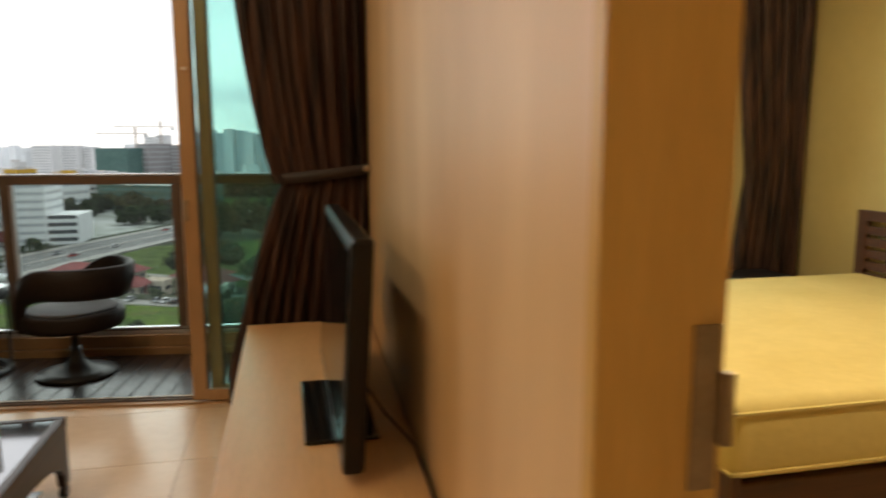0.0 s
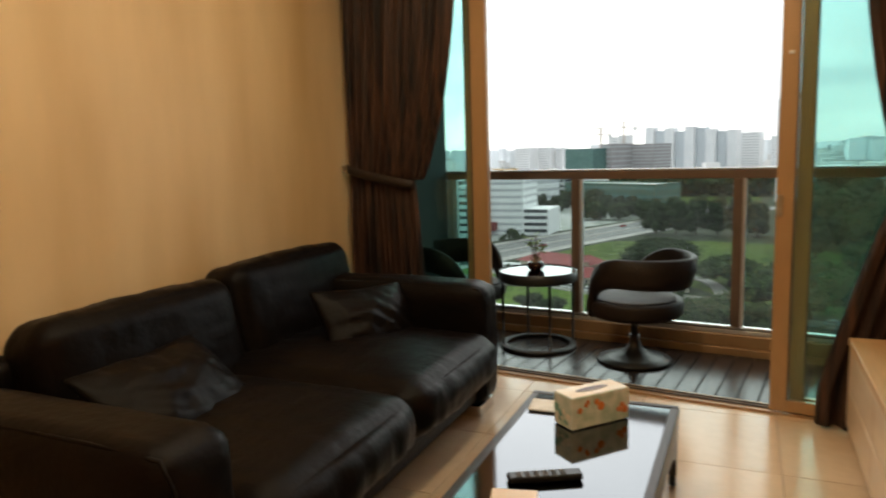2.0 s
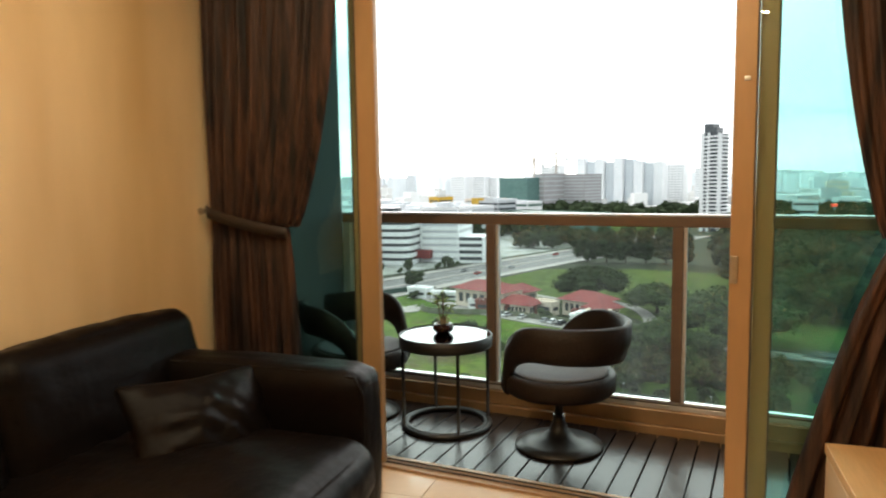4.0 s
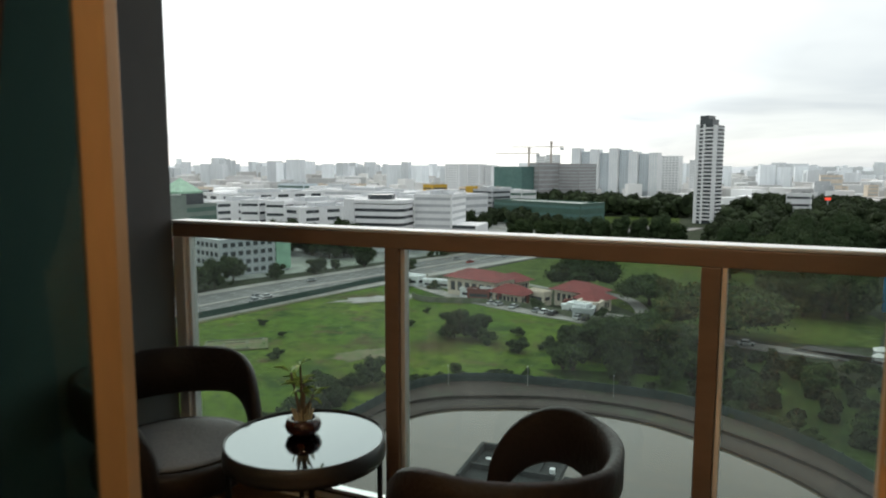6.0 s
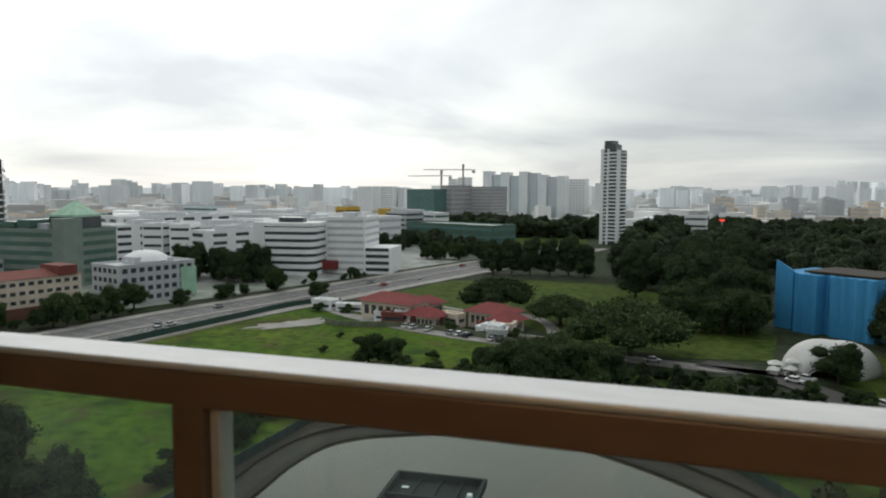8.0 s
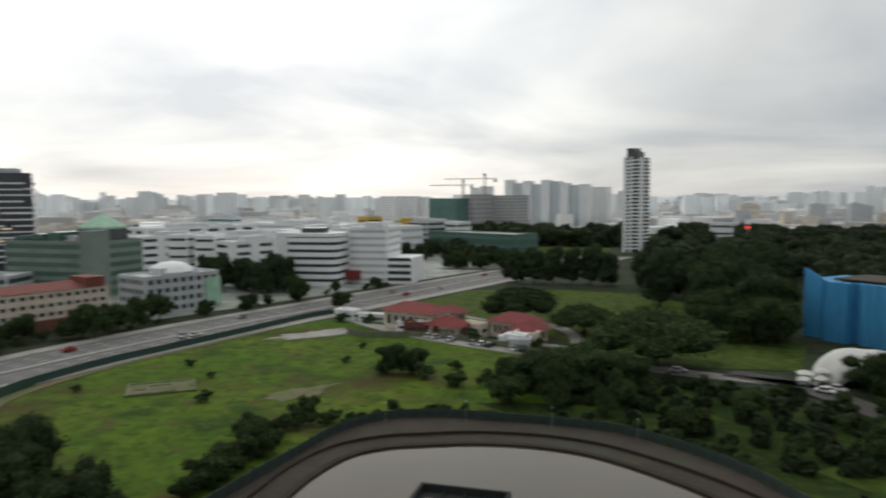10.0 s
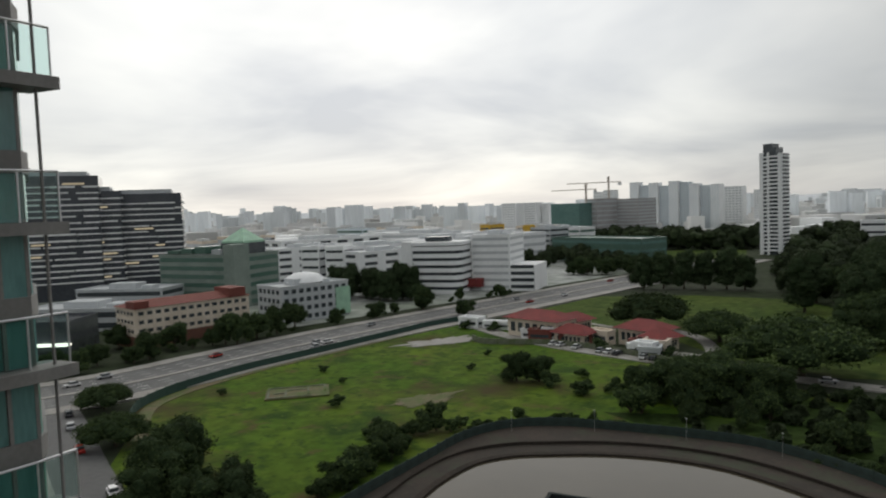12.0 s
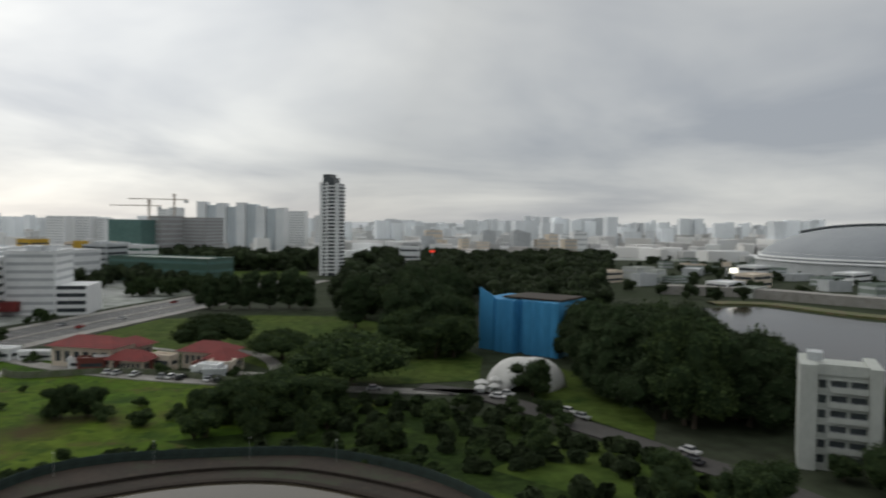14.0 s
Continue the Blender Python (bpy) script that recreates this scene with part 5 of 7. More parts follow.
def tree(kind, height, spread, seed, dark=False):
    """A trunk with limbs under a crown of leaf sprays; umbrella: wide and flat; round: full; tall: dense to near the ground."""
    rnd = random.Random(seed)
    t = thing("tree" if kind != "bush" else "bush", {"umbrella": "wide umbrella-shaped dark green rain tree", "round": "full-crowned dark green tree", "tall": "tall dense dark green tree", "bush": "low dark green bush"}[kind],
              "bush" if kind == "bush" else "tree", at(0, 0, -400), "town trees" if kind != "bush" else "field bushes")
    base = {"umbrella": 0.28, "round": 0.25, "tall": 0.15, "bush": 0.05}[kind] * height
    bm = bmesh.new()
    tube(bm, [(0, 0, 0), (0.1, 0.05, base * 0.6), (0.0, 0.1, base * 1.3)], 0.035 * spread, 8, 0.02 * spread)
    lobes = crown_lobes(kind, height, spread, rnd)
    for x, y, z, r, _, rz in lobes:
        tube(bm, [(0, 0.05, base), (x * 0.5, y * 0.5, (base + z) / 2), (x * 0.9, y * 0.9, z)], 0.014 * spread, 6, 0.004 * spread)
    part("trunk", bm, M_BARK, t, "grey-brown trunk and limbs")
    bm = bmesh.new()
    leaf_cloud(bm, lobes, {"umbrella": 6500, "round": 4200, "tall": 4800, "bush": 1400}[kind], spread * (0.021 if kind == "umbrella" else 0.027 if kind != "bush" else 0.042), rnd)
    crown = part("crown", bm, M_LEAF_DARK if dark else M_LEAF, t, "dense leafy crown")
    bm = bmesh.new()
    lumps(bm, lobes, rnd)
    part("shaded_inner_foliage", bm, M_LEAF_CORE, crown)
    return t


def forest(name, spots, label):
    """A far wood as one body: knobbly crowns with sprays, too many to count."""
    rnd = random.Random(len(spots))
    core, leaves = bmesh.new(), bmesh.new()
    all_lobes = []
    for x, y, s in spots:
        for bx, by, bz, r, _, rz in crown_lobes("round", 14 * s, 15 * s, rnd)[:8]:
            all_lobes.append((x + bx, y + by, G0 + bz * 0.95, r * 1.15, r * 1.15, rz * 1.25))
    verts, faces = [], []
    tmp = bmesh.new()
    bmesh.ops.create_icosphere(tmp, subdivisions=1, radius=1.0)
    sv, sf = [v.co.copy() for v in tmp.verts], [[v.index for v in f.verts] for f in tmp.faces]
    tmp.free()
    for x, y, z, rx, ry, rz in all_lobes:
        k = len(verts)
        verts += [(x + v.x * rx, y + v.y * ry, z + v.z * rz) for v in sv]
        faces += [[i + k for i in f] for f in sf]
        for _ in range(26):
            d = Vector((rnd.gauss(0, 1), rnd.gauss(0, 1), rnd.gauss(0, 1) + 0.5)).normalized()
            p = Vector((x + d.x * rx, y + d.y * ry, z + d.z * rz)) * 1.0
            t = d.cross(Vector((rnd.uniform(-1, 1), rnd.uniform(-1, 1), 0.3))).normalized() * rnd.uniform(0.6, 1.3)
            u = d.cross(t) * 0.8
            k = len(verts)
            verts += [tuple(p + t), tuple(p + u + d * 0.5), tuple(p - t), tuple(p - u + d * 0.2)]
            faces += [(k, k + 1, k + 2), (k, k + 2, k + 3)]
    me = bpy.data.meshes.new(name)
    me.from_pydata(verts, [], faces)
    me.materials.append(M_LEAF_DARK)
    return tagged(new(name, me), label, "trees", kind="stuff")


def clear_of_pond(x, y):
    """True beyond the fence above the pond."""
    return min((Vector((x, y)) - p).length for p in water_line) > 13.5


TREES = {}
for kind, hh, sp, n in (("umbrella", 11, 24, 3), ("round", 13, 14, 3), ("tall", 19, 15, 3), ("bush", 4, 6, 3)):
    TREES[kind] = [tree(kind, hh, sp, 31 * k + len(kind), kind == "tall") for k in range(n)]
used = set()
trnd = random.Random(77)


def plant(kind, x, y, size=1.0, tall=1.0):
    src = TREES[kind][trnd.randrange(3)]
    if not clear_of_pond(x, y):
        return None
    m = at(x, y, G0 + 0.1, trnd.uniform(0, 360)) @ Matrix.Diagonal((size, size, size * tall, 1))
    if src.name not in used:
        used.add(src.name)
        src.matrix_basis = m
        return src
    c = copy_thing(src, Matrix())
    c.matrix_basis = m
    return c


for x, y, s in ((-60, 256, 1.16), (-34, 238, 0.92), (-9, 199, 1.4)):
    plant("umbrella", x, y, s)
for x, y, s, h in ((-90, 372, 1.0, 1), (-80, 373, 1.05, 1), (-70, 374, 1.1, 1), (-60, 376, 1.0, 1.05), (-50, 378, 1.15, 1), (-41, 374, 1, 1)):
    plant("tall", x, y, s, h)
# the dense stand beyond the lane, lower towards the river
for k in range(58):
    r = trnd.uniform(0.275, 0.62)
    near = 224 - (r - 0.254) / 0.12 * 72 if r < 0.374 else 150
    y = trnd.uniform(near + 4, 246 if r < 0.45 else 196)
    dip = 0.096 if r < 0.45 else 0.096 + 0.3 * (r - 0.45) if r < 0.59 else 0.138 + 1.8 * (r - 0.59)
    high = min(27.0, 45.5 - dip * y * math.hypot(1, r)) * trnd.uniform(0.86, 1.0)
    size = min(1.35, high / 17)
    plant("tall" if k % 3 else "round", r * y, y, size, high / ((19.5 if k % 3 else 12.8) * size))
for k in range(34):
    plant("tall" if k % 2 else "round", trnd.uniform(-14, 42), trnd.uniform(306, 410), trnd.uniform(1.0, 1.3))
for k in range(15):
    plant("round" if k % 3 else "tall", trnd.uniform(2, 27), trnd.uniform(238, 300), trnd.uniform(0.95, 1.25))
wr = random.Random(12)
wood = [(wr.uniform(-30, 330), wr.uniform(400, 900), wr.uniform(0.9, 1.4)) for _ in range(470)] + [(wr.uniform(-25, 130), wr.uniform(330, 460), wr.uniform(0.9, 1.3)) for _ in range(90)]
forest("far_wood", [q for q in wood if q[0] < 0.33 * q[1]], "dense dark wood of far trees")
banks = [(wr.uniform(0.36, 0.85), wr.uniform(410, 900), wr.uniform(0.3, 0.75)) for _ in range(90)]
forest("riverside_trees", [(r * y, y, q) for r, y, q in banks], "scattered trees beyond the river")
scrub = [(wr.uniform(14, 66), wr.uniform(96, 146), wr.uniform(0.12, 0.3)) for _ in range(60)] + [(wr.uniform(-30, 46), wr.uniform(128, 180), wr.uniform(0.08, 0.22)) for _ in range(120)]
forest("low_scrub", [q for q in scrub if clear_of_pond(q[0], q[1]) and min((Vector(q[:2]) - p).length for p in lane) > 8], "low dark scrub in the rough grass")
forest("far_belt", [(wr.uniform(-215, -60), wr.uniform(655, 730), wr.uniform(1.2, 1.7)) for _ in range(60)]
       + [(wr.uniform(-215, -130), wr.uniform(470, 630), wr.uniform(0.8, 1.1)) for _ in range(40)]
       + [(wr.uniform(-470, -230), wr.uniform(440, 520), wr.uniform(0.7, 1.0)) for _ in range(30)], "far belt of dark trees between buildings")
# by the main road and in front of the offices
for x, y in ((-229, 296), (-222, 290), (-236, 300), (-198, 292), (-190, 300), (-232, 308), (-225, 312), (-219, 306), (-212, 322), (-206, 318), (-200, 310), (-214, 300), (-206, 296), (-196, 302)):
    plant("tall", x, y, trnd.uniform(0.8, 1.0), 1.0)
for x, y, s in ((-206, 168, 0.75), (-226, 160, 0.7), (-196, 176, 0.5), (-139, 262, 0.6), (-150, 322, 0.55)):
    plant("round", x, y, s)
# in the field and above the pond
for x, y, s in ((-76, 168, 1.15), (-70, 171, 1.2), (-65, 167, 1.0), (-56, 163, 0.8), (-105, 131, 0.7), (-131, 158, 0.55), (-85, 190, 0.5), (-96, 195, 0.45), (-118, 150, 0.4),
                (-79, 114, 1.1), (-84, 117, 0.9), (-92, 176, 0.5), (-60, 178, 0.7), (-48, 180, 0.7), (-140, 128, 0.45), (-54, 161, 1.0), (-48, 167, 0.9), (-72, 106, 1.2), (-76, 103, 0.9), (-75, 94, 0.8), (-74, 112, 0.8)):
    plant("bush", x, y, s)
for k in range(18):
    plant("bush", trnd.uniform(-46, -8), trnd.uniform(150, 184), trnd.uniform(0.8, 1.6), trnd.uniform(1, 1.7))
for x, y, s in ((-75, 169, 0.62), (-69, 170, 0.58), (-42, 168, 0.6), (-37, 164, 0.75), (-30, 163, 0.85), (-24, 166, 0.9), (-18, 168, 0.8), (-27, 173, 0.85), (-13, 171, 0.7), (-34, 172, 0.7)):
    plant("round", x, y, s)
for k in range(17):
    plant("bush", trnd.uniform(-4, 44), trnd.uniform(132, 178), trnd.uniform(0.6, 1.3), trnd.uniform(1, 1.5))
for k in range(64):
    p = hedge_line[int(trnd.random() * (len(hedge_line) - 1))]
    p = p + (p - Vector((-22, 88))).normalized() * trnd.uniform(1.4, 4.5)
    plant("bush", p.x, p.y, trnd.uniform(0.35, 0.7), trnd.uniform(0.9, 1.5))
for k in range(20):
    y = trnd.uniform(82, 132)
    plant("bush", -72.5 - trnd.uniform(0, 5) + max(0, y - 118) * 0.35, y, trnd.uniform(0.5, 1.15), trnd.uniform(0.9, 1.4))
# along the side street, close below
for x, y, s in ((-103, 83, 0.9), (-97, 75, 0.85), (-93, 70, 0.7), (-80, 74, 0.75), (-86, 72, 0.6)):
    plant("round", x, y, s)
for k in range(12):
    plant("bush", trnd.uniform(-100, -80), trnd.uniform(66, 80), trnd.uniform(0.7, 1.3), trnd.uniform(0.8, 1.2))
for x, y, s in ((-158, 107, 0.55), (-130, 90, 0.6)):
    plant("umbrella", x, y, s)
for x, y, s in ((40, 186, 0.78), (91, 118, 0.6), (84, 121, 0.4), (108, 148, 1.0), (62, 108, 0.7), (50, 118, 0.6), (56, 104, 0.75), (46, 108, 0.6), (86, 112, 0.7)):
    plant("round", x, y, s)
for k in range(5):
    plant("round", trnd.uniform(108, 128), trnd.uniform(150, 180), trnd.uniform(0.6, 0.8))


# ---------------------------------------------------------------- buildings
def block(name, label, x, y, w, d, h, turn, storeys, wall, glassmat=None, band=0.5, bays=0, roof=None, parapet=0.8, sides="fblr", group="", z0=0.0, inset=0.0, roofbox=True, cat="building", single=False):
    """A building over its middle (x, y): walls, roof slab with parapet, and a window band or separate windows on every storey."""
    b = thing(name, label, cat, at(x, y, G0, turn), group)
    part("wall", boxes((-w / 2, w / 2, -d / 2, d / 2, 0, h)), wall, b)
    t = 0.5
    part("roof", boxes((-w / 2 - 0.2, w / 2 + 0.2, -d / 2 - 0.2, -d / 2 + t, h + 0.01, h + parapet), (-w / 2 - 0.2, w / 2 + 0.2, d / 2 - t, d / 2 + 0.2, h + 0.01, h + parapet),
                       (-w / 2 - 0.2, -w / 2 + t, -d / 2 + t, d / 2 - t, h + 0.01, h + parapet), (w / 2 - t, w / 2 + 0.2, -d / 2 + t, d / 2 - t, h + 0.01, h + parapet)), roof or wall, b, "parapet round a flat roof")
    if roofbox:
        part("roof_plant", boxes((-w * 0.2, w * 0.12, -d * 0.2, d * 0.25, h + 0.02, h + 2.8), (w * 0.2, w * 0.32, -d * 0.25, d * 0.1, h + 0.02, h + 1.8)), M_GREYBLD, b, "grey plant room")
    fh = (h - z0) / storeys
    glassmat = glassmat or M_WINDOW
    for k in range(storeys):
        za = z0 + k * fh + fh * (1 - band) * 0.6
        zb = za + fh * band
        for s in sides:
            length, half = (w, d / 2) if s in "fb" else (d, w / 2)
            cuts = [(-length / 2 + 0.8 + inset, length / 2 - 0.8 - inset)]
            if bays:
                bw = (length - 1.6 - 2 * inset) / max(1, round(bays * length / w))
                cuts = [(-length / 2 + 0.8 + inset + i * bw + bw * 0.2, -length / 2 + 0.8 + inset + (i + 1) * bw - bw * 0.2) for i in range(max(1, round(bays * length / w)))]
            bm = bmesh.new()
            for a, c in cuts:
                if s == "f":
                    box(bm, a, c, -half - 0.1, -half - 0.004, za, zb)
                elif s == "b":
                    box(bm, a, c, half + 0.004, half + 0.1, za, zb)
                elif s == "l":
                    box(bm, -half - 0.1, -half - 0.004, a, c, za, zb)
                else:
                    box(bm, half + 0.004, half + 0.1, a, c, za, zb)
            if not single:
                part("window_band", bm, glassmat, b)
                continue
            bm.free()
            for a, c in cuts:
                one = {"f": (a, c, -half - 0.1, -half - 0.004), "b": (a, c, half + 0.004, half + 0.1), "l": (-half - 0.1, -half - 0.004, a, c), "r": (half + 0.004, half + 0.1, a, c)}[s]
                win = part("window", boxes((*one, za, zb)), glassmat, b)
                ledge = {"f": (a - 0.1, c + 0.1, -half - 0.3, -half - 0.005), "b": (a - 0.1, c + 0.1, half + 0.005, half + 0.3), "l": (-half - 0.3, -half - 0.005, a - 0.1, c + 0.1), "r": (half + 0.005, half + 0.3, a - 0.1, c + 0.1)}[s]
                part("sill", boxes((*ledge, za - 0.22, za - 0.01)), wall, win)
    return b


def hip_roof(parent, w, d, z, rise, mat, over=0.8, name="roof"):
    bm = bmesh.new()
    a = [bm.verts.new(p) for p in ((-w / 2 - over, -d / 2 - over, z), (w / 2 + over, -d / 2 - over, z), (w / 2 + over, d / 2 + over, z), (-w / 2 - over, d / 2 + over, z))]
    e = min(w, d) / 2
    r = [bm.verts.new(p) for p in (((-w / 2 + e * 0.8), 0, z + rise), ((w / 2 - e * 0.8), 0, z + rise))]
    for f in ((a[0], a[1], r[1], r[0]), (a[1], a[2], r[1]), (a[2], a[3], r[0], r[1]), (a[3], a[0], r[0])):
        bm.faces.new(f)
    bm.faces.new(a[::-1])
    return part(name, bm, mat, parent, "red tiled hip roof")


# cream school-like building with a brick base
b = block("school_building", "long cream building on a brick base with terracotta roof", -221, 186, 46, 16, 14, 76, 3, M_CREAM, band=0.42, bays=14, z0=4.5, parapet=0.4, roofbox=False, single=True, sides="fl")
part("brick_base", boxes((-23.3, 23.3, -8.3, 8.3, 0, 4.4)), M_BRICK, b, "dark red brick ground floor")
hip_roof(b, 46, 16, 14.5, 2.2, M_TERRA)
part("stair_turret", boxes((14, 21, -9, 3, 14.4, 18)), M_TERRA, b, "raised terracotta stair head")
part("stair_turret", boxes((-23.5, -18, -9, -2, 14.4, 17)), M_TERRA, b, "raised terracotta stair head")
# green glass office with a stair tower and a pyramid
b = block("green_office", "low green glass office with grey stair tower", -290, 268, 56, 30, 26, 2, 6, M_OLIVE, M_GREENBLD, band=0.5)
part("stair_tower", boxes((22, 29, -19, -8, 0, 32)), M_OLIVE, b, "grey stair tower")
part("green_lantern", lathe(bmesh.new(), [(11, 0), (11, 1), (0, 8)], 4, Matrix.Translation((14, 4, 32)) @ Matrix.Rotation(radians(45), 4, "Z")), M_MINT, b, "green glass pyramid roof")
part("lantern_base", boxes((6, 22, -4, 12, 26.1, 32)), M_WINDOW, b)
for k in range(3):
    part("roof_terrace", boxes((-27 + k * 10, -19 + k * 10, -10, 10, 27, 28.6 + k)), M_GREENBLD, b)
# clinic with a mint glass corner
b = block("clinic_building", "pale grey three-storey building with mint glass corner", -208, 240, 34, 20, 15, 72, 4, M_GREYBLD, band=0.5, bays=9, single=True, sides="flr")
part("mint_corner", boxes((10, 17.4, -10.8, -3, 1, 13)), M_MINT, b, "mint green glass corner")
part("dome_roof", lathe(bmesh.new(), [(9, 0), (8, 2), (5, 3.6), (0, 4.4)], 24, Matrix.Translation((2, 2, 15.9))), M_WHITE, b, "shallow white domed roof", True)
# office campus: long white buildings in steps
for x, y, w, d, h, t in ((-318, 372, 60, 22, 23, 70), (-262, 372, 56, 26, 24, 70), (-240, 350, 46, 18, 22, 70), (-348, 428, 90, 30, 26, 70), (-250, 440, 76, 30, 25, 70), (-205, 404, 50, 34, 25, 70)):
    block("white_office", "long white office block with dark window bands", x, y, w, d, h, t, 5, M_WHITE, band=0.42, bays=max(2, round(w / 15)), group="white office campus")
for x, y in ((-284, 340), (-262, 336)):
    block("white_office", "white stair block with a dark window band", x, y, 12, 14, 25, 14, 5, M_WHITE, band=0.3, group="white office campus", roofbox=False)
# white drum-cornered block with projecting window hoods
b = thing("round_cornered_office", "seven-storey white office with rounded corners and dark window bands", "building", at(-194, 338, G0, 8))


def rounded(w, d, r, n=6):
    out = []
    for cx, cy, a0 in ((w / 2 - r, -d / 2 + r, -90), (w / 2 - r, d / 2 - r, 0), (-w / 2 + r, d / 2 - r, 90), (-w / 2 + r, -d / 2 + r, 180)):
        out += [(cx + r * math.cos(radians(a0 + 90 * k / n)), cy + r * math.sin(radians(a0 + 90 * k / n))) for k in range(n + 1)]
    return out


part("core", slab(bmesh.new(), rounded(32, 23, 5), 0, 25.5), M_WINDOW, b, "dark glazing")
for k in range(7):
    part("spandrel", slab(bmesh.new(), rounded(33, 24, 5.5), k * 3.9, k * 3.9 + 2.25), M_WHITE, b, "white spandrel band")
part("fascia", slab(bmesh.new(), rounded(33.5, 24.5, 5.5), 26.2, 28), M_WHITE, b, "white roof fascia")
part("roof_plant", slab(bmesh.new(), rounded(14, 10, 3), 28.01, 30.6), M_WINDOW, b, "dark plant room")
part("end_wall", boxes((-17, -11, -12.6, 12.6, 0, 28.4)), M_WHITE, b)
b = block("tall_white_office", "white seven-storey office with grey window bands", -169, 362, 22, 30, 30, 8, 8, M_WHITE, M_GREYBLD, band=0.4)
part("low_wing", boxes((11.1, 25, -16, 12, 0, 14)), M_WHITE, b, "lower white wing")
for k in range(4):
    part("wing_window_band", boxes((11.6, 24.5, -16.12, -16.004, 1.6 + 3.6 * k, 3.4 + 3.6 * k)), M_WINDOW, b)
part("red_canopy", boxes((-14, -4, -20, -15.2, 2.5, 7)), M_ROOF, b, "small red entrance block")
# dark office towers with white louvre lines
for x, y, w, d, h, t in ((-412, 258, 46, 40, 73, 52), (-398, 280, 18, 34, 64, 50), (-390, 306, 38, 40, 62, 48), (-440, 230, 50, 40, 79, 52)):
    b = thing("dark_office_tower", "dark glass office tower with white louvre lines", "building", at(x, y, G0, t), "dark office towers")
    part("curtain_wall", boxes((-w / 2, w / 2, -d / 2, d / 2, 0, h)), M_DARKBLD, b)
    part("roof_screen", boxes((-w / 2 + 3, w / 2 - 6, -d / 2 + 3, d / 2 - 8, h + 0.01, h + 2.6)), M_GREYBLD, b)
    lr = random.Random(int(x))
    for k in range(int(h / 3.5) - 3):
        z = 10 + k * 3.5
        bm = bmesh.new()
        for lo, hi, side in ((-w / 2, w / 2, 0), (-d / 2, d / 2, 1)):
            a = lo + lr.choice((0.3, 0.3, 2.5, 5))
            while a < hi - 3:
                e = min(hi - 0.3, a + lr.uniform(12, 40))
                zz = z + lr.choice((0, 0, 0, 0.25))
                if side == 0:
                    box(bm, a, e, -d / 2 - 0.8, -d / 2 - 0.005, zz, zz + lr.uniform(0.7, 1.1))
                else:
                    box(bm, w / 2 + 0.005, w / 2 + 0.8, a, e, zz, zz + lr.uniform(0.7, 1.1))
                a = e + lr.choice((0.6, 1.5, 4))
        part("louvre_line", bm, M_LINES, b, "white louvre line")
        if lr.random() < 0.22:
            a = lr.uniform(-w / 2 + 1, w / 2 - 14)
            part("lit_window", boxes((a, a + lr.uniform(4, 12), -d / 2 - 0.12, -d / 2 - 0.005, z + 1.7, z + 2.9)), M_LITWINDOW, b, "warm lit office windows")
# low podium and canopy by the road
b = block("podium_block", "low dark shop building with a lit white canopy", -255, 148, 34, 22, 11, 30, 2, M_DARKBLD, band=0.6, roofbox=False)
part("lit_canopy", boxes((4, 18, -13.5, -11.1, 3.4, 4.2)), M_SIGNWHITE, b, "lit white canopy edge")
block("shop_building", "low grey flat-roofed shop building", -285, 190, 50, 24, 9, 24, 2, M_GREYBLD, band=0.5)
block("shop_building", "low grey flat-roofed shop building", -310, 228, 46, 20, 12, 20, 3, M_GREYBLD, band=0.5)
# building site: netted green block and bare concrete block, with cranes
b = block("netted_block", "half-built block wrapped in green netting", -240, 712, 36, 40, 45, -18, 10, M_NET, M_NET, band=0.1, roofbox=False)
b = block("bare_block", "unfinished grey concrete stair core", -216, 727, 12, 40, 49, -18, 10, M_BROWNSITE, M_GREYBLD, band=0.3, roofbox=False)
b = block("bare_block", "unfinished grey concrete block", -196, 760, 40, 40, 48, -14, 14, M_BROWNSITE, M_GREYBLD, band=0.4, roofbox=False)
block("netted_hall", "low green netted hall", -160, 545, 90, 30, 18, -24, 3, M_GREENBLD, M_NET, band=0.3, roofbox=False)


def crane(x, y, h, jib, turn):
    c = thing("tower_crane", "slim tower crane over the building site", "crane", at(x, y, G0, turn), "site cranes")
    part("mast", boxes((-0.9, 0.9, -0.9, 0.9, 0, h)), M_CRANE, c)
    part("jib", boxes((min(-0.3 * jib, jib), max(-0.3 * jib, jib), -0.5, 0.5, h - 2.6, h - 1.7)), M_CRANE, c)
    part("counterweight", boxes((min(-0.3 * jib, -0.22 * jib), max(-0.3 * jib, -0.22 * jib), -1, 1, h - 6, h - 3.05)), M_GREYBLD, c)
    part("cab_head", boxes((-1.2, 1.2, -1.2, 1.2, h + 0.01, h + 4)), M_CRANE, c)


crane(-222, 770, 70, -46, 8)
crane(-246, 764, 63, -42, -6)
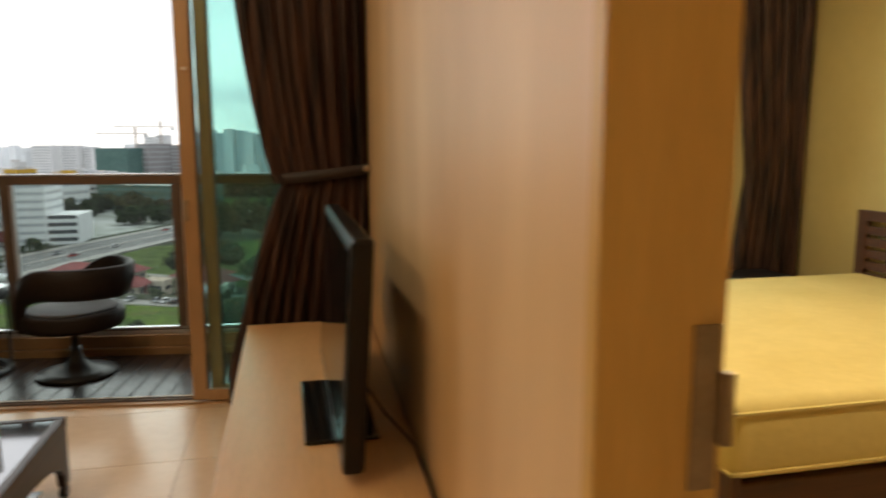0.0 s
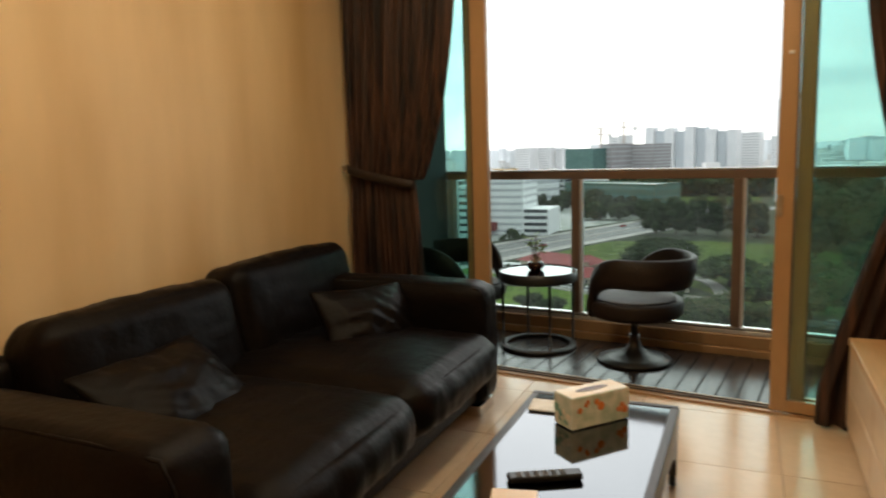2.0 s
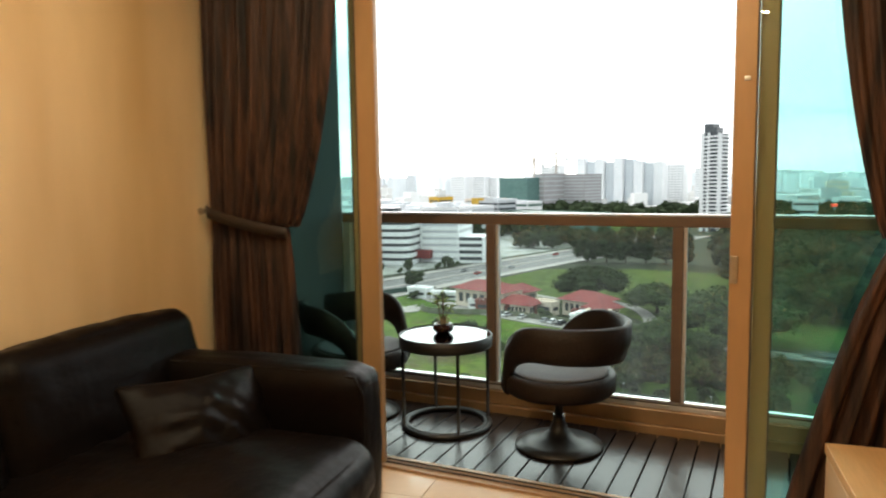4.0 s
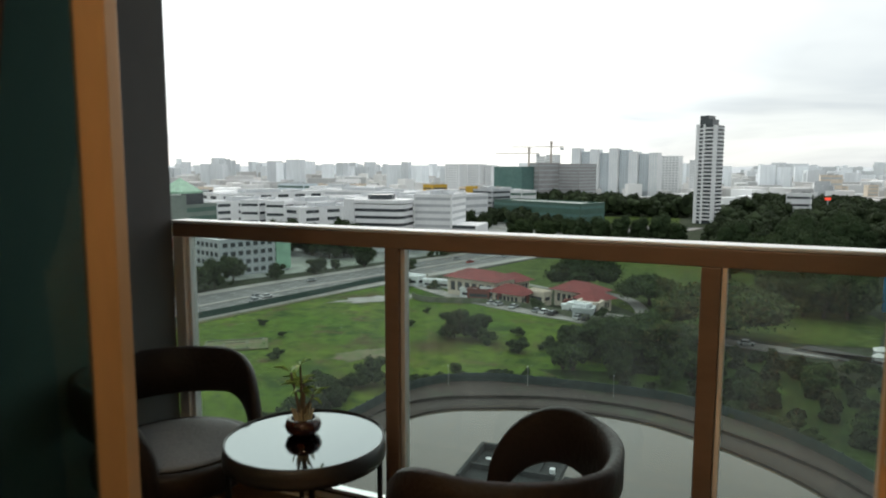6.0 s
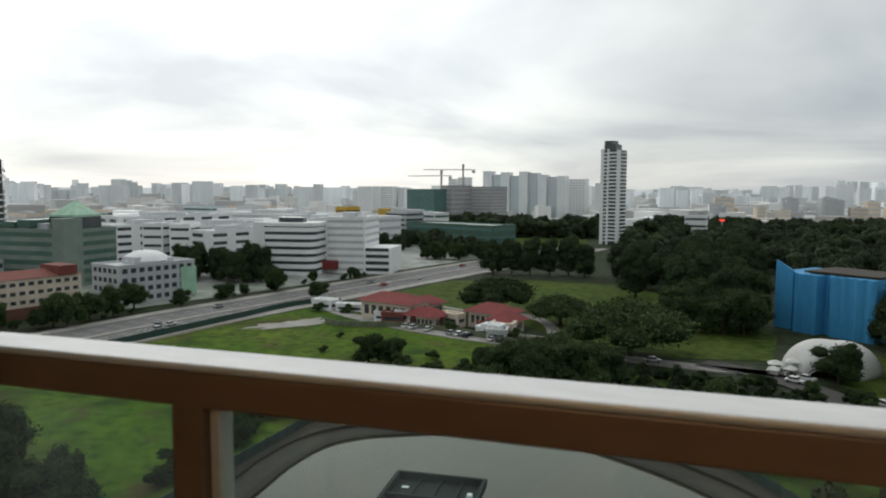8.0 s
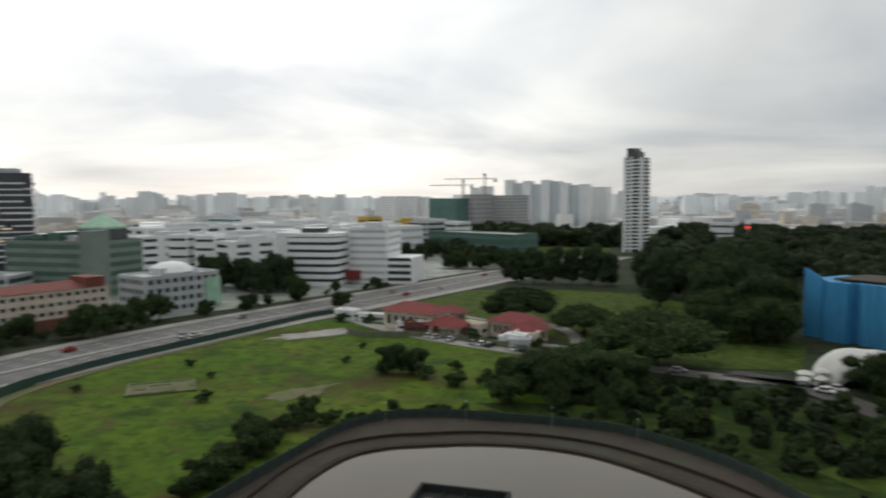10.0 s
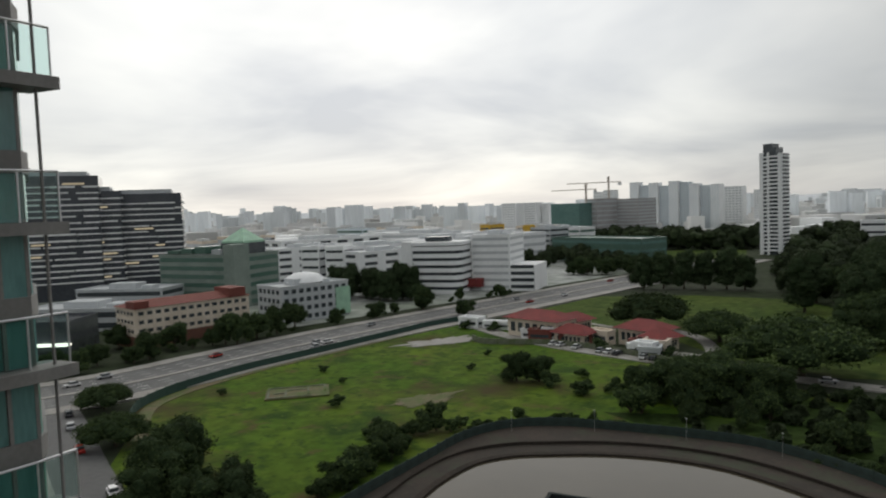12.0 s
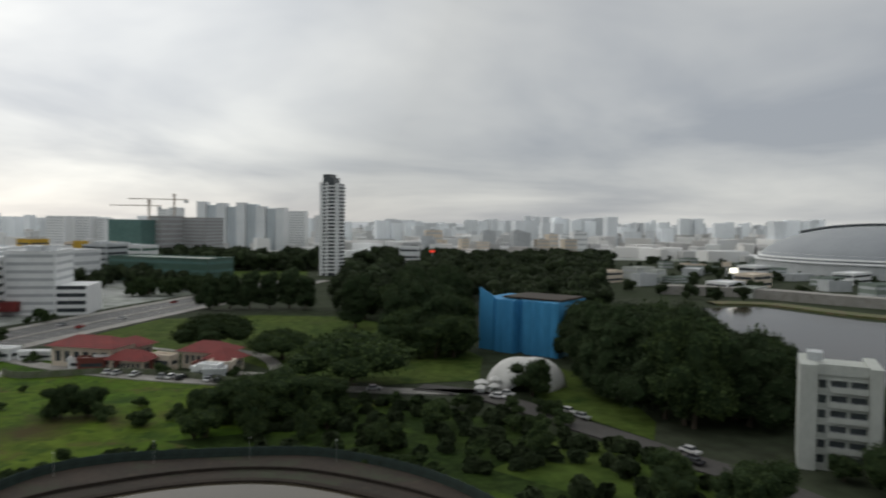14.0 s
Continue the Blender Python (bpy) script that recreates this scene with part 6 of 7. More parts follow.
# rows of flats
for i in range(9):
    t = i / 8
    x, y = -268 + 118 * t, 1078 - 16 * t
    block("apartment_slab", "tall blue-grey block of flats", x, y + 8 * (i % 2), 13, 20, 70 + (3, -2, 1, -4, 2, 0, -3, -6, -5)[i], -8, 22, M_HDB if i % 2 else M_WHITE, M_HDB if i % 2 == 0 else M_GREYBLD, band=0.45, bays=3, group="far flats", sides="f", roofbox=False)
for x, y, w, h in ((-130, 1094, 26, 61), (-362, 824, 22, 48), (-338, 836, 18, 48), (-320, 842, 10, 46), (-300, 1000, 14, 60), (-282, 990, 14, 62), (-95, 1090, 16, 55)):
    block("apartment_slab", "pale block of flats", x, y, w, 18, h, -10, 16, M_WHITE, M_GREYBLD, band=0.45, bays=5, group="far flats", sides="f", roofbox=False)
b = block("yellow_block", "grey block with a yellow stair", -220, 570, 30, 24, 26, -20, 6, M_GREYBLD, band=0.4)
part("yellow_stair", boxes((-15.3, -7, -12.6, -6, 0, 29)), M_YELLOW, b, "yellow stair tower")
block("yellow_hall", "low hall with a bright yellow roof box", -290, 610, 13, 20, 28, -20, 4, M_YELLOW, band=0.2)
block("long_white_shed", "long white industrial building with blue-grey roof", -300, 500, 120, 30, 26, -14, 5, M_WHITE, M_GREYBLD, band=0.4)
block("long_white_shed", "long white industrial building with blue-grey roof", -240, 520, 70, 30, 24, -20, 4, M_WHITE, M_GREYBLD, band=0.4)
# the pale tower
b = thing("apartment_tower", "tall slim white apartment tower with balconies", "building", at(-44, 612, G0, -22) @ Matrix.Diagonal((0.8, 0.8, 1, 1)))
part("core", boxes((-10, 10, -9, 9, 0, 79)), M_WINDOW, b, "dark glazed core")
part("side_wall", boxes((-10.3, -10.004, -5.9, 9, 0, 79)), M_WHITE, b, "white side wall")
part("crown", boxes((-8, 5, -7, 7, 79.01, 84), (-8, 1, -7, 7, 84, 87)), M_WINDOW, b, "dark slanted crown")
part("corner_pier", boxes((-10.4, -7, -9.8, -6, 0, 80)), M_WHITE, b, "white corner pier")
part("corner_pier", boxes((7.5, 10.6, -9.6, -6, 0, 79)), M_WHITE, b, "white corner pier")
part("centre_pier", boxes((-3, -1, -9.8, -9.004, 0, 80)), M_WHITE, b, "white pier")
for k in range(25):
    z = 3 + k * 3.05
    part("balcony", boxes((-0.9, 7.4, -10.6, -9.004, z, z + 1.25)), M_WHITE, b, "white balcony front")
    part("balcony", boxes((10.004, 11.4, -5.5, 7, z, z + 1.25)), M_WHITE, b, "white balcony front")
    part("spandrel", boxes((-6.9, -3.1, -9.3, -9.004, z - 0.4, z + 0.9)), M_WHITE, b)
# red-roofed clubhouse
for x, y, w, d, h, t in ((-92, 231, 21, 12, 6.5, -16), (-77, 222, 11, 7, 3.6, -14), (-84, 240, 12, 8, 4.5, 70), (-55, 228, 14, 10, 5.2, -20), (-49, 222, 8, 7, 3.8, 60)):
    b = block("red_roofed_house", "low white house with red tiled hip roof", x, y, w, d, h, t, 1, M_CREAM, band=0.5, bays=6, parapet=0.2, roofbox=False, cat="house", single=True, sides="flr")
    hip_roof(b, w, d, h + 0.25, 2.8, M_ROOF, 1.6)
hr = random.Random(15)
for k in range(20):
    t = hr.random()
    x, y = -126 + 82 * t + hr.uniform(-3, 3), 246 - 34 * t + hr.uniform(-9, 6)
    b = block("low_shed", "low flat-roofed yard shed", x, y, hr.uniform(4, 11), hr.uniform(3, 6), hr.uniform(2.4, 4.2), hr.uniform(-30, 10), 1,
              hr.choice((M_CREAM, M_WHITE, M_GREYBLD, M_TERRA, M_WHITE)), band=0.3, roofbox=False, cat="shed", group="yard sheds")
for k in range(14):
    t = hr.random()
    plant("bush", -128 + 86 * t + hr.uniform(-3, 3), 250 - 36 * t + hr.uniform(-14, 10), hr.uniform(0.5, 1.0))
yard = thing("yard_wall", "stained grey wall along the yards behind the field", "wall")
yard_line = spline([(-112, 216), (-104, 211), (-84, 216), (-65, 213), (-50, 206), (-38, 200)], 4)
for p, q in zip(yard_line, yard_line[1:]):
    d = q - p
    ob = part("panel", boxes((0, d.length - 0.15, -0.12, 0.12, 0, 1.9), (d.length - 0.15, d.length, -0.2, 0.2, 0, 2.2)), M_OLDSLAB, yard)
    ob.matrix_basis = at(p.x, p.y, G0 + 0.1, math.degrees(math.atan2(d.y, d.x)))
# blue-sheeted building and its white tent
b = thing("sheeted_building", "four-storey building wrapped in blue sheeting", "building", at(56, 258, G0, -40))
bm = bmesh.new()
pts = []
fr = random.Random(3)
for k in range(40):
    x = -16 + 32 * k / 39
    jog = (-2.2 if -9 < x < -1 else 1.6 if -1 <= x < 2 else 0.8 if x < -9 else -0.6) + 0.22 * math.sin(k * 1.3)
    pts.append((x, -12 + jog + fr.uniform(-0.15, 0.15)))
slab(bm, pts + [(16, 10), (-16, 10)], 0, 19.2)
for v in bm.verts:
    if v.co.z > 10:
        v.co.z += 0.15 * math.sin(v.co.x * 2.1)
part("sheeting", bm, M_BLUENET, b, "rippled blue sheeting")
fin = slab(bmesh.new(), [(-16.2, -12.9), (-10, -12.9), (-10, -12.2), (-16.2, -12.2)], 0.2, 19.4)
for v in fin.verts:
    if v.co.z > 10:
        v.co.z += 3.6 if v.co.x < -12 else 0.4
part("raised_sheet", fin, M_BLUENET, b, "raised corner of the sheeting")
part("roof_edge", boxes((-8, 15.8, -10, 9, 19.5, 20.1)), M_BANK, b, "grey roof edge")
tent = thing("white_tent", "white curved membrane tent roof beside the lane", "tent", at(40.5, 197, G0, -6))
bm = bmesh.new()
rows = []
for i in range(17):
    a = math.pi * i / 16
    peak = 1.12 + 0.12 * abs(math.sin(2 * a))
    rows.append([bm.verts.new((11.5 * math.cos(a) * (1 - 0.12 * abs(j - 4)), -7 + j * 1.75, 7.5 * peak * math.sin(a) * (1 - 0.04 * (j - 4) ** 2))) for j in range(9)])
for p, q in zip(rows, rows[1:]):
    for j in range(8):
        bm.faces.new((p[j], q[j], q[j + 1], p[j + 1]))
ob = part("membrane", bm, M_TENT, tent, "", True)
ob.modifiers.new("thickness", "SOLIDIFY").thickness = 0.15
for j in (0, 8):
    part("arch_rib", tube(bmesh.new(), [r for r in [(10.5 * math.cos(math.pi * i / 16) * 0.53, -7 + j * 1.75, 7.5 * math.sin(math.pi * i / 16) * 0.37) for i in range(17)]], 0.2, 6), M_GREYBLD, tent)
for x, y, w, h in ((27, 193, 3.2, 3.0), (30, 190, 2.6, 2.6), (26, 189, 2.4, 2.4), (31, 194, 2.8, 3.6)):
    st = thing("market_stall", "small white canopied stall beside the tent", "stall", at(x, y, G0 + 0.2, 20 * x), "stalls by the tent")
    tagged(hip_roof(st, w, w, h - 0.8, 0.9, M_TENT, 0.2, "canopy"), "white canvas canopy")
    for sx in (-1, 1):
        for sy in (-1, 1):
            part("post", boxes((sx * w * 0.46 - 0.06, sx * w * 0.46 + 0.06, sy * w * 0.46 - 0.06, sy * w * 0.46 + 0.06, 0, h - 0.81)), M_GREYBLD, st)
    part("counter", boxes((-w * 0.4, w * 0.4, -w * 0.4, -w * 0.2, 0, 1.0)), M_WHITE, st)
# white corner building
FLATS_A, FLATS_B = Vector((79.6, 128.5)), Vector((91.6, 121.6))
fl = (FLATS_B - FLATS_A).length
b = thing("white_flats", "white six-storey building with dark windows between plain piers", "building", at(FLATS_A.x, FLATS_A.y, G0, math.degrees(math.atan2(FLATS_B.y - FLATS_A.y, FLATS_B.x - FLATS_A.x))))
part("wall", boxes((0.1, fl, 1.0, 13, 0, 19.6)), M_OFFWHITE, b)
part("pier", boxes((0, fl * 0.22, -0.2, 13.2, 0, 20.4)), M_OFFWHITE, b, "plain white end pier")
part("pier", boxes((fl * 0.85, fl + 0.1, -0.2, 13.2, 0, 20.4)), M_OFFWHITE, b, "plain white end pier")
part("parapet", boxes((fl * 0.22 + 0.01, fl * 0.85 - 0.01, 0.6, 1.3, 18.6, 20.6)), M_OFFWHITE, b, "white roof parapet")
part("roof_plant", boxes((fl * 0.1, fl * 0.3, 5, 9, 20.41, 22)), M_GREYBLD, b, "grey plant room")
for k in range(6):
    z = 1.6 + 2.9 * k
    balcony_front = part("balcony", boxes((fl * 0.37, fl * 0.85 - 0.02, 0.15, 0.3, z - 0.75, z + 0.3), (fl * 0.37, fl * 0.85 - 0.02, 0.31, 0.996, z - 0.75, z - 0.6)), M_OFFWHITE, b, "white balcony front")
    part("rail", boxes((fl * 0.37, fl * 0.85 - 0.02, 0.16, 0.22, z + 0.42, z + 0.48)), M_GREYBLD, balcony_front)
    for c, w in ((0.285, 0.05), (0.485, 0.1), (0.73, 0.1)):
        win = part("window", boxes((fl * (c - w), fl * (c + w), 0.9, 0.996, z - 0.1, z + 1.45)), M_WINDOW, b)
        part("sill", boxes((fl * (c - w) - 0.1, fl * (c + w) + 0.1, 0.6, 0.995, z + 1.5, z + 1.64)), M_OFFWHITE, win)
# domed stadium
st = thing("stadium_dome", "large grey domed stadium roof by the river", "stadium", at(520, 690, G0, 40))
bm = bmesh.new()
lathe(bm, [(118 * math.cos(a), 12 + 37 * math.sin(a)) for a in [math.pi / 2 * k / 12 for k in range(13)]], 64)
part("dome", bm, M_DOME, st, "ribbed grey dome", True)
part("drum", lathe(bmesh.new(), [(118, 0), (121, 0), (121, 12), (118, 12)], 64), M_GREYBLD, st)
for k in range(5):
    part("terrace_ring", lathe(bmesh.new(), [(121 - 4 * k, 13 + 3.2 * k), (123 - 4 * k, 13 + 3.2 * k), (122.5 - 4 * k, 14.4 + 3.2 * k), (120 - 4 * k, 14.4 + 3.2 * k)], 64), M_WHITE, st, "white terrace ring")
part("arch", tube(bmesh.new(), [(q * math.cos(radians(-77)), q * math.sin(radians(-77)), 14 + 37 * math.sqrt(1 - (q / 118) ** 2)) for q in range(-78, 79, 6)], 1.5, 8), M_WINDOW, st, "dark roof arch", True)
# river and its far bank
sheet("river_water", [(128, 200), (144, 245), (156, 312), (178, 380), (216, 392), (240, 330), (330, 240), (420, 160), (300, 120), (200, 160)], G0 + 0.3, M_WATER, "grey river reflecting the sky", "water")
bm = bmesh.new()
ribbon(bm, spline([(196, 398), (226, 392), (252, 338), (340, 250), (440, 165)], 8), 14, 0, G0, G0 + 1.2)
structure("river_bank", bm, M_SOIL, "sandy far bank of the river", "ground")
bm = bmesh.new()
ribbon(bm, spline([(190, 470), (240, 450), (300, 380), (420, 280)], 8), 7, 7, G0, G0 + 6)
structure("viaduct", bm, M_CONCRETE, "low concrete road viaduct beyond the river", "bridge")
for x, y, w, h in ((238, 470, 24, 8), (285, 520, 30, 10), (330, 600, 26, 12), (180, 560, 30, 9), (395, 560, 40, 9), (430, 480, 50, 8)):
    block("riverside_block", "low pale building beyond the river", x, y, w, 16, h, 35, 2, M_CREAM if w == 30 else M_WHITE, band=0.4, roofbox=False)
rr = random.Random(19)
for k in range(30):
    q, y = rr.uniform(0.37, 0.8), rr.uniform(430, 880)
    block("riverside_block", "low pale building beyond the river", q * y, y, rr.uniform(12, 34), rr.uniform(8, 16), rr.uniform(4, 10), rr.uniform(0, 60), 2, rr.choice((M_CREAM, M_GREYBLD, M_OFFWHITE, M_OLIVE)), M_GREYBLD, band=0.35, roofbox=False, sides="fl")
for x, y, z, s in ((262, 505, 12, 5), (282, 555, 14, 6)):
    sg = thing("lit_sign", "small lit advertising sign on a post", "sign", at(x, y, G0, 30))
    part("post", boxes((-0.4, 0.4, -0.4, 0.4, 0, z)), M_GREYBLD, sg)
    part("panel", boxes((-s, s, -0.3, 0.3, z + 0.01, z + 4)), M_SIGNWHITE if z == 12 else M_CREAM, sg)
b = block("white_gable_house", "white house above the trees", 24, 640, 18, 14, 24, -6, 4, M_WHITE, band=0.3, roofbox=False)
sg = thing("lit_sign", "small red lit sign above the trees", "sign", at(44, 630, G0, -5))
part("post", boxes((-0.4, 0.4, -0.4, 0.4, 0, 20)), M_GREYBLD, sg)
part("panel", boxes((-2, 2, -0.3, 0.3, 20.01, 22)), M_SIGNRED, sg)

# dark pavilion roof that stands in the pond
pv = thing("pond_pavilion", "dark metal-roofed pavilion standing in the pond", "pavilion", at(-28.6, 84, G0, 4))
part("roof", boxes((-6.3, 6.0, -5.5, 5.6, 5.6, 6.0)), M_PAVROOF, pv, "sunk dark metal roof")
part("roof_edge", boxes((-6.5, 6.2, 5.2, 5.7, 6.01, 7.0), (-6.5, -6.0, -5.6, 5.19, 6.01, 7.0), (5.7, 6.2, -5.6, 5.19, 6.01, 7.0), (-6.5, 6.2, -1.2, -0.7, 6.02, 6.7)), M_PAVROOF, pv, "raised dark roof edge")
for x in (-3.0, 0.0, 3.0):
    part("roof_rib", boxes((x - 0.12, x + 0.12, -0.69, 5.19, 6.01, 6.35)), M_PAVROOF, pv)
part("lower_roof", boxes((6.21, 11.4, -5.0, 1.4, 5.2, 5.7), (-8.6, 6.2, -9.0, -5.61, 5.2, 5.7)), M_PAVROOF, pv, "lower dark roof")
for x in (-5.5, 0, 5):
    for y in (-5, 4.5):
        part("column", boxes((x - 0.25, x + 0.25, y - 0.25, y + 0.25, 0.2, 5.59)), M_BANK, pv)
part("roof_light", boxes((4.6, 5.3, -0.6, 0.1, 6.01, 7.3), bevel=0.1), M_WHITE, pv, "small white vent")
part("roof_sheet", boxes((-4.9, -4.0, 2.2, 2.8, 6.01, 6.12)), M_WHITE, pv, "pale loose sheet")

# lamp posts on the path round the pond
for k, p in enumerate(hedge_line[30:62:9]):
    p = p.lerp(Vector((-22, 88)), 0.04)
    lp = thing("lamp_post", "slim pale lamp post on the pond path", "lamp post", at(p.x, p.y, G0 + 0.75, 40 * k), "path lamps")
    part("pole", tube(bmesh.new(), [(0, 0, 0), (0, 0, 4.2)], 0.04, 6, 0.03), M_TOWER, lp)
    part("lamp_head", lathe(bmesh.new(), [(0, 4.15), (0.1, 4.2), (0.15, 4.32), (0.08, 4.45), (0, 4.46)], 10), M_OFFWHITE, lp, "white globe head", True)

# offices, sheds and trees between the near buildings and the far town
mr = random.Random(33)
for k in range(34):
    x, y = mr.uniform(-520, -215), mr.uniform(455, 700)
    if x > -300 and y > 640:
        continue
    block("town_block", "mid-rise pale town building with window bands", x, y, mr.uniform(24, 70), mr.uniform(16, 28), mr.uniform(12, 27), mr.uniform(-25, 20), mr.randrange(3, 7),
          mr.choice((M_WHITE, M_WHITE, M_GREYBLD, M_CREAM, M_HDB)), mr.choice((M_WINDOW, M_GREYBLD, M_GREENBLD)), band=mr.uniform(0.3, 0.5), sides="fr", group="town blocks")
for k in range(18):
    x, y = mr.uniform(30, 340), mr.uniform(930, 1080)
    block("town_block", "low pale town building beyond the wood", x, y, mr.uniform(12, 24), 14, mr.uniform(20, 38), mr.uniform(-15, 15), 5, mr.choice((M_WHITE, M_CREAM, M_GREYBLD)), M_GREYBLD, band=0.3, sides="f", group="town blocks")
for k in range(30):
    q = road_line[14 + k * 2 % (len(road_line) - 30)]
    d = (road_line[15 + k * 2 % (len(road_line) - 30)] - q).normalized()
    s = Vector((d.y, -d.x))
    q = q - s * mr.uniform(22, 34) + d * mr.uniform(-6, 6)
    plant(mr.choice(("round", "bush", "bush", "round")), q.x, q.y, mr.uniform(0.35, 0.8), mr.uniform(0.8, 1.3))
for k in range(22):
    plant("round", mr.uniform(-150, -100), mr.uniform(430, 500), mr.uniform(0.6, 0.95))

# ---------------------------------------------------------------- far town: what nobody could count
def far_boxes(name, rows, mat, label):
    verts, faces = [], []
    for x, y, w, d, h, t in rows:
        c, s = math.cos(t), math.sin(t)
        k = len(verts)
        for z in (0, h):
            for a, b in ((-w / 2, -d / 2), (w / 2, -d / 2), (w / 2, d / 2), (-w / 2, d / 2)):
                verts.append((x + a * c - b * s, y + a * s + b * c, G0 + z))
        faces += [(k, k + 1, k + 5, k + 4), (k + 1, k + 2, k + 6, k + 5), (k + 2, k + 3, k + 7, k + 6), (k + 3, k, k + 4, k + 7), (k + 4, k + 5, k + 6, k + 7)]
    me = bpy.data.meshes.new(name)
    me.from_pydata(verts, [], faces)
    me.materials.append(mat)
    return tagged(new(name, me), label, "buildings", kind="stuff")


fr = random.Random(21)
low, high = [], []
for _ in range(2600):
    az, dist = fr.uniform(-48, 80), fr.uniform(560, 3200)
    x, y = -dist * math.sin(radians(az)), dist * math.cos(radians(az))
    if -230 < x < 300 and y < 900 or (x > 300 and y < 900 and dist < 1000):
        continue
    if dist < 800 and -300 < x < -100:
        continue
    low.append((x, y, fr.uniform(14, 60), fr.uniform(12, 40), fr.uniform(6, 22) * (1.2 if dist > 1200 else 1), fr.uniform(0, 3.1)))
for _ in range(420):
    az, dist = fr.uniform(-45, 80), fr.uniform(1300, 4200)
    x, y = -dist * math.sin(radians(az)), dist * math.cos(radians(az))
    top = 45 + fr.uniform(-16, 10) + (fr.uniform(0, 22) if az > 30 or az < -8 else 0)
    for k in range(fr.randrange(1, 4)):
        high.append((x + 28 * k, y + fr.uniform(-10, 10), fr.uniform(14, 34), fr.uniform(12, 20), top + fr.uniform(-4, 4), fr.uniform(-0.4, 0.4)))
far_boxes("far_low_town", low, M_FARROOF, "far low roofs and sheds of the town, paled for haze")
far_boxes("far_high_town", high, M_FAR, "far blocks of flats on the skyline, paled for haze")
hills = bmesh.new()
rows = []
for k in range(90):
    az = radians(-60 + 150 * k / 89)
    hh = 42 + 16 * noise.noise(Vector((k * 0.13, 3, 0))) + 8 * noise.noise(Vector((k * 0.5, 9, 0)))
    rows.append([hills.verts.new((-4400 * math.sin(az), 4400 * math.cos(az), G0)), hills.verts.new((-4500 * math.sin(az), 4500 * math.cos(az), G0 + hh)), hills.verts.new((-4600 * math.sin(az), 4600 * math.cos(az), G0))])
for a, b in zip(rows, rows[1:]):
    hills.faces.new((a[0], b[0], b[1], a[1])); hills.faces.new((a[1], b[1], b[2], a[2]))
# The hills share the pale skyline colour, which stands in for haze.
structure("backdrop_hills", hills, M_FAR, "low far hills on the horizon, paled for haze", "backdrop")


# ---------------------------------------------------------------- cars
def car(x, y, turn, paint):
    c = thing("car", paint + " car on the road below", "car", at(x, y, G0 + 0.37, turn), "cars")
    bm = bmesh.new()
    box(bm, -2.2, 2.2, -0.88, 0.88, 0.28, 0.85, bevel=0.12)
    part("body", bm, M_CARPAINT[paint], c)
    bm = bmesh.new()
    box(bm, -1.5, 1.0, -0.78, 0.78, 0.84, 1.42, bevel=0.2)
    part("cabin", bm, M_WINDOW, c, "dark glazed cabin")
    part("roof", boxes((-1.1, 0.65, -0.66, 0.66, 1.421, 1.46)), M_CARPAINT[paint], c)
    for sx in (-1.4, 1.4):
        for sy in (-0.86, 0.86):
            part("wheel", lathe(bmesh.new(), [(0, -0.1), (0.3, -0.1), (0.32, 0), (0.3, 0.1), (0, 0.1)], 12, Matrix.Translation((sx, sy, 0.32)) @ Matrix.Rotation(radians(90), 4, "X")), M_BLACK, c)
    return c


crn = random.Random(5)
proto = {p: None for p in M_CARPAINT}


def drive(x, y, turn, paint):
    if proto[paint] is None:
        proto[paint] = car(x, y, turn, paint)
    else:
        copy_thing(proto[paint], at(x, y, G0 + 0.37, turn))


for k in range(13):
    i = crn.randrange(20, len(fine_road) - 60)
    p, d = fine_road[i], (fine_road[i + 1] - fine_road[i]).normalized()
    s = Vector((d.y, -d.x))
    off = crn.choice((-12.5, -9, -5.6, 3, 5.5, 8.5))
    q = p + s * off
    drive(q.x, q.y, math.degrees(math.atan2(d.y, d.x)) + (180 if off < 0 else 0), crn.choice(("white", "silver", "dark", "red", "white", "silver")))
for x, y, t, p in ((-107, 73, -28, "white"), (-133, 84, -28, "red"), (-150, 93, 150, "silver"), (-160, 99, -28, "dark"), (-74, 72, 60, "lime"), (62, 137, -60, "white"), (60, 131, -60, "dark"),
                   (45, 168, -55, "white"), (47, 163, -55, "silver"), (-18, 196, 10, "white"), (-3, 193, 10, "silver"), (33, 186, -40, "white"), (30, 183, -30, "white")):
    drive(x, y, t, p)
for k in (0, 1, 3, 6, 7, 8, 11, 12, 15):
    drive(-82 + k * 2.9, 215.5 - k * 0.95, 75 + crn.uniform(-8, 8), crn.choice(("white", "silver", "dark")))

# ---------------------------------------------------------------- the tower that holds the flat, and its neighbouring wing
# Unseen tower bulk, added to block sky light and shade the near ground.
structure("tower_below", boxes((-9, 14, -15, 1.09, G0, -0.31)), M_TOWER, "unseen grey storeys of the tower below the flat", "building")
structure("tower_above", boxes((-9, 14, -15, 1.14, 3.1, 48)), M_TOWER, "unseen grey storeys of the tower above the flat", "building")
structure("tower_beside", boxes((-9, -2.66, -15, 0.9, -0.309, 3.099), (4.6, 14, -15, 0.9, -0.309, 3.099), (-2.66, 4.6, -15, -5.9, -0.309, 3.099)), M_TOWER, "unseen grey walls of the tower beside the flat", "building")
structure("wing_link", boxes((-30, -9.01, -15, -3, G0, 48)), M_TOWER, "unseen grey link between the two wings of the tower", "building")

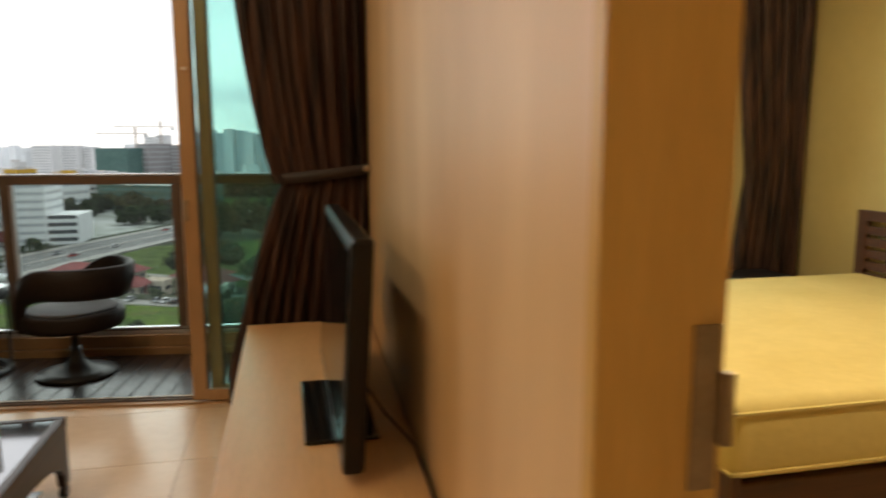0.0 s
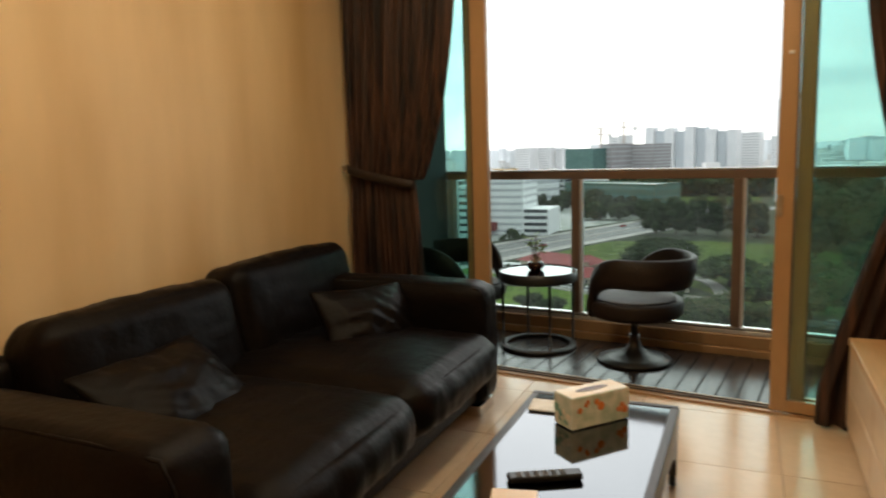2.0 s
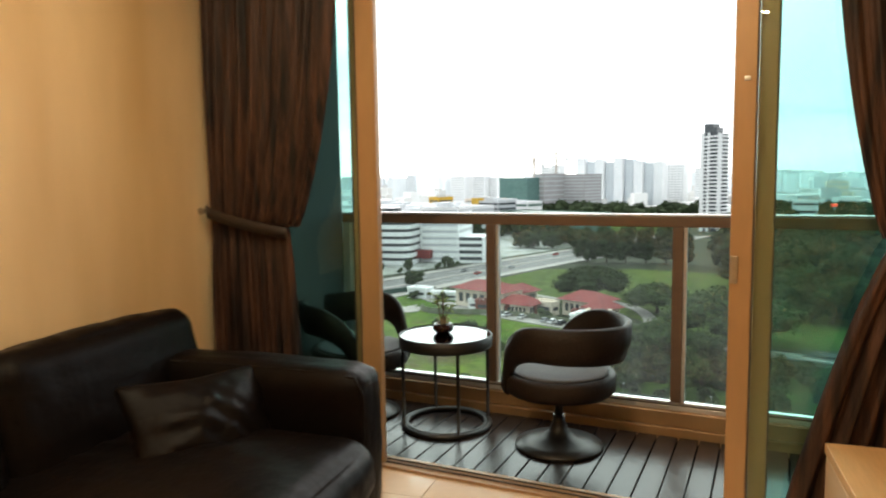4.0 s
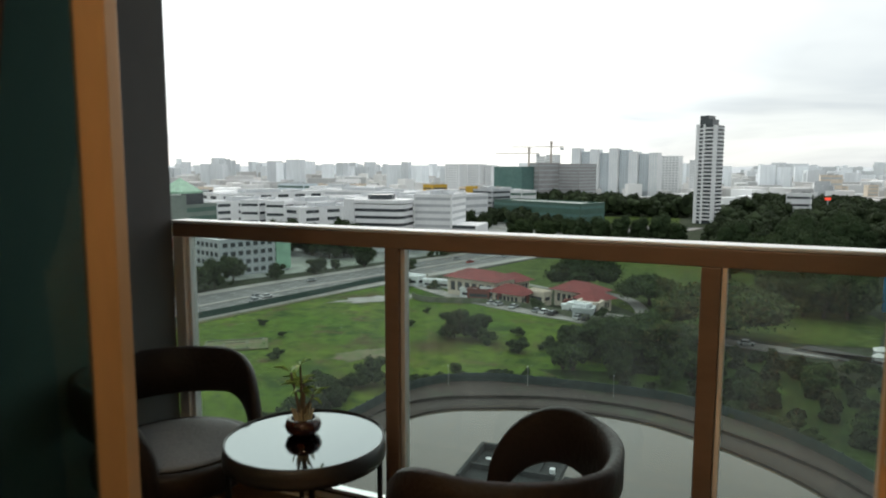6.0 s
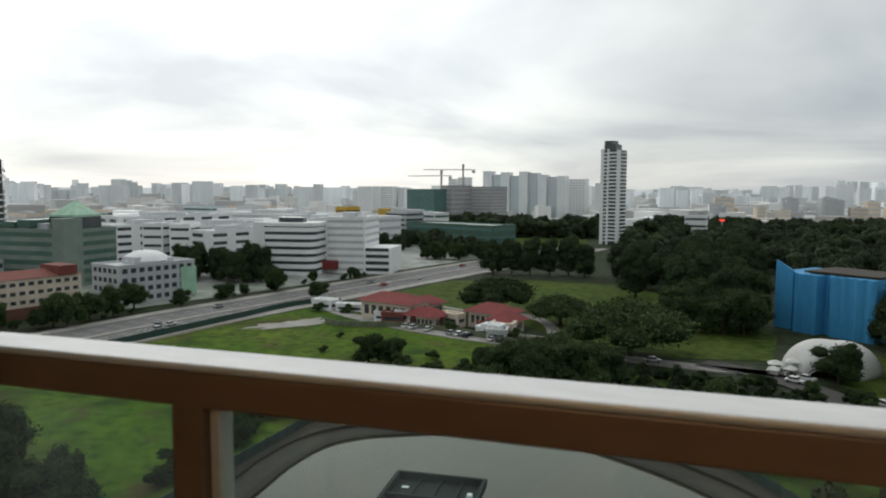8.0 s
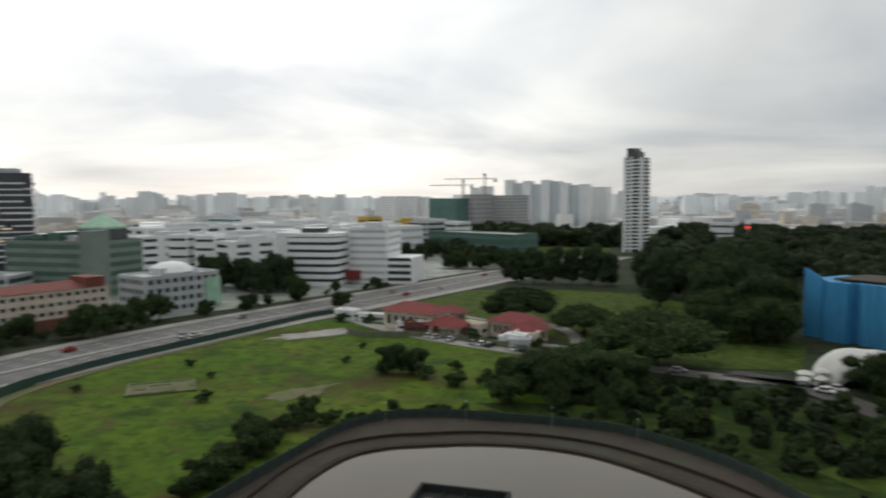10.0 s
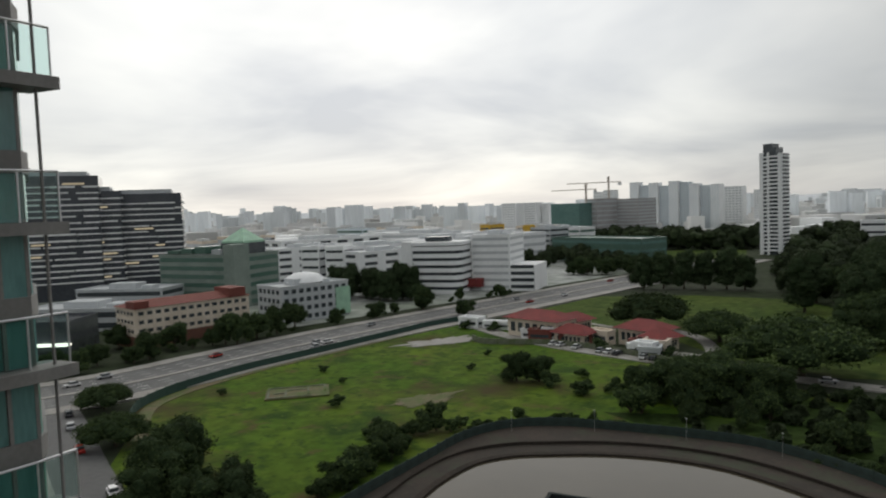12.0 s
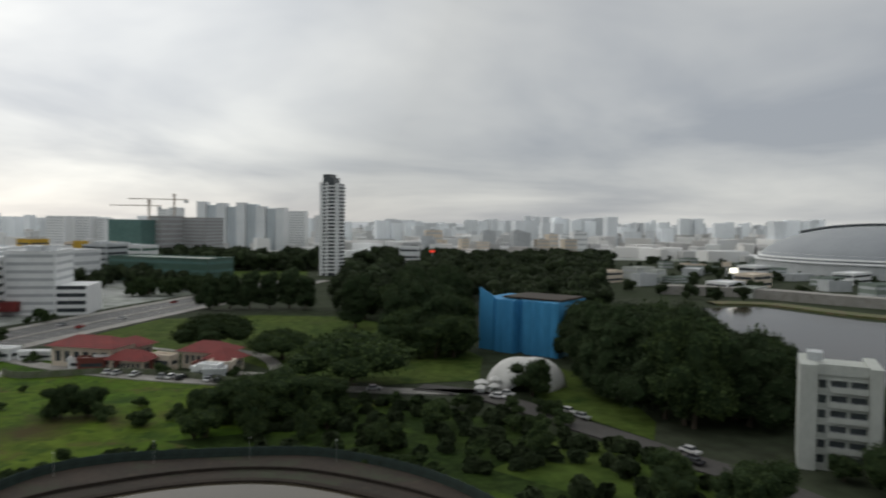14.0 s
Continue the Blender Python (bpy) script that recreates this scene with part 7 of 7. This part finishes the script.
nb = thing("neighbour_wing", "neighbouring teal glass apartment wing with grey balconies", "building", at(0, 0, G0))
SLABS = [4.35 + 3.03 * k for k in range(-15, 5)]
GLAZED = [(-16.4, 5.9), (-15.9, 7.4), (-15.5, 9.0), (-15.9, 9.35), (-18.6, 10.9), (-24, 8), (-22, 3), (-18, 2.5)]
BAND = [(-16.35, 5.8), (-15.83, 7.4), (-15.42, 9.02), (-15.87, 9.42), (-18.6, 10.99), (-24.1, 8), (-22, 2.9), (-18, 2.4)]
TERRACE = [(-17.2, 5.2), (-15.9, 6.0), (-15.15, 7.6), (-15.0, 8.8), (-15.0, 9.7), (-15.9, 9.6), (-16.2, 8.8)]
for z in SLABS:
    part("glazing", slab(bmesh.new(), GLAZED, z + 0.24 - G0, z + 3.0 - G0), M_NBGLASS, nb, "teal glazing")
    part("spandrel", slab(bmesh.new(), BAND, z + 1.25 - G0, z + 1.72 - G0), M_NBSLAB, nb, "grey spandrel band")
    terrace = part("terrace_slab", slab(bmesh.new(), TERRACE, z - 0.03 - G0, z + 0.23 - G0), M_NBSLAB, nb, "grey balcony slab")
    edge = [Vector((x, y)) for x, y in TERRACE[1:5]]
    for a, b in zip(edge, edge[1:]):
        n = (b - a).normalized()
        s = Vector((-n.y, n.x)) * 0.3
        a2, b2 = a + s, b + s
        part("rail", tube(bmesh.new(), [(a2.x, a2.y, z + 1.3 - G0), (b2.x, b2.y, z + 1.3 - G0)], 0.03, 6), M_ALU, terrace)
        g = bmesh.new()
        vs = [g.verts.new(v) for v in ((a2.x, a2.y, z + 0.3 - G0), (b2.x, b2.y, z + 0.3 - G0), (b2.x, b2.y, z + 1.26 - G0), (a2.x, a2.y, z + 1.26 - G0))]
        g.faces.new(vs)
        ob = part("rail_pane", g, M_NBGLASSRAIL, terrace)
        ob.modifiers.new("thickness", "SOLIDIFY").thickness = 0.012
        part("rail_post", tube(bmesh.new(), [(b2.x, b2.y, z + 0.23 - G0), (b2.x, b2.y, z + 1.3 - G0)], 0.025, 6), M_ALU, terrace)
    for a, b, f in ((0, 1, 0.5), (1, 2, 0.05), (1, 2, 0.35), (1, 2, 0.7), (2, 3, 0.1)):
        p = Vector(GLAZED[a]).lerp(Vector(GLAZED[b]), f)
        part("mullion", boxes((p.x - 0.04, p.x + 0.05, p.y - 0.04, p.y + 0.04, z + 0.241 - G0, z + 2.99 - G0)), M_NBSLAB, nb)
part("drain_pipe", tube(bmesh.new(), [(-15.3, 9.35, 0), (-15.3, 9.35, 60)], 0.035, 8), M_NBSLAB, nb, "slim grey pipe")
